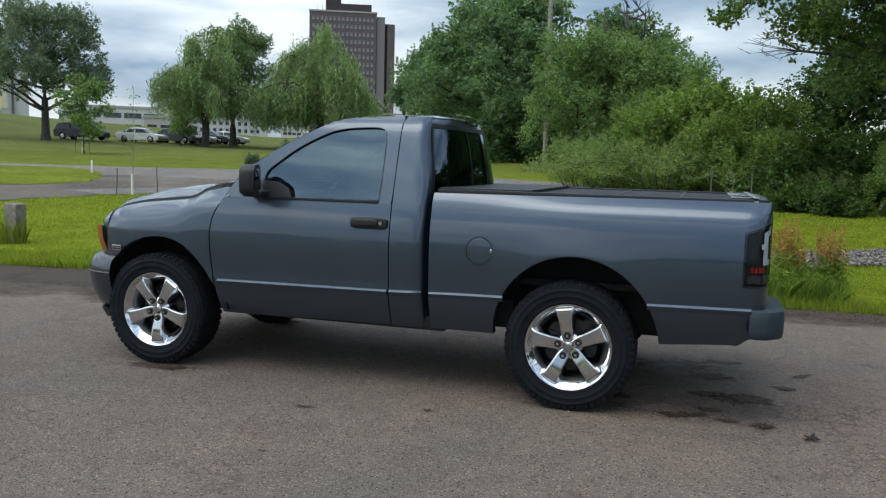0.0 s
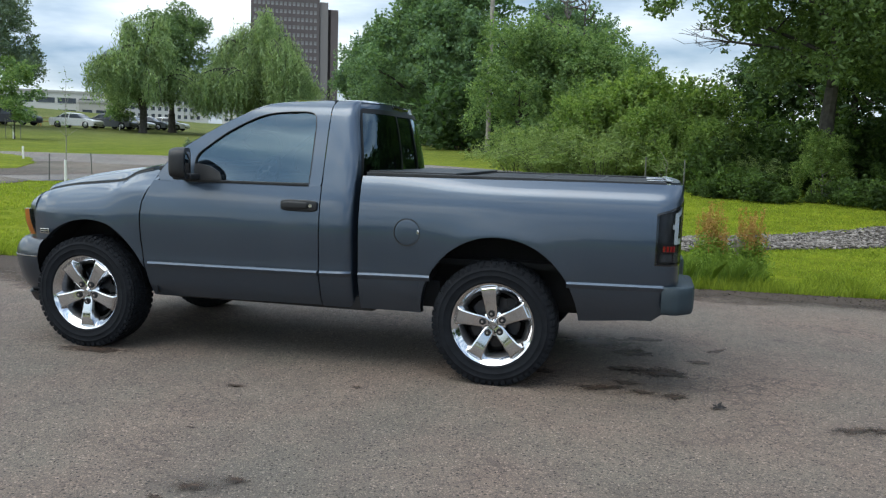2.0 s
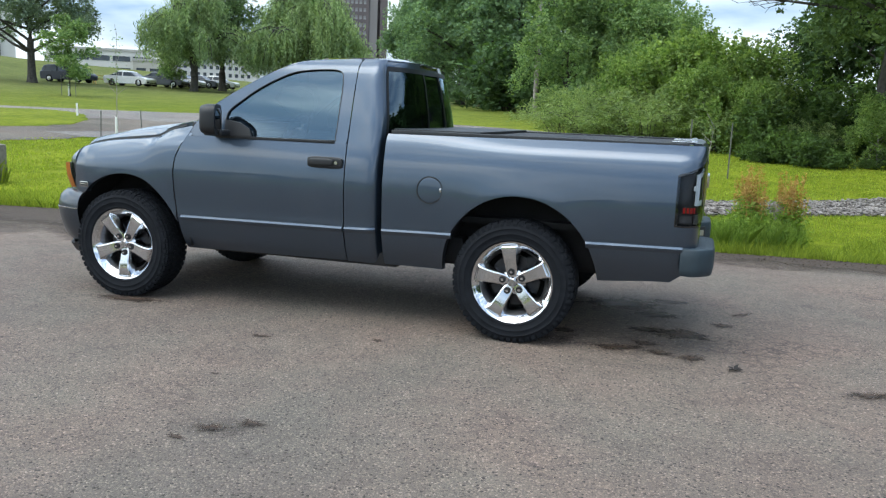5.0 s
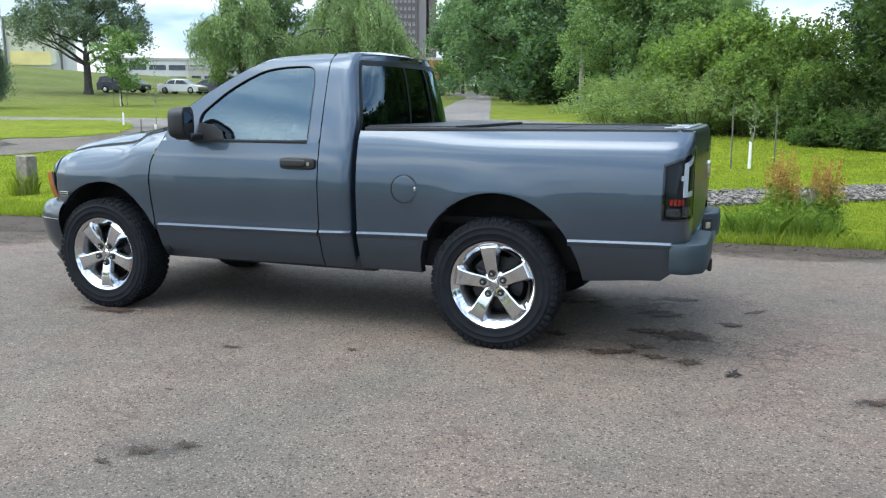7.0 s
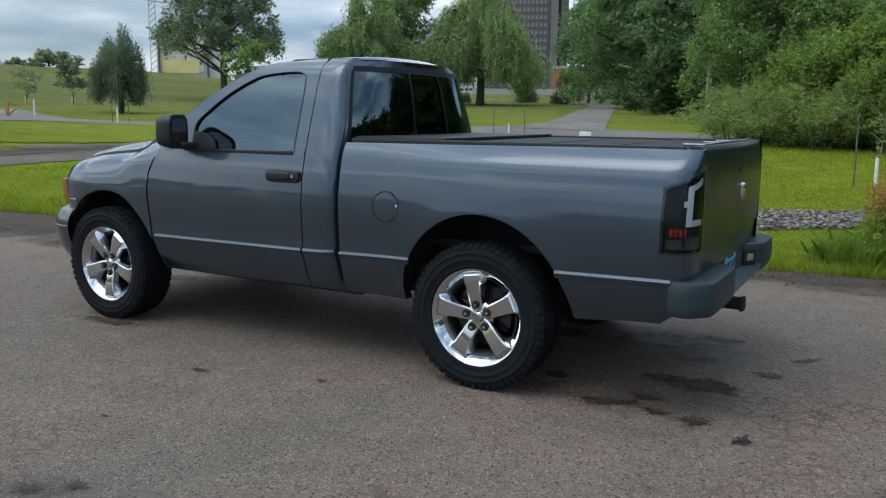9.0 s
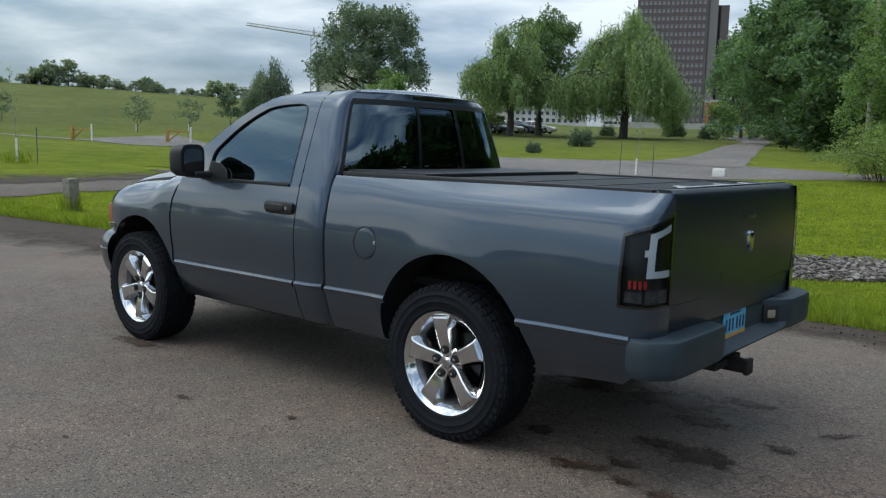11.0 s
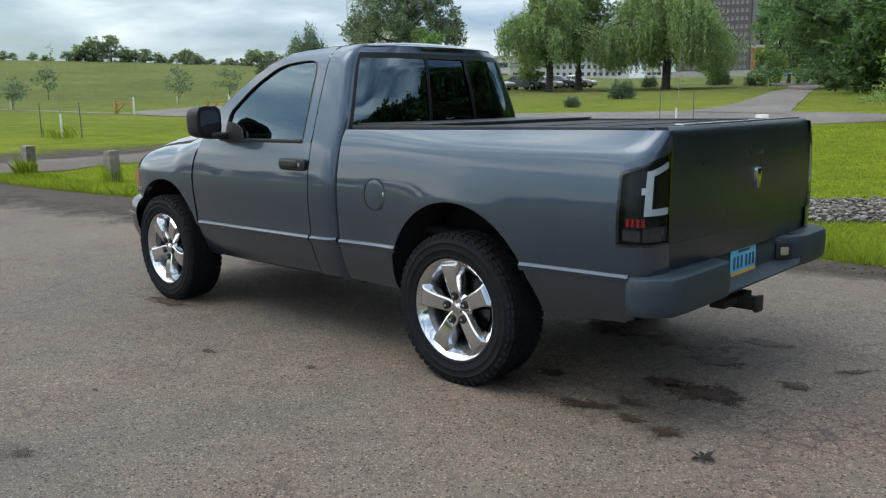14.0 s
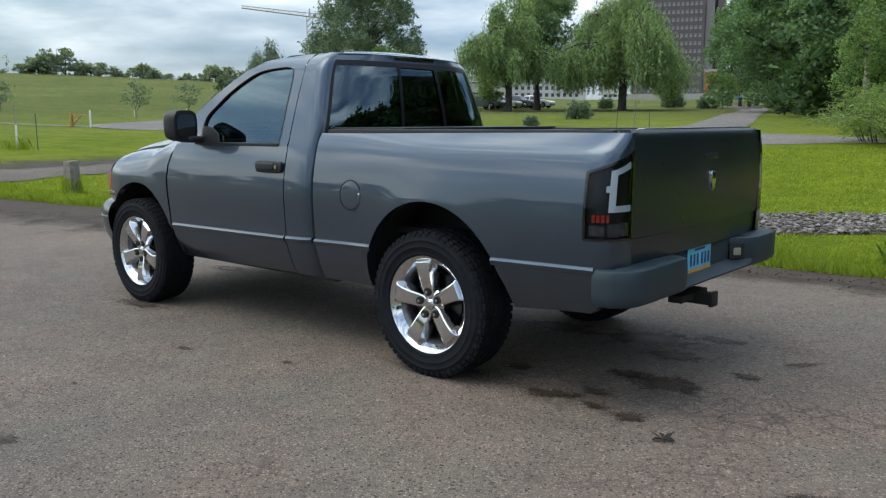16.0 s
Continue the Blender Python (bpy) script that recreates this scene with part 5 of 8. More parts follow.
doors = mirrored("door", door_lower, "paint", truck)
for d_, s in zip(doors, (-1, 1)):
    part("door_frame", door_upper(s), M["paint"], d_)
    wp = part("side_window", window_pane(s), M["glass"], d_, "dark tinted side window")
    wp.visible_shadow = False
    part("window_seal", window_seal(s), M["black"], d_)
    part("belt_seal", belt_seal(s), M["black"], d_)
    # handle
    hb = pill(-1.37, s * 0.95, 1.128, 0.266, 0.03, 0.078, 0.42)
    handle = part("door_handle", hb, M["black"], d_, "black paddle door handle")
    part("grip", pill(-1.392, s * 0.966, 1.131, 0.19, 0.034, 0.05, 0.5), M["black"], handle)
    part("lock", cyl((-1.278, s * 0.96, 1.13), (-1.278, s * 0.974, 1.13), 0.013), M["silver"], handle)


def cab_corner(s):
    """Panel behind the door, rolling round to the cab's back."""
    zs = [0.43 + (1.858 - 0.43) * j / 38 for j in range(39)]
    plan = [(SEAM + 0.004, 0.0), (-1.15, 0.0), (-1.09, 0.001), (-1.055, 0.004), (-1.03, 0.009), (-1.01, 0.018), (-0.996, 0.03), (-0.988, 0.042), (-0.984, 0.056)]
    rows = []
    for x, inn in plan:
        col = []
        for z in zs:
            back = 0.065 * smoothstep(1.35, 1.86, z)
            xx = x - back * (x - SEAM) / (-0.984 - SEAM)
            w = (side_w(-1.1, z) if z < 1.262 else green_w(z)) - inn
            col.append(Vector((xx, s * w, z)))
        rows.append(col)
    return [v for c in rows for v in c], grid_faces(len(rows), len(zs))


mirrored("cab_corner", cab_corner, "paint", truck)




def back_surface(t, z):
    """Cab back: t from -1 to 1 across, bulging to the rear and narrowing like the cab's sides."""
    hw = green_w(z) - 0.054 if z > 1.262 else side_w(-1.1, z) - 0.054
    x = -0.984 + 0.125 * (1 - abs(t) ** 3.4) - 0.065 * smoothstep(1.35, 1.86, z) - 0.03 * smoothstep(1.7, 1.86, z) * (1 - t * t)
    return Vector((x, t * hw, z))


def roof():
    fs_ = [0.0, 0.05, 0.13, 0.28, 0.45, 0.62, 0.78, 0.88, 0.94, 0.975, 1.0]
    rows = []
    for f in fs_:
        col = []
        for j in range(25):
            t = -1 + 2 * j / 24
            front = -1.70 - 0.07 * (1 - t * t)
            rear = back_surface(t, 1.852).x + 0.003
            x = front + (rear - front) * f
            zt = 1.858 - 0.05 * smoothstep(0.3, 0.0, f) - 0.012 * smoothstep(0.86, 1.0, f)
            rise = 0.034 * (1 - t * t) * (1 - 0.75 * smoothstep(0.8, 1.0, f))
            col.append(Vector((x, t * (0.625 - 0.02 * smoothstep(0.9, 1.0, f)), zt + rise)))
        rows.append(col)
    vs = [v for c in rows for v in c]
    return vs, grid_faces(len(fs_), 25)


part("roof", roof(), M["paint"], truck)


def sheet(t0, t1, z0, z1, nt, nz, off=0.0, fn=back_surface):
    vs = []
    for i in range(nt):
        for j in range(nz):
            v = fn(t0 + (t1 - t0) * i / (nt - 1), z0 + (z1 - z0) * j / (nz - 1))
            vs.append(v + Vector((off, 0, 0)))
    return vs, grid_faces(nt, nz)


part("cab_back", join_geo([sheet(-1, 1, 0.5, 1.315, 25, 8), sheet(-1, 1, 1.79, 1.853, 25, 5), sheet(-1, -0.955, 1.315, 1.79, 3, 12), sheet(0.955, 1, 1.315, 1.79, 3, 12)]), M["paint"], truck)
rw = part("rear_window", join_geo([sheet(-0.985, 0.985, 1.305, 1.33, 25, 2, 0.006), sheet(-0.985, 0.985, 1.775, 1.808, 25, 3, 0.006), sheet(-0.985, -0.962, 1.33, 1.775, 3, 12, 0.006), sheet(0.962, 0.985, 1.33, 1.775, 3, 12, 0.006),
                                   sheet(-0.29, -0.25, 1.33, 1.775, 3, 6, 0.007), sheet(0.25, 0.29, 1.33, 1.775, 3, 6, 0.007), sheet(-0.26, 0.26, 1.33, 1.342, 5, 2, 0.007)]), M["frame"], truck, "black-framed rear window")
for a, b in [(-0.966, -0.28), (-0.26, 0.26), (0.28, 0.966)]:
    p_ = part("pane", sheet(a, b, 1.325, 1.78, 13, 12, -0.004 if a == -0.26 else 0.002), M["rearglass"], rw, "dark tinted glass")
    p_.visible_shadow = False
bl = bmesh.new()
add_bm(bl, box(-0.963, 0, 1.836, 0.04, 0.4, 0.024, 0.008))
blp = part("brake_light", bl, M["gloss"], truck, "black high brake light")
part("lens", box(-0.943, 0, 1.836, 0.008, 0.14, 0.014, 0.003), M["lens_dark"], blp)


def windscreen_pt(t, f):
    """f from the cowl (0) to the roof edge (1)."""
    lo = Vector((-2.40 - 0.22 * (1 - t * t), t * 0.80, 1.345 + 0.02 * (1 - t * t)))
    hi = Vector((-1.70 - 0.07 * (1 - t * t), t * 0.63, 1.80 + 0.03 * (1 - t * t)))
    return lo.lerp(hi, f) + Vector((-0.0, 0, 0.02 * math.sin(f * math.pi)))


ws = part("windscreen", ([windscreen_pt(-1 + i / 8, j / 8) for i in range(17) for j in range(9)], grid_faces(17, 9)), M["glass"], truck)
ws.visible_shadow = False


def a_pillar(s):
    vs = []
    line = [(-2.50, 1.262), (-2.44, 1.372), (-2.325, 1.488), (-2.16, 1.596), (-1.995, 1.69), (-1.83, 1.771), (-1.66, 1.823), (-1.5, 1.846)]
    pts = smooth_line([(*p, 0) for p in line], 24)
    for i, p in enumerate(pts):
        f = max(0, min(1, (p.y - 1.345) / (1.80 - 1.345)))
        q = windscreen_pt(s, f)
        a = Vector((p.x, s * green_w(p.y), p.y))
        vs += [a, a.lerp(q, 0.35) + Vector((-0.012, s * 0.008, 0.012)), a.lerp(q, 0.75) + Vector((-0.01, 0, 0.01)), q]
    return vs, grid_faces(24, 4)


mirrored("a_pillar", a_pillar, "paint", truck)
cw = bmesh.new()
add_bm(cw, box(-2.49, 0, 1.335, 0.16, 1.5, 0.05, 0.012))
cowl = part("cowl", cw, M["black"], truck, "black cowl grille below the windscreen")
for y0 in (-0.62, 0.02):
    wb = bmesh.new()
    add_bm(wb, cyl((-2.45, y0, 1.37), (-2.37, y0 + 0.5, 1.385), 0.009, 0.007, 8))
    add_bm(wb, cyl((-2.50, y0 - 0.06, 1.365), (-2.41, y0 + 0.24, 1.39), 0.012, 0.009, 8))
    part("wiper", wb, M["black"], cowl)

# door mirrors
for s in (-1, 1):
    turn = Matrix.Translation((-2.20, s * 1.055, 1.392)) @ Matrix.Rotation(radians(-s * 20), 4, "Z")
    mb = bmesh.new()
    bmesh.ops.create_uvsphere(mb, u_segments=40, v_segments=24, radius=1.0)
    for v in mb.verts:          # a squarish shell, domed towards the front
        c = [math.copysign(abs(q) ** 0.56, q) for q in (v.co.y, v.co.z)]
        v.co = Vector((0.042 * math.copysign(min(1, abs(v.co.x) * (6 if v.co.x > 0 else 1.6)), v.co.x) * (1 if v.co.x > 0 else 1.5), 0.128 * c[0], 0.108 * c[1]))
    bmesh.ops.transform(mb, matrix=turn, verts=mb.verts)
    mir = part("door_mirror", mb, M["black"], truck, "black door mirror on a triangular base", angle=60)
    mg = bmesh.new()
    bmesh.ops.create_circle(mg, cap_ends=True, segments=48, radius=1.0)
    for v in mg.verts:
        v.co = Vector((0.0445, 0.098 * math.copysign(abs(v.co.x) ** 0.56, v.co.x), 0.079 * math.copysign(abs(v.co.y) ** 0.56, v.co.y)))
    bmesh.ops.transform(mg, matrix=turn, verts=mg.verts)
    part("mirror_glass", mg, M["mirror"], mir)
    fb = bmesh.new()
    add_bm(fb, box(-2.215, s * 0.95, 1.296, 0.15, 0.17, 0.045, 0.02, 3))
    part("mirror_arm", fb, M["black"], mir)
    tri = [Vector((x, s * (green_w(z) + o), z)) for o in (0.0, 0.014) for x, z in ((-2.19, 1.275), (-1.97, 1.28), (-2.0, 1.335), (-2.08, 1.375), (-2.19, 1.39))]
    part("mirror_base", (tri, [(0, 1, 2, 3, 4), (9, 8, 7, 6, 5)] + [(k, (k + 1) % 5, 5 + (k + 1) % 5, 5 + k) for k in range(5)]), M["black"], mir)

# body mouldings, climbing a little towards the rear
MOULD = [(-2.55, 0.654), (-1.26, 0.667), (-0.45, 0.687), (0.47, 0.711), (1.05, 0.722)]


def moulding(x0, x1, wf):
    def fn(s):
        xs = cols(x0, x1, max(3, int((x1 - x0) / 0.02)))
        vs = []
        for x in xs:
            w = wf(x)
            for dy, dz in ((-0.01, 0.022), (0.010, 0.019), (0.017, 0.006), (0.013, -0.008), (0.004, -0.02), (-0.012, -0.022)):
                vs.append(Vector((x, s * (w + dy), interp(x, MOULD) + dz)))
        n = len(xs)
        fs = grid_faces(n, 6)
        fs += [tuple(range(6)), tuple((n - 1) * 6 + k for k in range(5, -1, -1))]
        return vs, fs
    return fn


CAB_ROLL = [(-1.15, 0.0), (-1.09, 0.001), (-1.055, 0.004), (-1.03, 0.009), (-1.01, 0.018), (-0.996, 0.03), (-0.988, 0.042)]
for x0, x1 in ((-2.535, SEAM - 0.008), (SEAM + 0.008, -0.994), (-0.934, -0.43), (0.47, 1.062)):
    mirrored("side_moulding", moulding(x0, x1, lambda x: side_w(x, interp(x, MOULD)) - (interp(x, CAB_ROLL) if -1.15 < x < -0.96 else 0)), "paint", truck)


# bed
def bed_top(x):
    return 1.345 + 0.012 * smoothstep(-0.9, 1.0, x)


CORNER = [(0.955, 0.0), (1.0, 0.0), (1.06, 0.004), (1.106, 0.022), (1.136, 0.062), (1.151, 0.118), (1.156, 0.185)]
GATE_W = 0.815        # half width at the tailgate's shut line
CORNER_U = [0.0, 0.0]   # share of the way round the corner at each of its points
for (xa, ya), (xb, yb) in zip(CORNER[1:], CORNER[2:]):
    CORNER_U.append(CORNER_U[-1] + math.hypot(xb - xa, yb - ya))
CORNER_U = [u / CORNER_U[-1] for u in CORNER_U]


LAMP_RISE = 0.10     # the lamp opening climbs towards the tailgate


def bedside(s):
    xs = cols(-0.938, 0.955, 34, arch_cols("R", -0.938, 0.955))
    plan = [(x, 0.0) for x in xs if x < 0.954] + CORNER
    levels = [0.56, 0.62, 0.69, 0.75, 0.80, 0.868, 0.93, 1.0, 1.07, 1.14, 1.18, 1.215, 1.25, 1.28, 1.31, 1.335]
    rise = {10: 0.7, 11: 1.0, 12: 0.8, 13: 0.6, 14: 0.42, 15: 0.2, 16: 0.06}
    n = len(levels) + 2
    rows = []
    for x, inn in plan:
        floor = 0.435 if x < 0 else 0.466 + 0.034 * smoothstep(0.5, 1.0, x) if x < 1.03 else 0.55
        zb, zt = arch_floor(x, floor, "R"), bed_top(x)
        col = []
        for k in range(n):
            z = ([floor] + levels + [zt])[k]
            if x >= 0.955:      # levels meet the lamp opening
                z += LAMP_RISE * CORNER_U[CORNER.index((x, inn))] * rise.get(k, 0)
            elif k <= 8:
                z = zb + (1.0 - zb) * k / 8
            col.append(Vector((x, s * (side_w(x, z) - inn / 0.185 * (side_w(1.0, z) - GATE_W)), z)))
        rows.append(col)
    nc = len(plan)
    first = nc - len(CORNER)

    def skip(i, j):
        return i >= first + 1 and 6 <= j < 11
    vs = [v for c in rows for v in c]
    fs = grid_faces(nc, n, skip=skip)
    o = len(vs)
    for i in range(nc):
        v = vs[i * n]
        vs.append(Vector((v.x, v.y - s * 0.07, v.z)))
    for i in range(nc - 1):
        fs.append((i * n, (i + 1) * n, o + i + 1, o + i))
    o = len(vs)
    for i in range(nc):
        v = vs[i * n + n - 1]
        vs.append(Vector((v.x - (0.02 if i > first else 0), v.y - s * 0.10, v.z + 0.004)))
    for i in range(nc - 1):
        fs.append((i * n + n - 1, (i + 1) * n + n - 1, o + i + 1, o + i))
    o = len(vs)
    for j in range(n):
        v = vs[j]
        vs.append(Vector((v.x, v.y - s * 0.08, v.z)))
    for j in range(n - 1):
        fs.append((j, j + 1, o + j + 1, o + j))
    return vs, fs


mirrored("bedside", bedside, "paint", truck)


def corner_pt(u, z, s, off=0.0):
    """u runs round the rear corner from 0 to 1."""
    P = smooth_line([(x, i, 0) for x, i in CORNER[1:]], 17)
    k = u * 16
    a = P[int(min(15, k))].lerp(P[int(min(15, k)) + 1], k - int(min(15, k)))
    d = Vector((off * u, s * off * (1.2 - u), 0))
    return Vector((a.x, s * (side_w(1.0, z) - a.y / 0.185 * (side_w(1.0, z) - GATE_W)), z)) + d


def lamp_patch(u0, u1, z0, z1, s, off, nu=7, nz=5, thick=0.01, slope=0.0, tilt=0.0):
    vs = []
    for layer in (off, off - thick):
        for i in range(nu):
            u = u0 + (u1 - u0) * i / (nu - 1)
            for j in range(nz):
                vs.append(corner_pt(u, tilt * u + z0 + (z1 + slope * u - z0) * j / (nz - 1), s, layer))
    fs = grid_faces(nu, nz)
    o = nu * nz
    ring = [i * nz for i in range(nu)] + [(nu - 1) * nz + j for j in range(1, nz)] + [i * nz + nz - 1 for i in range(nu - 2, -1, -1)] + [j for j in range(nz - 2, 0, -1)]
    for k in range(len(ring)):
        a, b = ring[k], ring[(k + 1) % len(ring)]
        fs.append((a, b, o + b, o + a))
    return vs, fs


for s in (-1, 1):
    tl = part("tail_light", lamp_patch(0.0, 1.0, 0.868, 1.18, s, -0.022, 13, 7, slope=LAMP_RISE), M["lens_dark"], truck, "smoked tail light with a white C-shaped bar")
    part("bezel", join_geo([lamp_patch(0, 1, 0.864, 0.876, s, 0.002), lamp_patch(0, 1, 1.168, 1.182, s, 0.002, 9, tilt=LAMP_RISE), lamp_patch(0, 0.05, 0.87, 1.18, s, 0.002, 3), lamp_patch(0.95, 1, 0.87, 1.27, s, 0.004, 3)]), M["gloss"], tl)
    part("light_bar", join_geo([lamp_patch(0.43, 0.56, 1.0, 1.188, s, -0.004, 4, 8), lamp_patch(0.43, 0.95, 0.998, 1.026, s, -0.004), lamp_patch(0.46, 0.92, 1.121, 1.149, s, -0.004, tilt=0.082), lamp_patch(0.37, 0.45, 1.09, 1.118, s, -0.004, 3)]), M["lens_white"], tl)
    for k in range(4):
        part("red_segment", lamp_patch(0.16 + 0.08 * k, 0.21 + 0.08 * k, 0.952, 0.986, s, -0.005, 3, 3), M["red"], tl)
    part("reverse_lamp", lamp_patch(0.42, 0.92, 0.885, 0.945, s, -0.006, 6, 3), M["lens_grey"], tl, "smoked clear reverse lamp")
    part("reflector", lamp_patch(0.1, 0.38, 0.89, 0.935, s, -0.008, 5, 3), M["lens_grey"], tl)
    ln_ = part("lens", lamp_patch(0.02, 0.98, 0.872, 1.176, s, 0.002, 13, 7, 0.003, slope=LAMP_RISE), M["clear"], tl)
    ln_.visible_shadow = False

# fuel flap
ff = part("fuel_door", lathe([(0.0, 0.006), (0.07, 0.006), (0.083, 0.004), (0.086, -0.004)], seg=40), M["paint"], truck)
ff.matrix_local = Matrix.Translation((-0.594, -side_w(-0.594, 0.985) + 0.001, 0.985)) @ Matrix.Rotation(math.pi, 4, "Z") @ Matrix.Rotation(math.atan((side_w(-0.594, 0.90) - side_w(-0.594, 1.07)) / 0.17), 4, "X")
ring = part("rim_gap", lathe([(0.0865, 0.001), (0.0865, 0.0055), (0.0925, 0.0055), (0.0925, 0.001)], seg=40, close=True), M["black"], ff)
# small silver block stands for a glint at the flap's edge
part("notch_glint", box(-0.078, 0.006, 0.004, 0.014, 0.01, 0.026, 0.003), M["silver"], ff)


# tailgate
def gate_pt(t, z):
    x = 1.146 + 0.014 * math.sin(math.pi * (z - 0.76) / 0.6) + 0.026 * (1 - t * t) - 0.02 * smoothstep(1.335, 1.372, z) ** 2
    return Vector((x, t * (GATE_W - 0.003 - 0.004 * smoothstep(1.3, 1.37, z)), z))


def gate():
    zs = [0.74, 0.745, 0.80, 0.86, 0.866, 0.9, 1.0, 1.1, 1.2, 1.28, 1.32, 1.345, 1.36, 1.37]
    vs = []
    for i in range(25):
        for z in zs:
            v = gate_pt(-1 + i / 12, z)
            if z in (0.74, 0.745, 0.80, 0.86):
                v.x -= 0.006
            vs.append(v)
    n = len(zs)
    fs = grid_faces(25, n)
    o = len(vs)
    for i in range(25):
        vs.append(vs[i * n + n - 1] + Vector((-0.05, 0, 0.0)))
    for i in range(24):
        fs.append((i * n + n - 1, (i + 1) * n + n - 1, o + i + 1, o + i))
    for e in (0, 24):
        o2 = len(vs)
        for j in range(n):
            vs.append(vs[e * n + j] + Vector((-0.06, 0, 0)))
        for j in range(n - 1):
            fs.append((e * n + j, e * n + j + 1, o2 + j + 1, o2 + j))
    return vs, fs


tg = part("tailgate", gate(), M["paint_dimmed"], truck)
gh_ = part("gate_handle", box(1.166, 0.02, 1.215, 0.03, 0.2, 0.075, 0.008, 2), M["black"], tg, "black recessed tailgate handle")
part("handle_pull", box(1.181, 0.02, 1.224, 0.012, 0.15, 0.03, 0.005), M["paint_dimmed"], gh_)
# plain shield-shaped badge
sh = [(-0.032, 0.06), (-0.016, 0.068), (0, 0.06), (0.016, 0.068), (0.032, 0.06), (0.036, 0.015), (0.026, -0.035), (0.0, -0.066), (-0.026, -0.035), (-0.036, 0.015)]
vs_ = [Vector((1.184, 0.016 + y * 0.92, 1.092 + z * 0.84)) for y, z in sh] + [Vector((1.201, 0.016 + y * 0.84, 1.092 + z * 0.76)) for y, z in sh] + [Vector((1.205, 0.016 + y * 0.5, 1.092 + z * 0.45)) for y, z in sh]
part("badge", (vs_, [tuple(range(9, -1, -1)), tuple(range(20, 30))] + [(q * 10 + k, q * 10 + (k + 1) % 10, q * 10 + 10 + (k + 1) % 10, q * 10 + 10 + k) for q in (0, 1) for k in range(10)]), M["chrome"], tg, "chrome shield badge")
# tonneau cover: hinged vinyl panels, and a raised lid by the cab
tc = part("tonneau_cover", box(0.10, 0, 1.346, 2.02, 1.56, 0.024, 0.008), M["vinyl"], truck, "black vinyl folding tonneau cover")
for k, x in enumerate((0.2, 0.62)):
    part("panel_joint", box(x, 0, 1.358, 0.022, 1.54, 0.008, 0.003), M["black"], tc)
for s in (-1, 1):
    part("side_rail", box(0.06, s * 0.80, 1.355, 1.98, 0.05, 0.03, 0.008), M["black"], tc)
part("rear_edge", box(1.078, 0.1, 1.373, 0.04, 1.4, 0.008, 0.003), M["silver"], tc)
for y in (-0.35, 0.15, 0.5):
    part("latch", box(1.0, y, 1.366, 0.14, 0.03, 0.012, 0.004), M["silver"], tc)
part("front_panel", box(-0.62, 0.02, 1.368, 0.62, 1.6, 0.024, 0.007), M["black"], tc, "raised black front lid of the cover")
part("bed_floor", box(0.08, 0, 0.78, 2.0, 1.5, 0.04), M["dark"], truck)
for x in (-0.9, 1.09):
    part("bed_wall", box(x, 0, 1.05, 0.03, 1.56, 0.56), M["dark"], truck)


# rear bumper
def bumper_rear():
    prof = [(0.558, -0.03), (0.566, -0.004), (0.58, 0.004), (0.61, 0.008), (0.68, 0.009), (0.722, 0.006), (0.731, 0.002), (0.736, -0.008), (0.736, -0.055)]   # z, x offset
    path = [(1.055, -0.99), (1.10, -1.006), (1.145, -1.004), (1.168, -0.992), (1.228, -0.932), (1.243, -0.90), (1.25, -0.80), (1.252, -0.45), (1.247, -0.40), (1.14, -0.345), (1.14, 0.42), (1.235, 0.54), (1.25, 0.60), (1.25, 0.80), (1.243, 0.90), (1.228, 0.932), (1.168, 0.992), (1.145, 1.004), (1.10, 1.006), (1.055, 0.99)]
    vs = []
    n = len(path)
    for i, (x, y) in enumerate(path):
        a, b = Vector((*path[max(0, i - 1)], 0)), Vector((*path[min(n - 1, i + 1)], 0))
        d = (b - a).normalized()
        nrm = Vector((d.y, -d.x, 0))
        for z, off in prof:
            low = i in (9, 10) and z < 0.61          # only the upper face is set back
            if low:
                vs.append(Vector((1.238 + off, y, z)))
            else:
                vs.append(Vector((x, y, z)) + nrm * off)
    return vs, grid_faces(n, len(prof))


bp = part("rear_bumper", bumper_rear(), M["bumper"], truck, "grey plastic step bumper", angle=30)
part("step_pad", box(1.085, 0, 0.724, 0.10, 1.93, 0.02, 0.006), M["bumper"], bp)
for y, w_ in ((-0.655, 0.56), (0.765, 0.36)):
    part("step_pad", box(1.143, y, 0.728, 0.118, w_, 0.02, 0.006), M["bumper"], bp)
for s in (-1, 1):
    for nm, a, b, mt, off in (("plate_lamp", 0.048, 0.044, "lamp_lens", 0.010), ("lamp_recess", 0.1, 0.095, "black", 0.004)):
        lb = box(0, 0, 0, 0.016, a, b, 0.006)
        bmesh.ops.transform(lb, matrix=Matrix.Translation((1.178 + off * 0.7, s * (0.455 - off * 0.7) if s > 0 else -0.36, 0.655)) @ Matrix.Rotation(-0.65 if s > 0 else 0, 4, "Z"), verts=lb.verts)
        part(nm, lb, M[mt], bp, "small clear plate lamp" if nm == "plate_lamp" else "")
pl = part("number_plate", box(1.153, -0.02, 0.668, 0.006, 0.305, 0.153, 0.003), M["plate_blue"], bp, "blue and gold number plate")
part("gold_band", box(1.157, -0.02, 0.609, 0.003, 0.297, 0.03), M["plate_gold"], pl)
for k, wd in enumerate((0.032, 0.03, 0.032, 0.034, 0.03, 0.033)):
    part("plate_bar", box(1.157, -0.132 + 0.043 * k + (0.015 if k > 2 else 0), 0.671, 0.003, wd * 0.55, 0.062), M["plate_ink"], pl)
part("plate_bar", box(1.157, -0.02, 0.726, 0.003, 0.13, 0.012), M["plate_ink"], pl)
hb = bmesh.new()
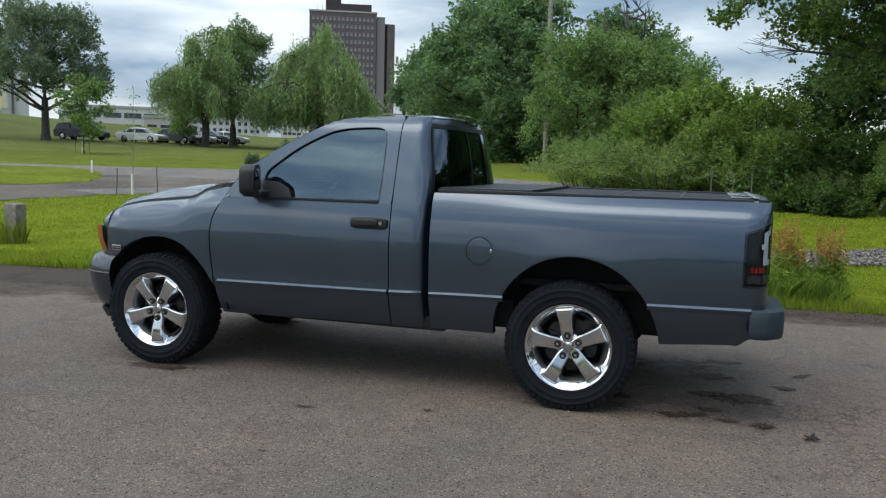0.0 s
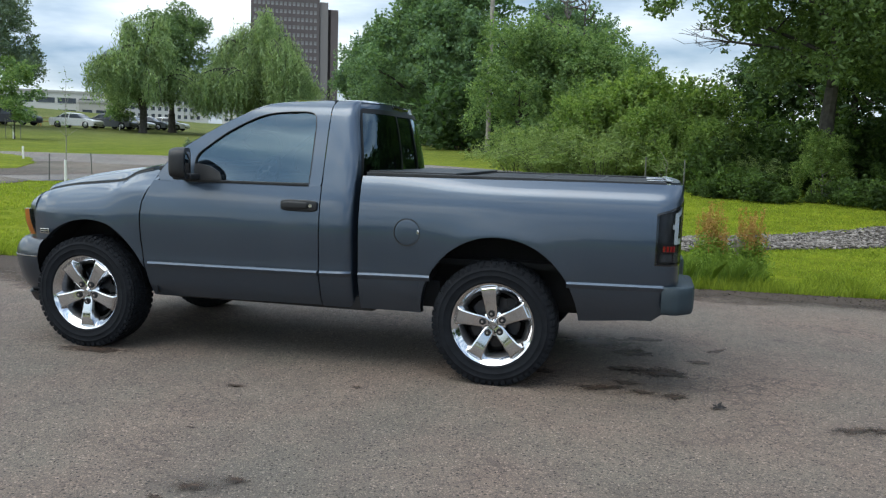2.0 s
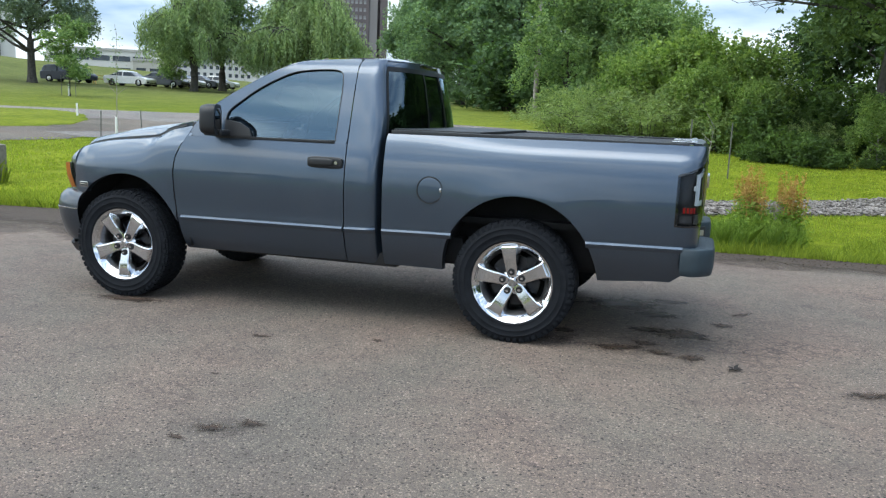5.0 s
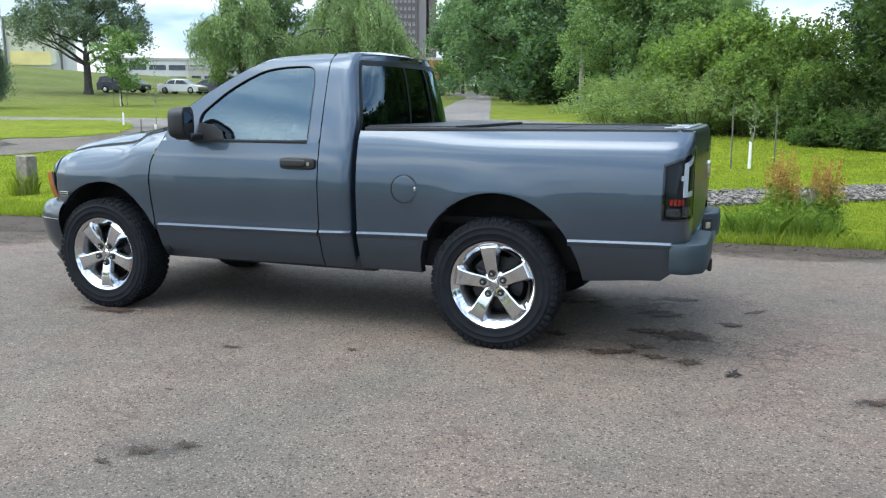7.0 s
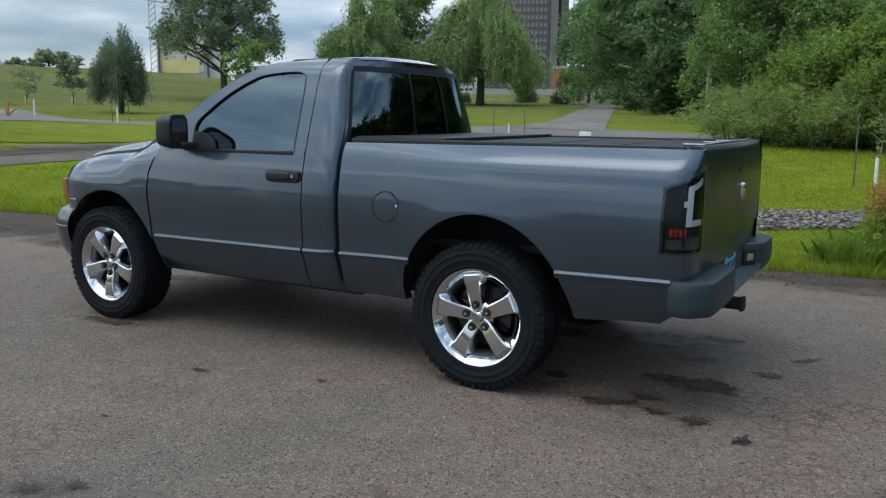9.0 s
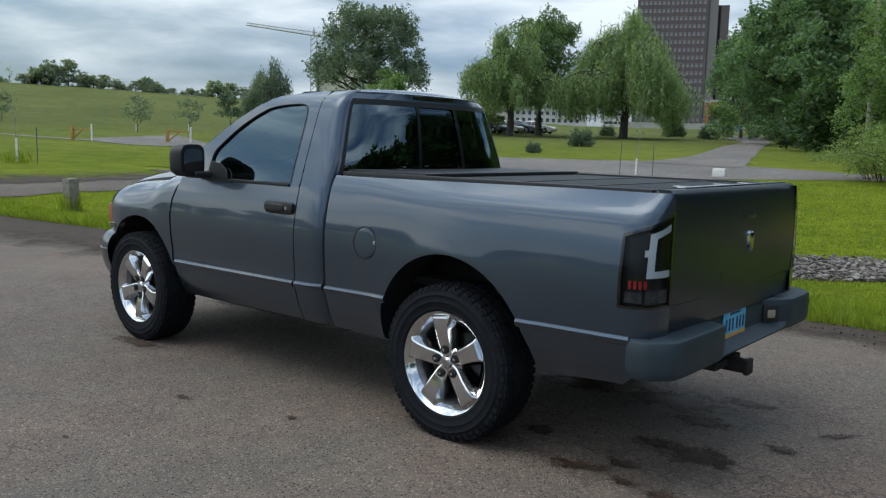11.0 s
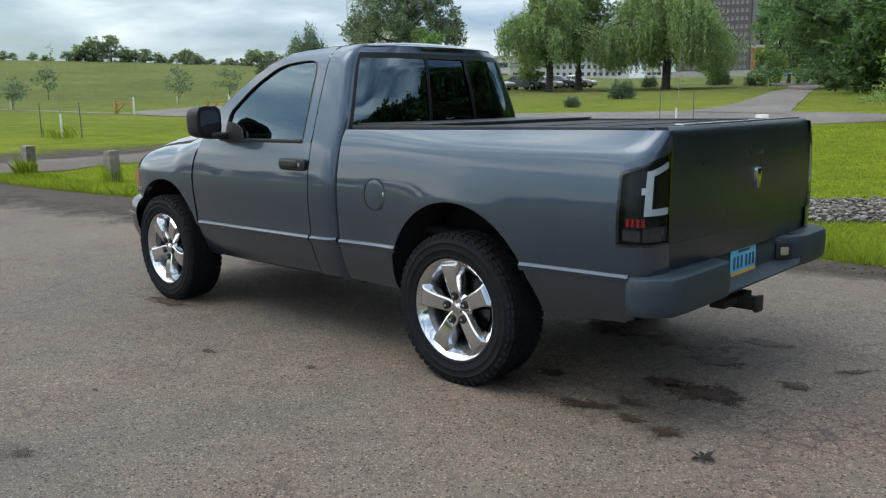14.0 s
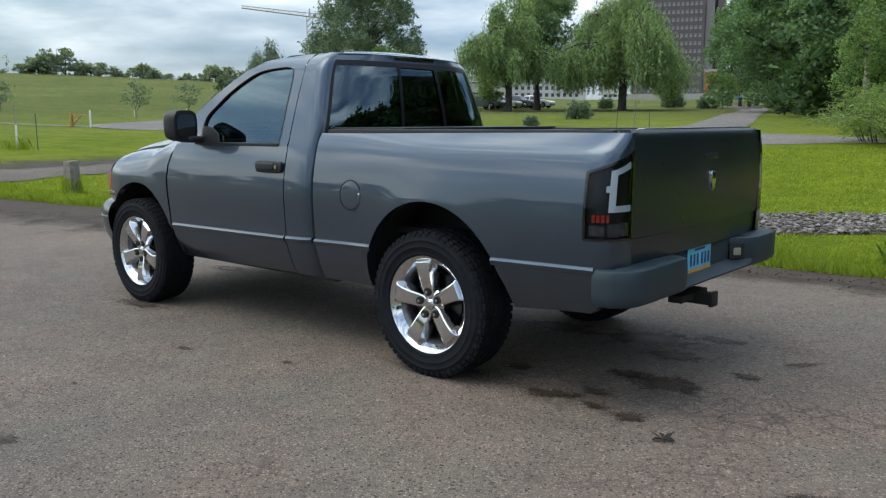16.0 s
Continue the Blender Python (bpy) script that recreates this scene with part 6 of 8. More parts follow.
add_bm(hb, box(1.14, 0.0, 0.452, 0.2, 0.066, 0.066, 0.006))
add_bm(hb, box(1.235, 0.0, 0.452, 0.025, 0.082, 0.082, 0.008))
add_bm(hb, box(1.10, -0.02, 0.462, 0.08, 0.34, 0.04, 0.006))
part("tow_hitch", hb, M["rust"], truck, "rusty black receiver hitch")


# front bumper, lamps, grille
def front_plan(n=33):
    return smooth_line([(-3.40, -0.965, 0), (-3.52, -0.95, 0), (-3.66, -0.87, 0), (-3.76, -0.62, 0), (-3.81, -0.3, 0), (-3.82, 0, 0), (-3.81, 0.3, 0), (-3.76, 0.62, 0), (-3.66, 0.87, 0), (-3.52, 0.95, 0), (-3.40, 0.965, 0)], n)


def front_band(prof, shift=0.0):
    P = front_plan()
    vs = []
    for p in P:
        for z, off in prof:
            d = Vector((p.x + 3.2, p.y, 0)).normalized()
            vs.append(Vector((p.x + shift, p.y, z)) + d * off)
    return vs, grid_faces(len(P), len(prof))


fbmp = part("front_bumper", front_band([(0.375, -0.11), (0.385, -0.075), (0.43, -0.035), (0.50, -0.002), (0.57, 0.02), (0.63, 0.03), (0.668, 0.03), (0.70, 0.026), (0.74, 0.012), (0.772, -0.012), (0.792, -0.045), (0.797, -0.12)], -0.03), M["paint_bumper"], truck)
# silver strip stands for the light line along the bumper's crease
part("trim_line", front_band([(0.655, 0.028), (0.658, 0.034), (0.664, 0.034), (0.667, 0.026)], -0.03), M["silver"], fbmp)
part("air_dam", front_band([(0.30, -0.09), (0.30, -0.07), (0.37, -0.03), (0.375, -0.06)]), M["black"], fbmp)
part("front_panel", front_band([(0.79, -0.07), (0.9, -0.085), (1.0, -0.07), (1.055, -0.09), (1.075, -0.16)], 0.0), M["paint"], truck)
gr = part("grille", box(-3.70, 0, 0.93, 0.05, 0.86, 0.26, 0.02), M["gloss"], truck, "black crosshair grille")
part("grille_bar", box(-3.73, 0, 0.93, 0.03, 0.84, 0.045, 0.01), M["paint"], gr)
part("grille_bar", box(-3.73, 0, 0.93, 0.03, 0.05, 0.25, 0.01), M["paint"], gr)


def plan_patch(i0, i1, z0, z1, s, off, lean=0.0, n=7, nz=6):
    """A curved lens that follows the nose in plan."""
    P = front_plan(65)
    vs = []
    for layer in (0.0, -0.03):
        for k in range(n):
            f = i0 + (i1 - i0) * k / (n - 1)
            a = P[int(f)].lerp(P[int(f) + 1], f - int(f))
            d = Vector((a.x + 3.2, a.y, 0)).normalized()
            for j in range(nz):
                q = j / (nz - 1)
                p = a + d * (off + layer + 0.012 * math.sin(math.pi * q))
                vs.append(Vector((p.x - lean * (q - 0.5), s * -p.y, z0 + (z1 - z0) * q)))
    fs = grid_faces(n, nz)
    o = n * nz
    ring = [i * nz for i in range(n)] + [(n - 1) * nz + j for j in range(1, nz)] + [i * nz + nz - 1 for i in range(n - 2, -1, -1)] + [j for j in range(nz - 2, 0, -1)]
    for k in range(len(ring)):
        a, b = ring[k], ring[(k + 1) % len(ring)]
        fs.append((a, b, o + b, o + a))
    return vs, fs


for s in (-1, 1):
    hl = part("headlight", plan_patch(8.2, 20, 0.81, 0.995, s, -0.035, 0.03), M["silver"], truck, "clear headlight with an amber side lens")
    part("side_marker", plan_patch(6.3, 8.5, 0.81, 1.0, s, -0.034, 0.05), M["amber"], hl, "amber side marker lens")
    bg = part("badge", box(-3.385, s * 0.972, 0.853, 0.075, 0.006, 0.04, 0.002), M["silver"], truck, "small silver engine badge")
    part("badge_bar", box(-3.385, s * 0.976, 0.862, 0.06, 0.004, 0.008), M["black"], bg)
    part("badge_bar", box(-3.385, s * 0.976, 0.846, 0.06, 0.004, 0.01), M["black"], bg)


# wheel housings and underbody
def housing(key):
    cx, cz, R = ARCH[key]

    def fn(s):
        vs = []
        A = np.linspace(-math.pi / 2 + 0.02, math.pi / 2 - 0.02, 25)
        for a in A:
            for y in (0.90, 0.6):
                vs.append(Vector((cx + (R + 0.015) * math.sin(a), s * y, max(0.51 if key == "R" else 0.44, cz + TALL * (R + 0.015) * math.cos(a)))))
        fs = grid_faces(25, 2)
        o = len(vs)
        vs.append(Vector((cx, s * 0.6, cz)))
        for i in range(24):
            fs.append((i * 2 + 1, (i + 1) * 2 + 1, o))
        return vs, fs
    return fn


for key in "FR":
    mirrored("wheel_housing", housing(key), "dark", truck)
ub = bmesh.new()
add_bm(ub, box(-1.7, 0, 0.46, 1.7, 1.7, 0.1, 0.02))
for s in (-1, 1):
    add_bm(ub, box(-1.35, s * 0.42, 0.50, 4.6, 0.09, 0.14))
add_bm(ub, cyl((0, -0.75, 0.41), (0, 0.75, 0.41), 0.05))
add_bm(ub, cyl((-3.06, -0.75, 0.36), (-3.06, 0.75, 0.36), 0.045))
add_bm(ub, box(0, 0, 0.41, 0.26, 0.3, 0.24, 0.08, 3))
add_bm(ub, box(0.72, 0.0, 0.64, 0.5, 1.1, 0.2, 0.04))
add_bm(ub, box(-0.65, 0, 0.55, 0.5, 1.5, 0.2, 0.04))
add_bm(ub, box(-3.0, 0, 0.75, 1.0, 1.0, 0.5, 0.05))
part("chassis", ub, M["dark"], truck, "dark frame rails, axles and tank")
ex = bmesh.new()
add_bm(ex, cyl((-1.2, 0.4, 0.36), (0.35, 0.55, 0.40), 0.035))
add_bm(ex, cyl((0.35, 0.55, 0.40), (0.62, 0.80, 0.46), 0.032))
part("exhaust_pipe", ex, M["rust"], truck)

# cab inside
bn = bmesh.new()
add_bm(bn, box(-1.35, 0, 0.98, 0.5, 1.5, 0.2, 0.06, 3))
b2 = box(0, 0, 0, 0.16, 1.5, 0.6, 0.06, 3)
add_bm(bn, b2, Matrix.Translation((-1.14, 0, 1.25)) @ Matrix.Rotation(0.2, 4, "Y"))
for y in (-0.42, 0.42):
    add_bm(bn, box(-1.08, y, 1.58, 0.1, 0.26, 0.17, 0.04, 3))
part("bench_seat", bn, M["interior"], truck)
part("dashboard", box(-2.22, 0, 1.17, 0.42, 1.55, 0.24, 0.06, 3), M["interior"], truck)
stv = lathe([(0.19 + 0.014 * math.cos(a), 0.014 * math.sin(a)) for a in np.linspace(0, 2 * math.pi, 9)[:-1]], seg=28, close=True)
st = part("steering_wheel", join_geo([stv, lathe([(0.0, 0.015), (0.06, 0.015), (0.07, -0.01), (0.0, -0.02)], seg=16)]), M["black"], truck)
st.matrix_local = Matrix.Translation((-1.88, -0.42, 1.27)) @ Matrix.Rotation(radians(-90), 4, "Z") @ Matrix.Rotation(radians(-25), 4, "X")
part("spoke", box(0, 0, 0, 0.36, 0.02, 0.03, 0.006), M["black"], st)
part("cab_floor", box(-1.75, 0, 0.72, 1.5, 1.7, 0.05), M["dark"], truck)


# wheels
def build_wheel():
    w = new("wheel")
    w.parent = truck
    R, h = 0.415, 0.135     # tyre radius, half width
    prof = [(0.262, -0.105), (0.268, -0.122), (0.282, -0.131), (0.286, -0.135), (0.291, -0.1335), (0.30, -0.136), (0.322, -0.1395), (0.3255, -0.1425), (0.330, -0.140), (0.345, -0.140), (0.358, -0.1395), (0.361, -0.142), (0.365, -0.1375), (0.375, -0.134), (0.395, -0.122), (0.405, -0.108), (0.408, -0.06), (0.409, 0.0),
            (0.408, 0.06), (0.405, 0.108), (0.395, 0.122), (0.345, 0.140), (0.30, 0.136), (0.268, 0.122), (0.262, 0.105)]
    tyre = part("tyre", lathe(prof, seg=72), M["rubber"], w, "all-terrain tyre", angle=60)
    # tread blocks: three staggered rows and shoulder lugs
    tv, tf = [], []

    def block(a, y, da, dy, skew, r0, r1):
        o = len(tv)
        for rr in (r0, r1):
            k = 1.0 if rr == r0 else 0.86
            for sa, sy in ((-1, -1), (1, -1), (1, 1), (-1, 1)):
                ang = a + sa * da * k + sy * skew
                tv.append((rr * math.sin(ang), y + sy * dy * k, rr * math.cos(ang)))
        tf.extend([(o + 4, o + 5, o + 6, o + 7)] + [(o + k, o + (k + 1) % 4, o + 4 + (k + 1) % 4, o + 4 + k) for k in range(4)])
    N = 56
    for k in range(N):
        a = 2 * math.pi * k / N
        block(a, -0.032, 0.050, 0.0235, 0.016, 0.400, R)
        block(a + math.pi / N, 0.032, 0.050, 0.0235, -0.016, 0.400, R)
        block(a + 0.3 * math.pi / N, -0.078, 0.050, 0.020, -0.014, 0.398, R - 0.001)
        block(a + 1.3 * math.pi / N, 0.078, 0.050, 0.020, 0.014, 0.398, R - 0.001)
        for s in (-1, 1):
            wd = 0.043 if k % 2 else 0.047
            block(a + 0.6 * math.pi / N, s * 0.111, wd, 0.013, 0, 0.395, R - 0.005)
            block(a + 0.6 * math.pi / N, s * 0.126, wd * 0.8, 0.007, 0, 0.375, 0.398 if k % 2 else 0.392)
    part("tread", (tv, tf), M["rubber"], tyre, smooth=False, kind="stuff")
    # rim barrel and lip; the outside faces -y
    rim = part("rim", lathe([(0.232, -0.086), (0.244, -0.100), (0.258, -0.115), (0.268, -0.124), (0.274, -0.128), (0.278, -0.124), (0.272, -0.11)], seg=72), M["chrome"], w, "polished chrome rim")
    part("barrel", lathe([(0.262, 0.11), (0.25, 0.10), (0.213, 0.04), (0.205, -0.03), (0.214, -0.064), (0.232, -0.086)], seg=72), M["barrel"], rim, "grey inner barrel")

    def spoke_geo():
        # radius, half width of the flat face, width of the flank, height of the face
        st = [(0.03, 0.022, 0.011, -0.094), (0.06, 0.031, 0.013, -0.098), (0.09, 0.034, 0.017, -0.105), (0.13, 0.035, 0.022, -0.115), (0.18, 0.039, 0.026, -0.123),
              (0.215, 0.043, 0.027, -0.126), (0.24, 0.048, 0.027, -0.124), (0.254, 0.057, 0.028, -0.116), (0.262, 0.070, 0.03, -0.108)]
        vs = []
        for r, fl, side, y in st:
            hw = fl + side
            for x, dy in ((-hw, 0.066), (-hw, 0.048), (-fl - 0.004, 0.004), (-fl + 0.004, 0.0), (fl - 0.004, 0.0), (fl + 0.004, 0.004), (hw, 0.048), (hw, 0.066)):
                vs.append(Vector((x, y + dy, math.sqrt(max(0, r * r - x * x)) if r > 0.2 else r)))
        n = len(st)
        return vs, grid_faces(n, 8) + [tuple(range(7, -1, -1))]
    sg = mesh_from(*spoke_geo(), "spoke", True, 25)
    sg.materials.append(M["chrome"])
    for k in range(5):
        sp_ = part("spoke", sg, None, rim)
        sp_.matrix_local = Matrix.Rotation(2 * math.pi * k / 5, 4, "Y")
    hub = part("hub", lathe([(0.0, -0.104), (0.026, -0.104), (0.031, -0.100), (0.034, -0.094), (0.07, -0.086), (0.085, -0.07), (0.09, -0.03)], seg=40), M["chrome"], w)
    part("cap_badge", lathe([(0.0, -0.108), (0.018, -0.108), (0.022, -0.104)], seg=20), M["silver"], hub)
    for k in range(5):
        a = 2 * math.pi * k / 5
        x, z = 0.069 * math.sin(a), 0.069 * math.cos(a)
        nb = bmesh.new()
        add_bm(nb, cyl((x, -0.07, z), (x, -0.116, z), 0.0115, 0.0095, 6))
        part("lug_nut", nb, M["chrome"], hub)
        part("lug_hole", lathe([(0.0105, -0.1085), (0.0215, -0.110), (0.024, -0.098)], seg=16), M["dark"], hub).location = (x, 0, z)
    dv = lathe([(0.0, -0.02), (0.17, -0.02), (0.17, 0.0), (0.0, 0.0)], seg=40)
    disc = part("brake_disc", dv, M["steel"], w)
    cp = box(0.14, -0.02, 0.09, 0.09, 0.06, 0.13, 0.015)
    part("caliper", cp, M["dark"], disc)
    part("inner_cover", lathe([(0.0, 0.06), (0.25, 0.06)], seg=32), M["dark"], w)
    return w


wheel = build_wheel()
wheel.matrix_local = Matrix.Translation((0, -0.838, 0.41)) @ Matrix.Rotation(radians(-8), 4, "Y")
for x, y, turn, rot in ((-3.06, -0.838, 0, 34), (0, 0.838, 180, 30), (-3.06, 0.838, 180, 50)):
    copy_thing(wheel, pose(x, y, 0.41, 0, rot, turn))
truck.matrix_world = Matrix.Translation((0, -0.94, 0)) @ Matrix.Rotation(radians(-0.6), 4, "Z") @ Matrix.Translation((0, 0.94, 0))


# ---- buildings ----
def building(name, label, az, r, el0, el1, width, depth, mat, cols_, rows_, ww, wh, turn=0.0, group="", margin=0.08, top_gap=0.06, base_gap=0.1, win="win_dark", cat="building", side_cols=0):
    """A block facing the viewer at az, from el0 to el1, with set-in windows row by row."""
    p = polar(az, r)
    z1 = EYE[2] + r * math.tan(radians(el1))
    z0 = min(p.z, EYE[2] + r * math.tan(radians(el0))) - 1.0
    h = z1 - z0
    t = thing(name, label, cat, group)
    t.matrix_world = Matrix.Translation((p.x, p.y, z0)) @ Matrix.Rotation(radians(-az + turn), 4, "Z")
    part("wall", box(0, depth / 2, h / 2, width, depth, h), M[mat], t, smooth=False)
    part("roof", box(0, depth / 2, h + 0.2, width + 0.3, depth + 0.3, 0.5), M["concrete"], t, smooth=False)
    bm = bmesh.new()
    add_bm(bm, box(0, -0.02, 0, ww, 0.1, wh))
    bmesh.ops.inset_region(bm, faces=[f for f in bm.faces if f.normal.y < -0.5], thickness=min(ww, wh) * 0.1, depth=-0.03)
    me = bpy.data.meshes.new("window")
    bm.to_mesh(me)
    bm.free()
    me.materials.append(M[win])
    for i in range(cols_):
        for j in range(rows_):
            x = -width / 2 + width * (margin + (1 - 2 * margin) * (i + 0.5) / cols_)
            z = h * (base_gap + (1 - base_gap - top_gap) * (j + 0.5) / rows_)
            part("window", me, None, t).location = (x, 0, z)
    for j in range(rows_ if side_cols else 0):
        for i in range(side_cols):
            o = part("window", me, None, t)
            o.matrix_local = Matrix.Translation((width / 2, depth * (i + 0.5) / side_cols, h * (base_gap + (1 - base_gap - top_gap) * (j + 0.5) / rows_))) @ Matrix.Rotation(math.pi / 2, 4, "Z")
    return t, h


TR = 270
tw, th = building("apartment_tower", "tall grey-brown brick apartment tower with rows of small windows", -24.35, TR, 1.2, 10.0, 21.5, 16, "brick_grey", 15, 18, 0.82, 1.15, turn=0, margin=0.03, base_gap=0.02, top_gap=0.02, win="win_pale")
part("stair_shaft", box(12.2, 4, th / 2 - 0.9, 2.6, 7, th), M["panel_pale"], tw, smooth=False)
part("recess", box(13.8, 5, th / 2 - 1.8, 1.6, 6, th - 2), M["brick_dark"], tw, smooth=False)
part("side_slab", box(15.6, 5, th / 2 - 2.0, 2.4, 8, th - 2), M["brick_grey"], tw, smooth=False)
part("penthouse", box(2.2, 7, th + 1.6, 14, 7, 3.4), M["brick_dark"], tw, smooth=False)
part("penthouse", box(-3.2, 7, th + 2.6, 5.0, 6, 5.4), M["brick_dark"], tw, smooth=False)
for x in (-8.5, -6.8, 8.6):
    part("mast", cyl((x, 6, th), (x, 6, th + 3.2), 0.07, 0.04, 6), M["stake"], tw)
building("office_building", "white multi-storey building with small square windows", -32.4, 190, 1.2, 3.15, 20, 12, "white_wall", 12, 4, 0.7, 0.8, turn=14)
building("office_building", "long low pale office building with window bands", -39.4, 180, 1.6, 3.02, 20, 10, "white_wall", 5, 2, 3.3, 1.0, turn=-6, margin=0.02)
building("office_building", "low pale office wing", -36.2, 178, 1.6, 2.5, 8, 8, "tan_wall", 3, 1, 1.8, 0.9, margin=0.03)
building("office_building", "distant pale building with window rows", -27.8, 230, 1.2, 2.7, 6, 6, "white_wall", 4, 3, 1.0, 0.7)
cs, ch = building("unfinished_building", "pale building under construction with yellow sheathing", -46.1, 210, 1.8, 5.3, 14.3, 9, "white_wall", 0, 0, 1, 1, turn=0)
part("yellow_sheathing", box(-2.4, -0.25, ch - 8.6, 8.2, 0.3, 3.0), M["yellow_wall"], cs, smooth=False)
part("dark_facade", box(-2.1, -0.1, ch - 5.0, 10.0, 0.3, 9.6), M["mesh_wall"], cs, smooth=False)
for x in (-7.3, 3.9):
    part("post", box(x, -0.4, ch * 0.5, 0.5, 0.5, ch), M["stake"], cs, smooth=False)
building("orange_building", "orange brick building with a dark window strip", -20.3, 150, 1.2, 3.2, 7.5, 8, "orange_wall", 4, 1, 1.0, 1.7, margin=0.04)
for k in range(3):
    o = part("blue_panel_sign", box(0, 0, 0, 1.1, 0.2, 1.0), M["blue_panel"])
    p = polar(-20.6 + 0.55 * k, 140)
    o.matrix_world = Matrix.Translation((p.x, p.y, EYE[2] + 140 * math.tan(radians(1.75)))) @ Matrix.Rotation(radians(20), 4, "Z")
    o.location.z = p.z + 0.5
    tagged(o, "small blue panel standing on the crest of the lawn", "panel", "blue panels")
# guard wall on the crest
gw = thing("guard_wall", "long grey concrete guard wall on the crest", "wall")
for k in range(14):
    p, q = polar(-27.2 + 0.62 * k, 149), polar(-27.2 + 0.62 * (k + 1), 149)
    d = q - p
    o = part("wall_panel", box(d.length / 2, 0, 0.35, d.length * 0.985, 0.25, 1.2), M["concrete"], gw, smooth=False)
    o.matrix_world = Matrix.Translation(p) @ Matrix.Rotation(math.atan2(d.y, d.x), 4, "Z")


# tower crane
def crane():
    t = thing("tower_crane", "pale lattice tower crane above the unfinished building", "crane")
    base = polar(-48.4, 205)
    top = EYE[2] + 205 * math.tan(radians(7.1))
    bm = bmesh.new()
    H = top - base.z
    w = 0.7
    for sx in (-1, 1):
        for sy in (-1, 1):
            add_bm(bm, cyl((sx * w, sy * w, 0), (sx * w, sy * w, H), 0.1, seg=4))
    n = 14
    for k in range(n):
        z0, z1 = H * k / n, H * (k + 1) / n
        for s in (-1, 1):
            add_bm(bm, cyl((-w, s * w, z0), (w, s * w, z1), 0.06, seg=4))
            add_bm(bm, cyl((s * w, -w, z1), (s * w, w, z0), 0.06, seg=4))
    part("mast", bm, M["crane"], t)
    jb = bmesh.new()
    L = 16.0
    for y, z in ((-0.5, 0), (0.5, 0), (0, 0.9)):
        add_bm(jb, cyl((3, y, z - 0.5), (-L, y * 0.6, z * 0.6 + 1.6), 0.1, seg=4))
    for k in range(16):
        f0, f1 = k / 16, (k + 1) / 16
        a, b = 3 - (L + 3) * f0, 3 - (L + 3) * f1
        add_bm(jb, cyl((a, -0.5, -0.5 + 2.1 * f0), ((a + b) / 2, 0, 0.4 + 1.9 * f0), 0.05, seg=4))
        add_bm(jb, cyl(((a + b) / 2, 0, 0.4 + 1.9 * f0), (b, 0.5, -0.5 + 2.1 * f1), 0.05, seg=4))
    o = part("jib", jb, M["crane"], t)
    o.location = (0, 0, H)
    part("apex", cyl((0, 0, H), (0, 0, H + 1.8), 0.3, 0.1, 4), M["crane"], t)
    t.matrix_world = Matrix.Translation(base) @ Matrix.Rotation(radians(48.4), 4, "Z")


crane()

# utility pole
up = bmesh.new()
add_bm(up, cyl((0, 0, -0.3), (0, 0, 13.5), 0.16, 0.12, 10))
add_bm(up, box(0, 0, 13.0, 2.0, 0.1, 0.12))
o = part("utility_pole", up, M["bark_pale"])
o.matrix_world = Matrix.Translation(polar(-11.3, 51.0))
tagged(o, "tall pale wooden utility pole among the trees", "utility pole")
lp = thing("lamp_post", "thin grey twin-head lamp post by the crest", "lamp post")
part("pole", cyl((0, 0, 0), (0, 0, 4.2), 0.06, 0.05, 8), M["stake"], lp)
for s in (-1, 1):
    part("lamp_head", box(s * 0.45, 0, 4.2, 0.5, 0.3, 0.18, 0.04), M["white_tube"], lp)
lp.matrix_world = Matrix.Translation(polar(-24.0, 130))


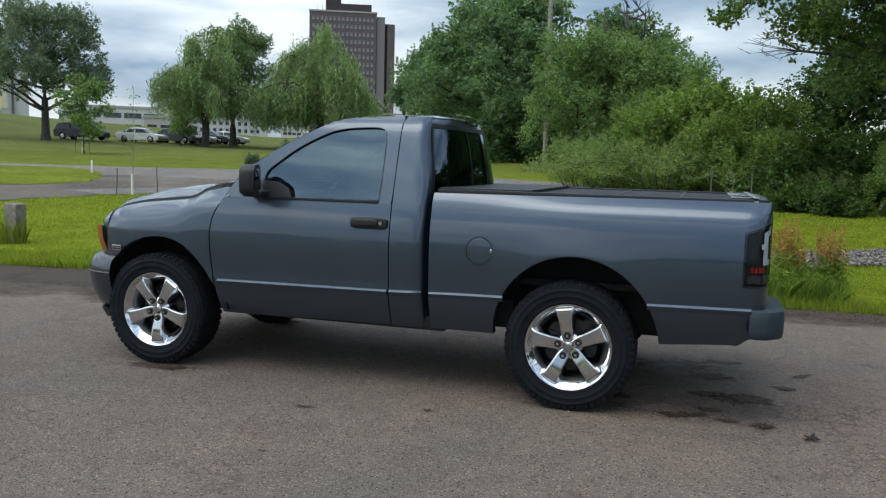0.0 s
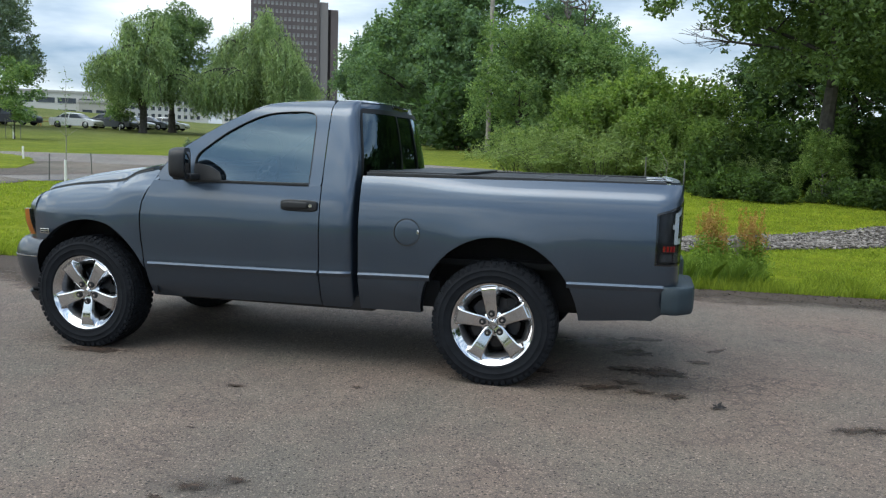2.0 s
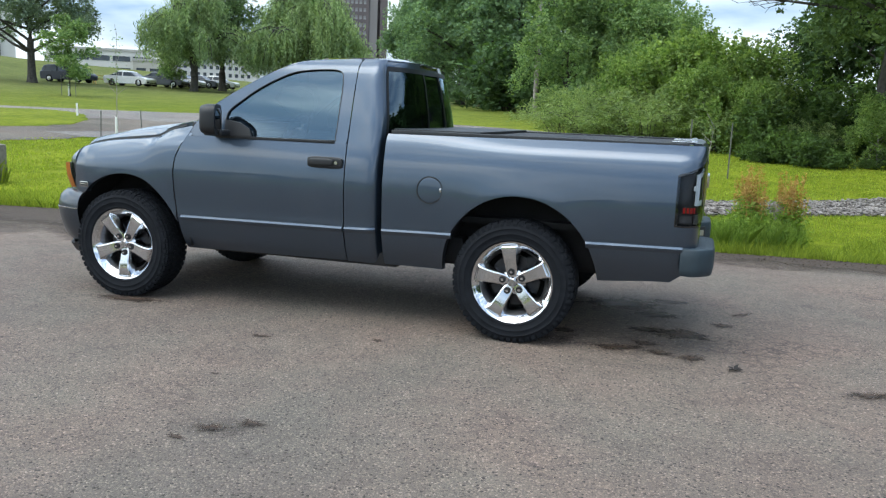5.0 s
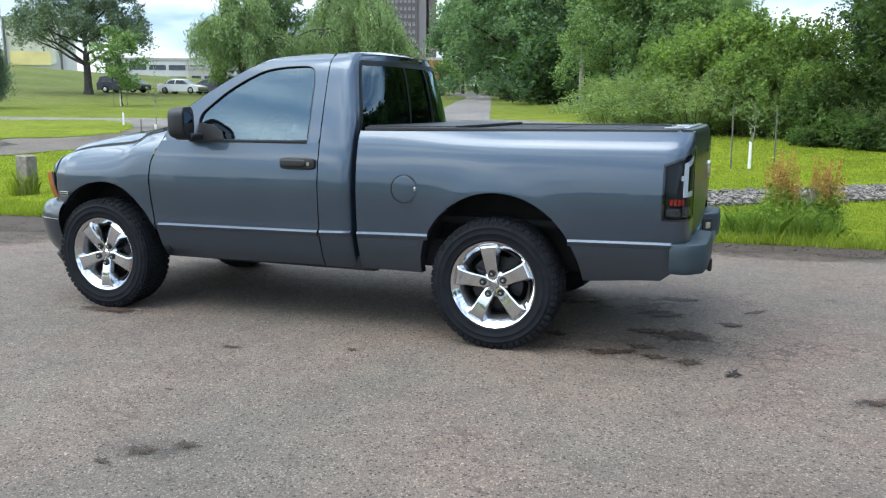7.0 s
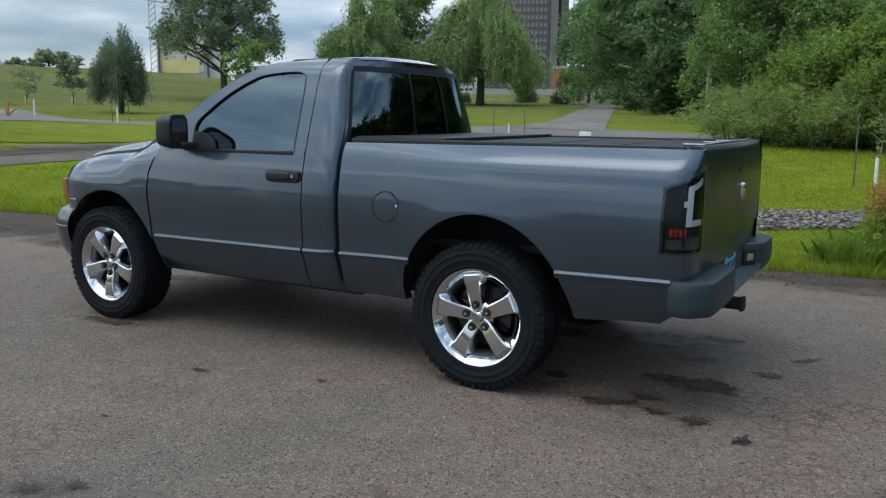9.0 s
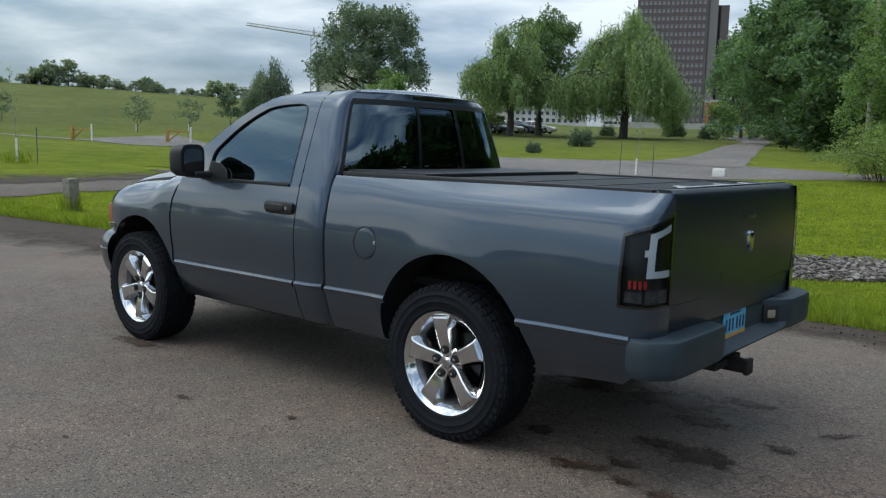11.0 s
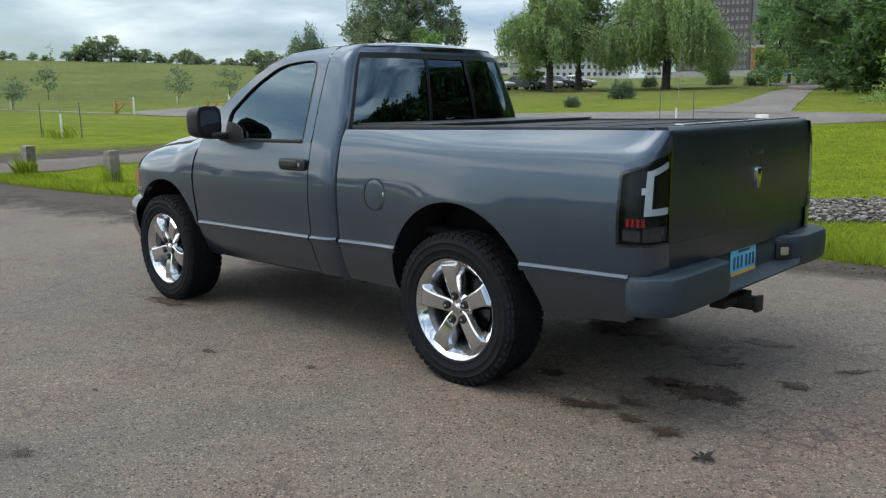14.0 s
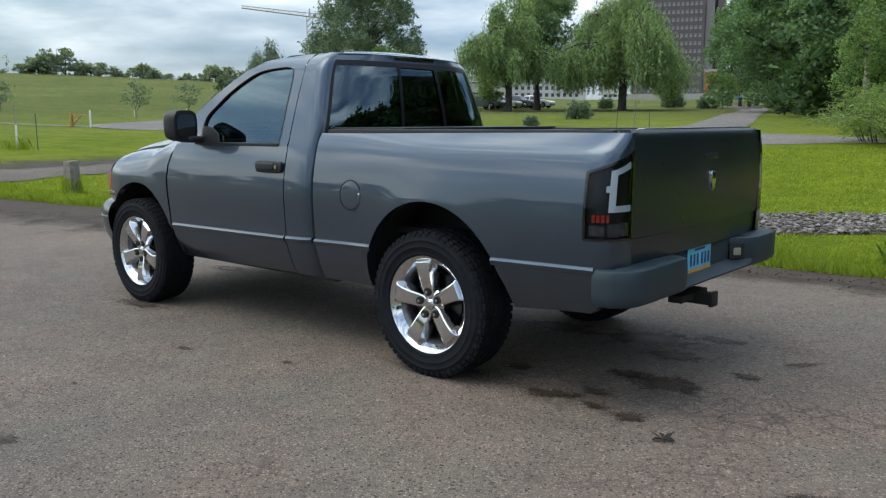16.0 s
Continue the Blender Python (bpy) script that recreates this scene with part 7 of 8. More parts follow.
# ---- parked cars ----
def parked_car(at, yaw, L, h, mat, label, van=False):
    t = thing("parked_car", label, "car", "cars in the distant row")
    hw = 0.88

    def slab(prof, top_in, grow=1.0):
        """The side outline drawn out across the car, leaning in towards the top."""
        n = 44
        line = smooth_line([(x * L, 0, z * h) for x, z in prof], n)
        vs = []
        for yy, k in ((-1, 0.965), (-0.94, 1.0), (-0.5, 1.0), (0.5, 1.0), (0.94, 1.0), (1, 0.965)):
            for p in line:
                w = hw * grow * (1 - top_in * max(0, (p.z / h - 0.6) / 0.4))
                vs.append(Vector((p.x * k - 0.05 * (abs(yy) < 0.6) * (1 if p.x < 0 else -1) * (abs(p.x) > 0.4 * L), yy * w, p.z * (0.985 if abs(yy) == 1 else 1))))
        return vs, grid_faces(6, n) + [tuple(range(n - 1, -1, -1)), tuple(range(5 * n, 6 * n))]
    if van:
        low = [(-0.49, 0.17), (-0.5, 0.42), (-0.46, 0.53), (-0.37, 0.6), (-0.1, 0.62), (0.3, 0.62), (0.48, 0.62), (0.5, 0.45), (0.49, 0.17)]
        cab = [(-0.375, 0.59), (-0.28, 0.78), (-0.19, 0.92), (0.1, 0.965), (0.4, 0.94), (0.45, 0.8), (0.48, 0.6)]
        cap = [(-0.2, 0.915), (-0.1, 0.975), (0.1, 1.0), (0.3, 0.99), (0.41, 0.95), (0.425, 0.91)]
        pillars, lean = [(-0.1, 0.02), (0.14, 0.0), (0.41, -0.02)], 0.16
    else:
        low = [(-0.48, 0.17), (-0.5, 0.42), (-0.46, 0.53), (-0.36, 0.585), (-0.22, 0.63), (0.1, 0.65), (0.33, 0.665), (0.46, 0.655), (0.5, 0.5), (0.48, 0.17)]
        cab = [(-0.25, 0.615), (-0.15, 0.8), (-0.08, 0.91), (0.05, 0.965), (0.17, 0.94), (0.26, 0.83), (0.37, 0.65)]
        cap = [(-0.09, 0.915), (-0.02, 0.975), (0.06, 1.0), (0.14, 0.985), (0.21, 0.92)]
        pillars, lean = [(0.06, 0.0), (0.235, 0.05)], 0.26
    part("body", slab(low, 0.1), M[mat], t)
    part("glasshouse", slab(cab, lean, 0.955), M["win_dark"], t, "dark car windows")
    part("roof", slab(cap, lean, 0.965), M[mat], t)
    for s in (-1, 1):
        for x, back in pillars:
            y0, y1 = s * hw * 0.955, s * hw * 0.97 * (1 - lean * 0.8)
            part("pillar", tube([(x * L, y0, 0.6 * h), ((x + back * 0.5) * L, (y0 + y1) / 2 + s * 0.02, 0.77 * h), ((x - back) * L, y1, 0.93 * h)], [0.05, 0.045, 0.04], 5), M[mat], t)
        for x in (-0.31, 0.3):
            w = part("wheel", lathe([(0.0, -0.1), (0.2, -0.1), (0.31, -0.09), (0.325, 0), (0.31, 0.09), (0.0, 0.1)], seg=18), M["rubber"], t)
            w.location = (x * L, s * (hw - 0.07), 0.325)
            part("rim", lathe([(0.0, -0.11), (0.18, -0.105), (0.2, -0.09)], seg=14), M["silver"], w).scale = (1, -s, 1)
        part("tail_lamp", box(0.49 * L, s * 0.62, 0.55 * h, 0.08, 0.3, 0.16, 0.02), M["red"], t)
        part("headlamp", box(-0.472 * L, s * 0.62, 0.47 * h, 0.08, 0.34, 0.12, 0.03), M["silver"], t)
    part("bumper", box(-0.492 * L, 0, 0.27 * h, 0.08, 1.5, 0.16, 0.03), M["black"], t)
    t.matrix_world = Matrix.Translation(at) @ Matrix.Rotation(yaw, 4, "Z")


parked_car(polar(-41.8, 82), radians(188), 4.6, 1.56, "car_navy", "dark navy minivan parked on the grass verge", True)
parked_car(polar(-38.2, 82), radians(186), 4.4, 1.4, "car_white", "silver-white sedan parked in the row")
parked_car(polar(-36.1, 85), radians(190), 4.5, 1.45, "car_grey", "dark grey sedan parked in the row")
parked_car(polar(-34.9, 86.5), radians(190), 4.3, 1.38, "car_white", "white sedan parked in the row")
parked_car(polar(-33.8, 89), radians(192), 4.3, 1.4, "car_grey", "grey hatchback parked in the row")
parked_car(polar(-32.6, 91), radians(192), 4.3, 1.38, "car_white", "white hatchback at the end of the row")


def picnic_table(at, yaw):
    t = thing("picnic_table", "yellow-brown timber picnic table on the grass", "table")
    for k in range(4):
        part("top_board", box(0, -0.27 + 0.18 * k, 0.74, 1.8, 0.165, 0.045, 0.006), M["yellow_wood"], t)
    for s in (-1, 1):
        part("bench", box(0, s * 0.72, 0.44, 1.8, 0.26, 0.05, 0.006), M["yellow_wood"], t)
        part("cross_rail", box(s * 0.6, 0, 0.4, 0.06, 1.5, 0.1), M["yellow_wood"], t)
        for q in (-1, 1):
            part("leg", tube([(s * 0.6, q * 0.28, 0.72), (s * 0.6, q * 0.55, -0.05)], [0.05, 0.05], 4), M["yellow_wood"], t)
    t.matrix_world = Matrix.Translation(at) @ Matrix.Rotation(yaw, 4, "Z")


picnic_table(polar(-39.9, 83.5), 0.9)


# ---- posts, saplings, gates ----
def timber_post(x, y, h, w, lean, label, wide=1.0):
    bm = box(0, 0, h / 2 - 0.15, w * wide, w, h + 0.3, 0.018, 2)
    g = random.Random(int(x * 10))
    for v in bm.verts:
        if v.co.z > h * 0.8:
            v.co.z += g.uniform(-0.02, 0.015)
        v.co.x += g.uniform(-0.008, 0.008)
    o = part("timber_post", bm, M["timber"])
    o.matrix_world = Matrix.Translation(on_ground(x, y)) @ Matrix.Rotation(radians(lean), 4, "Y") @ Matrix.Rotation(g.uniform(-.3, .3), 4, "Z")
    tagged(o, label, "post", "posts along the road")


timber_post(-10.4, 5.2, 0.66, 0.24, 1.5, "short weathered square timber post in the grass")
timber_post(-13.45, 3.6, 0.64, 0.22, -1, "short weathered timber post beside the road")
timber_post(-15.9, 2.9, 0.64, 0.22, 2, "short weathered timber post with tall grass against it")
timber_post(-19.6, 1.9, 0.62, 0.22, -2, "short weathered timber post at the verge")
timber_post(2.2, 4.74, 0.55, 0.14, 3, "grey timber post hidden in rust-coloured weeds")


def staked_sapling(x, y, h, guard, stakes, label, lean=0.0, gh=0.55):
    t = thing("staked_sapling", label, "sapling", "staked saplings")
    g = random.Random(int(x * 7 + y))
    stem = smooth_line([(0, 0, 0), (lean * 0.3, 0.02, h * 0.4), (lean * 0.7, -0.03, h * 0.75), (lean, 0, h)], 8)
    geos = [tube(stem, [0.016 - 0.0017 * i for i in range(8)], 5)]
    for k in range(6):
        b = stem[3 + k % 5]
        e = b + Vector((g.uniform(-.25, .25), g.uniform(-.25, .25), g.uniform(0.15, 0.35)))
        geos.append(tube([b, e], [0.007, 0.003], 4))
    part("stem", join_geo(geos), M["bark_pale"], t)
    pts = np.array([[stem[i].x + g.gauss(0, 0.12), stem[i].y + g.gauss(0, 0.12), stem[i].z + g.gauss(0, 0.12)] for i in (4, 5, 6, 7) for _ in range(10)])
    part("foliage", leaf_quads(pts, 0.09, 0.5, 0.1, 0.5, 5), M["leaf_mid"], t, kind="stuff")
    if guard:
        gb = bmesh.new()
        add_bm(gb, cyl((0, 0, 0), (0.0, 0, gh), 0.038, 0.034, 10))
        part("guard", gb, M["white_tube"], t, "white plastic trunk guard")
    for dx, dy, sh in stakes:
        part("stake", cyl((dx, dy, -0.1), (dx + g.uniform(-.04, .04), dy, sh), 0.018, 0.016, 6), M["stake"], t)
    t.matrix_world = Matrix.Translation(on_ground(x, y))


staked_sapling(1.55, 14.3, 1.3, True, [(-0.4, 0.0, 1.45), (0.55, 0.9, 1.4)], "thin sapling with a white guard and two stakes", 0.1, 0.62)
staked_sapling(-10.8, 22.9, 2.9, True, [(-0.5, -0.3, 1.15), (0.45, 0.4, 1.15)], "thin leafless sapling between two stakes on the lawn", 0.15, 0.6)
staked_sapling(-25.5, 7.65, 3.0, True, [(-0.7, -0.4, 1.15), (0.6, 0.4, 1.15)], "thin sapling with a white guard between two stakes", -0.3, 0.8)
staked_sapling(-14.9, 14.1, 2.9, True, [(-0.55, 0.0, 0.75), (0.5, 0.5, 0.8)], "thin sapling with a white guard beside the turning area", 0.1, 0.6)
staked_sapling(-34.2, 34.5, 1.2, True, [(-0.5, 0, 1.2), (0.5, 0, 1.2)], "white guard and stakes round the young tree", 0, 0.7)
staked_sapling(-29.2, 20.5, 3.4, True, [(-0.45, 0.1, 1.5), (0.4, 0.3, 1.5)], "tall thin staked sapling before a weeping tree", 0.1, 0.7)
for x, y in ((-46.5, 62.4), (-49.6, 25.7), (-51.6, 31.1), (-48.8, 14.5), (-49.7, 33.4), (-21.8, 20.6)):
    gb = cyl((0, 0, 0), (0, 0, 0.5), 0.04, 0.036, 10)
    o = part("trunk_guard", gb, M["white_tube"])
    o.location = on_ground(x, y)
    tagged(o, "white plastic trunk guard on the lawn", "trunk guard", "trunk guards")


def swing_gate(x, y, yaw, label):
    t = thing("barrier_gate", label, "gate", "yellow gates")
    part("gate_post", box(0, 0, 0.5, 0.22, 0.22, 1.1, 0.02), M["yellow_wood"], t)
    part("rail", box(0.9, 0, 0.85, 1.8, 0.1, 0.12, 0.015), M["yellow_wood"], t)
    b = box(0, 0, 0, 1.2, 0.08, 0.1, 0.01)
    o = part("brace", b, M["yellow_wood"], t)
    o.matrix_local = Matrix.Translation((0.55, 0, 0.48)) @ Matrix.Rotation(radians(-38), 4, "Y")
    part("end_post", cyl((1.9, 0, -0.1), (1.9, 0, 1.25), 0.07, 0.065, 10), M["white_tube"], t)
    t.matrix_world = Matrix.Translation(on_ground(x, y)) @ Matrix.Rotation(radians(yaw), 4, "Z") @ Matrix.Scale(0.66, 4)


swing_gate(-39.6, 16.4, 20, "yellow timber barrier gate with a diagonal brace beside the lane")
swing_gate(-37.0, 20.3, 40, "yellow timber barrier gate across the lane")
ub_ = box(0, 0, 0.13, 0.44, 0.3, 0.3, 0.03, 2)
o = part("utility_box", ub_, M["white_tube"])
o.matrix_world = Matrix.Translation(on_ground(-8.5, 24.8)) @ Matrix.Rotation(0.3, 4, "Z")
tagged(o, "small white utility box on the pavement edge", "utility box")


# rust-coloured weeds at the road edge
def weeds(x, y, n, h, rad, seed, label, plume=True):
    n_low = 90 if h > 0.6 else 110
    g = np.random.default_rng(seed)
    t = thing("weed_clump", label, "weeds", "weeds at the road edge")
    geos, tips, low = [], [], []
    for k in range(n):
        a, r = g.uniform(0, 6.28), rad * math.sqrt(g.random())
        b = np.array([r * math.cos(a), r * math.sin(a), 0])
        hh = h * g.uniform(0.6, 1.1)
        e = b * 1.25 + np.array([g.normal(0, 0.05), g.normal(0, 0.05), hh])
        geos.append(tube([tuple(b), tuple((b + e) / 2 + [0.01, 0, 0]), tuple(e)], [0.006, 0.005, 0.002], 4))
        m = 52
        f = g.uniform(0.58, 1.02, m)
        tips.append(b + (e - b) * f[:, None] + g.normal(0, 0.02, (m, 3)) * (1.25 - f)[:, None] * 2.2)
        f = g.uniform(0.02, 0.62, n_low)
        low.append(b + (e - b) * f[:, None] + g.normal(0, 0.09, (n_low, 3)) * (1.2 - f)[:, None])
    part("stalk", join_geo(geos), M["leaf_red" if plume else "leaf_weed"], t, kind="stuff")
    if plume:
        part("plume", leaf_quads(np.concatenate(tips), 0.034, 1.0, -0.6, 0.5, seed), M["leaf_red"], t, "rust-coloured seed plumes", kind="stuff")
    part("foliage", leaf_quads(np.concatenate(low), 0.085, 0.6, -0.2, 0.22, seed + 1), M["leaf_weed"], t, kind="stuff")
    t.matrix_world = Matrix.Translation(on_ground(x, y))


weeds(1.9, 4.72, 32, 0.92, 0.13, 91, "tall weeds with rust-coloured seed plumes at the road edge")
weeds(2.29, 4.72, 30, 0.86, 0.13, 92, "tall weeds with dry rust-coloured plumes beside a post")
weeds(1.88, 4.62, 40, 0.46, 0.22, 93, "low leafy green weeds round a timber post", False)
weeds(2.2, 4.62, 24, 0.4, 0.16, 94, "leafy green weeds at the foot of rust-coloured plumes", False)
weeds(1.55, 4.55, 18, 0.26, 0.22, 95, "low leafy weeds at the road edge", False)


# ---- things lying on the asphalt ----
def stain(pts, seed, label, name="oil_stain", mat="stain", lift=0.0045):
    """A ragged flat patch round a middle with two radii and a turn."""
    x, y, rx, ry, rot = pts
    vs = [Vector((0, 0, 0))]
    n = 40
    for k in range(n):
        a = 2 * math.pi * k / n
        q = 1 + 0.42 * noise.noise((math.cos(a) * 1.6 + seed, math.sin(a) * 1.6, 0)) + 0.35 * noise.noise((math.cos(a) * 5 + seed, math.sin(a) * 5, 3))
        vs.append(Vector((rx * q * math.cos(a), ry * q * math.sin(a), 0)))
    fs = [(0, 1 + k, 1 + (k + 1) % n) for k in range(n)]
    o = part(name, ([v * 2.0 for v in vs], fs), M[mat])
    uvl = o.data.uv_layers.new(name="UVMap")
    for lp_ in o.data.loops:
        uvl.data[lp_.index].uv = (0, 0) if lp_.vertex_index == 0 else (math.cos(lp_.vertex_index), math.sin(lp_.vertex_index))
    o.matrix_world = Matrix.Translation((x, y, lift + 0.0004 * (seed % 7))) @ Matrix.Rotation(rot, 4, "Z")
    return tagged(o, label, "stain", "stains on the asphalt", kind="structure")


for k, (x, y, rx, ry, rot) in enumerate([(1.12, -0.25, 0.17, 0.055, 0.15), (0.85, -0.22, 0.10, 0.03, 0.5), (0.70, -0.78, 0.13, 0.03, 0.35), (1.18, -0.84, 0.055, 0.03, 0.6),
                                        (1.40, 0.14, 0.06, 0.03, 0.2), (1.57, 0.57, 0.08, 0.015, 0.9), (0.30, -0.49, 0.06, 0.025, 0.2), (0.92, 0.28, 0.12, 0.05, 0.4),
                                        (0.87, -0.61, 0.06, 0.022, 0.2), (0.98, -0.80, 0.05, 0.02, 0.2), (-0.02, 0.45, 0.2, 0.06, 0.1), (0.6, 0.55, 0.22, 0.09, 0.3), (1.0, 0.8, 0.12, 0.03, 0.2),
                                        (-1.0, -2.97, 0.07, 0.035, 0.4), (-1.09, -3.12, 0.04, 0.02, 0.1), (-0.85, -2.85, 0.05, 0.03, 0.1), (-1.41, -2.28, 0.03, 0.012, 0.1), (-0.81, -1.29, 0.03, 0.012, 0),
                                        (2.15, -1.2, 0.09, 0.022, 0.5), (2.3, -1.15, 0.06, 0.02, 0.2), (-3.6, -2.4, 0.08, 0.05, 0.3), (-1.55, -1.5, 0.05, 0.012, 0.2), (-2.95, -1.0, 0.22, 0.03, 0.05), (-3.75, 0.4, 0.16, 0.05, 0.1)]):
    stain((x, y, rx * (0.8 if y < -2 else 1), ry * (0.95 if y < -2 else 1.8), rot), k * 3.1, "dark reddish-brown oily patch soaked into the asphalt")
# broad, faintly darker patches laid on the asphalt
for k, (x, y, rx, ry, rot) in enumerate([(1.0, -0.6, 0.45, 0.22, 0.3), (-1.0, -2.95, 0.2, 0.1, 0.3), (2.2, -1.2, 0.2, 0.08, 0.4), (0.2, -0.75, 0.3, 0.12, 0.1)]):
    stain((x, y, rx, ry, rot), k * 2.3 + 1, "faint dark patch on the asphalt", "damp_patch", "faint_dark", 0.0025)
lv, lf = [], []
for k in range(6):
    a = k * 1.05
    o_ = len(lv)
    c, s_ = math.cos(a), math.sin(a)
    for u, v, z in ((0, 0, 0.006), (0.03, 0.013, 0.02), (0.062, 0, 0.008 + 0.02 * (k % 2)), (0.03, -0.013, 0.014)):
        lv.append((u * c - v * s_, u * s_ + v * c, z))
    lf.append((o_, o_ + 1, o_ + 2, o_ + 3))
o = part("dry_leaf", (lv, lf), M["rust"])
o.location = (1.425, -1.0, 0.002)
tagged(o, "curled dark dead leaf lying on the asphalt", "leaf")

# ---- grass ----
def grass_field(name, pts, hts, label, seed, wid=0.007, spread=0.35, mat="grass"):
    g = np.random.default_rng(seed)
    n = len(pts)
    a = g.uniform(0, 6.283, n)
    side = np.stack([np.cos(a), np.sin(a), np.zeros(n)], 1) * (wid * g.uniform(0.6, 1.4, n))[:, None]
    b = g.uniform(0, 6.283, n)
    lean = np.stack([np.cos(b), np.sin(b), np.zeros(n)], 1) * (hts * spread * g.uniform(0.2, 1.3, n))[:, None]
    up = np.stack([np.zeros(n), np.zeros(n), hts], 1)
    v = np.stack([pts - side, pts + side, pts + side * 0.6 + lean * 0.35 + up * 0.62, pts + lean + up, pts - side * 0.6 + lean * 0.35 + up * 0.62], 1).reshape(-1, 3)
    me = bpy.data.meshes.new("blades")
    me.vertices.add(5 * n)
    me.vertices.foreach_set("co", v.astype(np.float32).ravel())
    me.loops.add(5 * n)
    me.loops.foreach_set("vertex_index", np.arange(5 * n, dtype=np.int32))
    me.polygons.add(n)
    me.polygons.foreach_set("loop_start", np.arange(0, 5 * n, 5, dtype=np.int32))
    me.update(calc_edges=True)
    me.materials.append(M[mat])
    o = new(name, me)
    return tagged(o, label, "grass", kind="stuff")


EX, EY = [p[0] for p in ROAD_EDGE], [p[1] for p in ROAD_EDGE]


def edge_y(x):
    return np.interp(x, EX, EY)


def rock_near(x):
    return np.interp(x, [-6, -3, -0.5, 1.0, 3.6, 5.1, 9], [3.2, 4.6, 6.15, 7.4, 9.1, 10.1, 13.2])


def rock_far(x):
    return np.interp(x, [-6, -3, -1.3, -0.4, 1.0, 4.0, 6.0, 9], [4.6, 6.6, 8.2, 9.0, 9.6, 11.8, 13.6, 16.5])


def keep_off_rocks(x, y):
    inside = (y > rock_near(x) + 0.02) & (y < rock_far(x) - 0.02) & (x > -3.2) & (x < 9)
    return ~inside


def keep_off_track(x, y):
    track = (x > -18.9) & (x < -16.1) & (y < 14.5)
    lot = (y > np.interp(x, [-18, -15.6, -12.9, -8.5, -5, -2.5], [12.0, 13.3, 19.0, 23.0, 26.0, 27.0])) & (x > -30) & (x < -2.5)
    return ~(track | lot)


def scatter(n, x0, x1, y0, y1, along_edge, hmin, hmax, seed):
    g = np.random.default_rng(seed)
    x = g.uniform(x0, x1, n)
    y = (edge_y(x) if along_edge else 0) + y0 + (y1 - y0) * g.random(n) ** (1.3 if along_edge else 1)
    tuft = np.array([noise.noise((a * 1.6, b * 1.6, 1.0)) for a, b in zip(x, y)])
    ok = keep_off_rocks(x, y) & keep_off_track(x, y) & (tuft > -0.35 if along_edge else tuft > -2)
    x, y, tuft = x[ok], y[ok], tuft[ok]
    z = np.array([ground_z(a, b) for a, b in zip(x, y)]) - 0.02
    h = g.uniform(hmin, hmax, len(x)) * (1 + 0.6 * tuft)
    return np.stack([x, y, z], 1), h


P_, H_ = scatter(60000, -19, 7, 0.2, 1.3, True, 0.05, 0.16, 21)
grass_field("tall_grass", P_, H_, "uncut bright green grass along the road edge", 22, 0.006, 0.6)
P_, H_ = scatter(60000, -17, 8, 1.1, 5.5, True, 0.025, 0.05, 23)
grass_field("lawn_grass", P_, H_, "mown bright green grass beyond the road edge", 24, 0.007, 0.6)
P_, H_ = scatter(60000, -18, 10, 5.0, 21.0, True, 0.03, 0.06, 25)
grass_field("lawn_grass", P_, H_, "mown bright green grass further up the lawn", 26, 0.014, 0.6)
g3 = np.random.default_rng(31)
tp, thh = [], []
for x, y, n, r in ((-15.75, 2.75, 500, 0.22), (-13.45, 3.55, 220, 0.25), (-10.4, 5.1, 260, 0.25), (-25.5, 7.6, 260, 0.5)):
    a, rr = g3.uniform(0, 6.28, n), r * np.sqrt(g3.random(n))
    tp.append(np.stack([x + rr * np.cos(a), y + rr * np.sin(a), np.full(n, ground_z(x, y) - 0.02)], 1))
    thh.append(g3.uniform(0.2, 0.5, n))
grass_field("tall_grass", np.concatenate(tp), np.concatenate(thh), "tall grass tufts round the posts", 32, 0.006, 0.5)
a_, rr = g3.uniform(0, 6.28, 1800), np.sqrt(g3.random(1800))
tp = np.stack([1.85 + 0.62 * rr * np.cos(a_), 4.45 + 0.38 * rr * np.sin(a_), np.full(1800, -0.02)], 1)
grass_field("weed_grass", tp, g3.uniform(0.12, 0.42, 1800), "dark green weedy grass round the rust-coloured plumes", 33, 0.007, 0.8, "leaf_weed")


# ---- stone bed, last: many small pieces ----
def rock_mesh(seed):
    g = random.Random(seed)
    bm = bmesh.new()
    bmesh.ops.create_icosphere(bm, subdivisions=1, radius=0.5)
    for v in bm.verts:
        v.co *= g.uniform(0.78, 1.15)
        v.co.z *= 0.5
        v.co.x *= 1.2
    me = bpy.data.meshes.new("rock")
    bm.to_mesh(me)
    bm.free()
    me.materials.append(M["rock"])
    return me


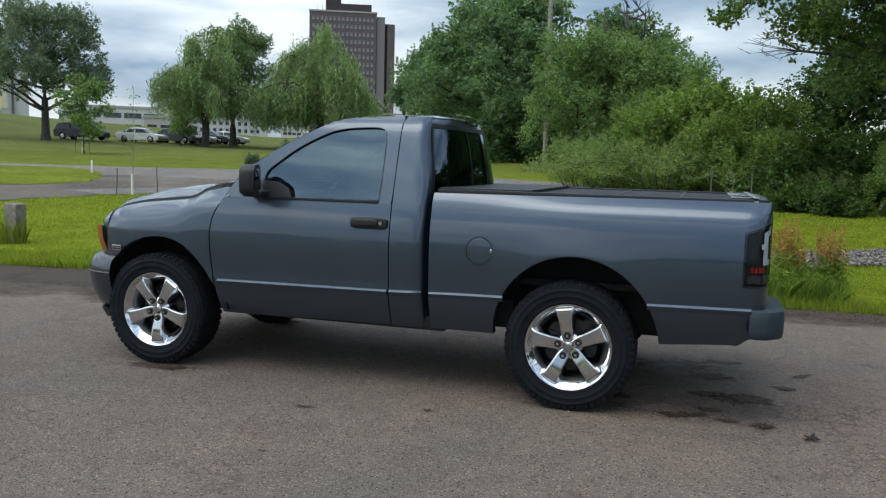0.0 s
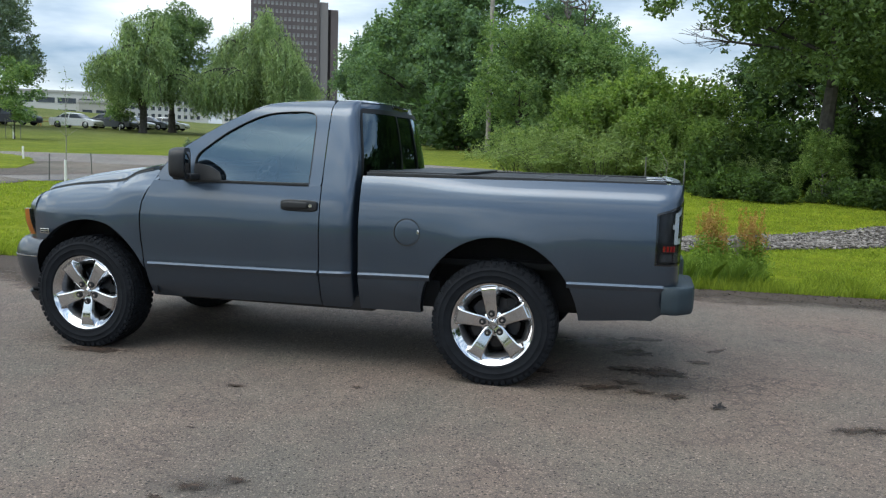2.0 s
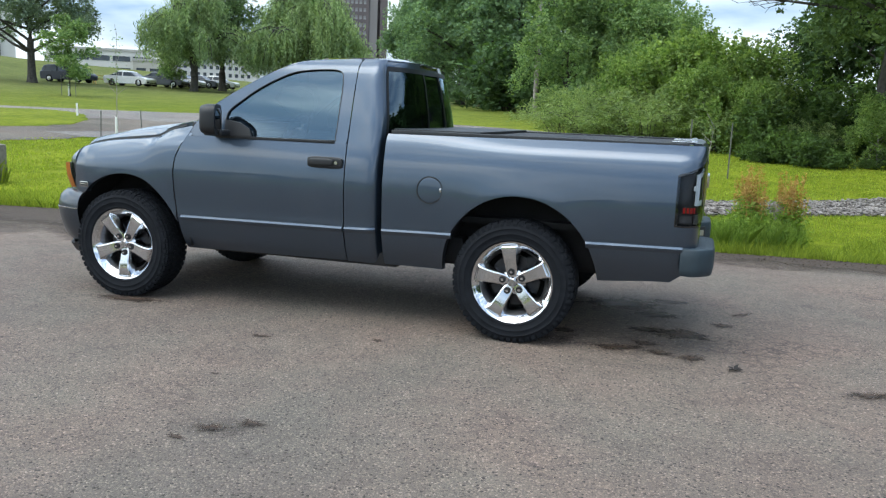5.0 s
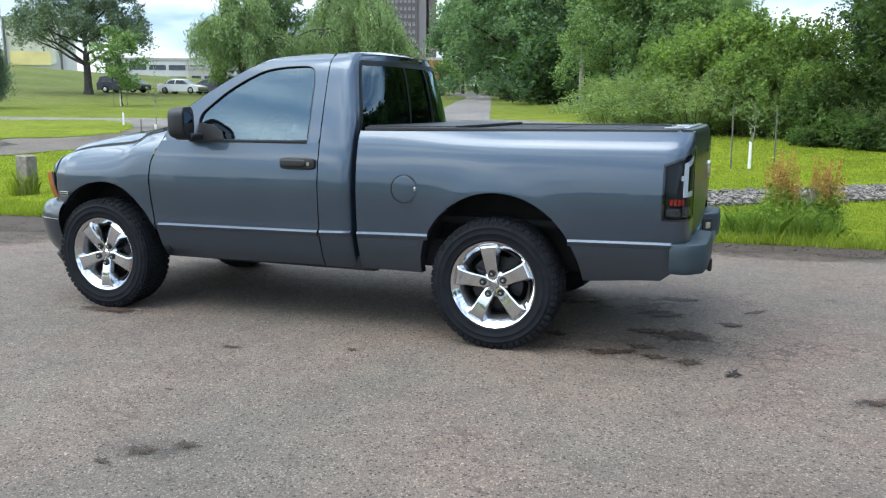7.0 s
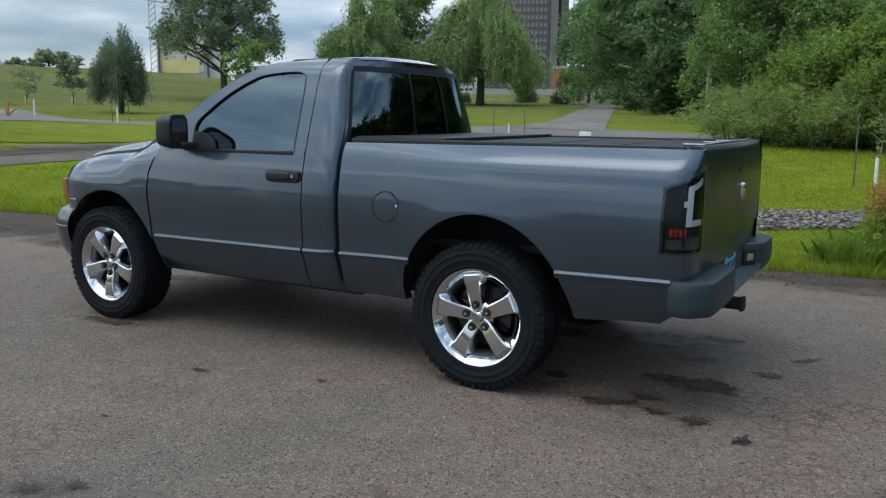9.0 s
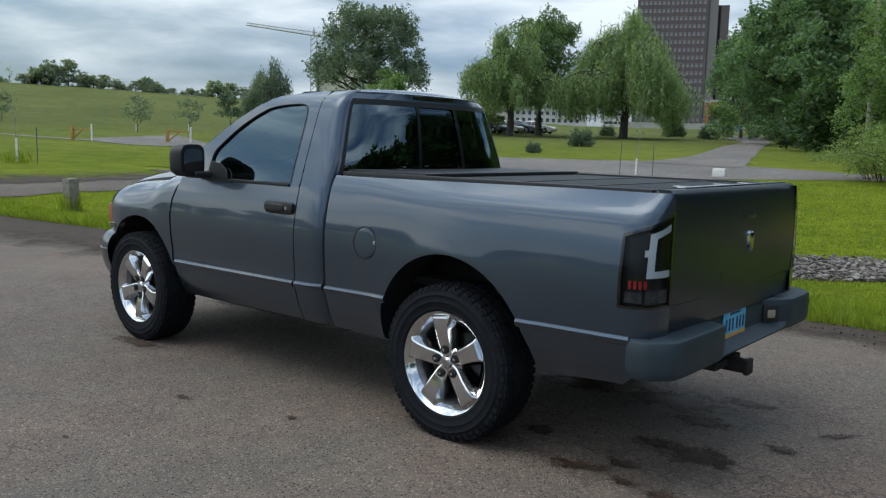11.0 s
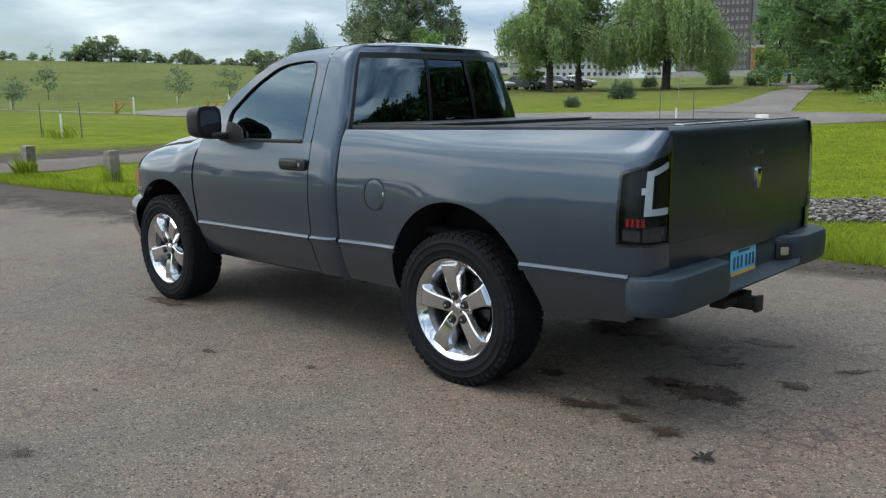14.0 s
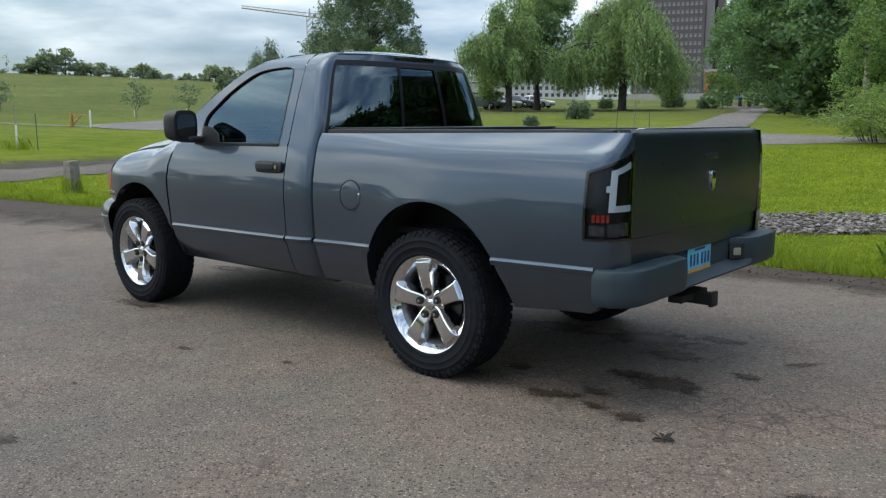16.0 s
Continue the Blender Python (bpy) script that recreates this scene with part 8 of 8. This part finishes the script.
bed_v = []
xs_ = np.linspace(-3.4, 9, 60)
for x in xs_:
    for f in (0.0, 0.33, 0.66, 1.0):
        y = rock_near(x) + (rock_far(x) - rock_near(x)) * f
        bed_v.append((x, y, ground_z(x, y) - 0.01 + 0.0 * f))
bed = part("riprap_bed", (bed_v, grid_faces(60, 4)), M["soil"], angle=180)
tagged(bed, "drainage strip of pale broken stones in the lawn", "stone bed", kind="structure")
rocks = [rock_mesh(k) for k in range(10)]
gr_ = random.Random(77)
count, singles = 0, 0
jv, jf = [], []
while count < 9500:
    x = gr_.uniform(-3.3, 8.8)
    y = gr_.uniform(float(rock_near(x)) - 0.05, float(rock_far(x)) + 0.05)
    s = gr_.uniform(0.034, 0.08)
    m = Matrix.Translation((x, y, ground_z(x, y) + s * 0.12 + gr_.uniform(0, 0.04))) @ Euler((gr_.uniform(-.4, .4), gr_.uniform(-.4, .4), gr_.uniform(0, 6.28))).to_matrix().to_4x4() @ Matrix.Scale(s, 4)
    me = rocks[count % 10]
    if singles < 300 and 0.5 < x < 4.2 and y < rock_near(x) + 0.5:
        singles += 1
        o = part("rock", me, None, bed)
        o.matrix_world = m
    else:
        k0 = len(jv)
        jv += [m @ v.co for v in me.vertices]
        jf += [tuple(k0 + i for i in p.vertices) for p in me.polygons]
    count += 1
part("loose_stones", (jv, jf), M["rock"], bed, smooth=False, kind="stuff")
# crumbled edge of the asphalt
cv, cf = [], []
for k in range(1500):
    x = gr_.uniform(-6.0, 7.5)
    y = float(edge_y(x)) + gr_.gauss(-0.02, 0.16)
    s = gr_.uniform(0.008, 0.03)
    m = Matrix.Translation((x, y, max(0.006, ground_z(x, y)) + s * 0.1)) @ Euler((gr_.uniform(-.5, .5), gr_.uniform(-.5, .5), gr_.uniform(0, 6.28))).to_matrix().to_4x4() @ Matrix.Scale(s, 4)
    me = rocks[k % 10]
    k0 = len(cv)
    cv += [m @ v.co for v in me.vertices]
    cf += [tuple(k0 + i for i in p.vertices) for p in me.polygons]
tagged(part("loose_gravel", (cv, cf), M["soil"], smooth=False), "crumbs of asphalt and soil along the road edge", "gravel", kind="stuff")
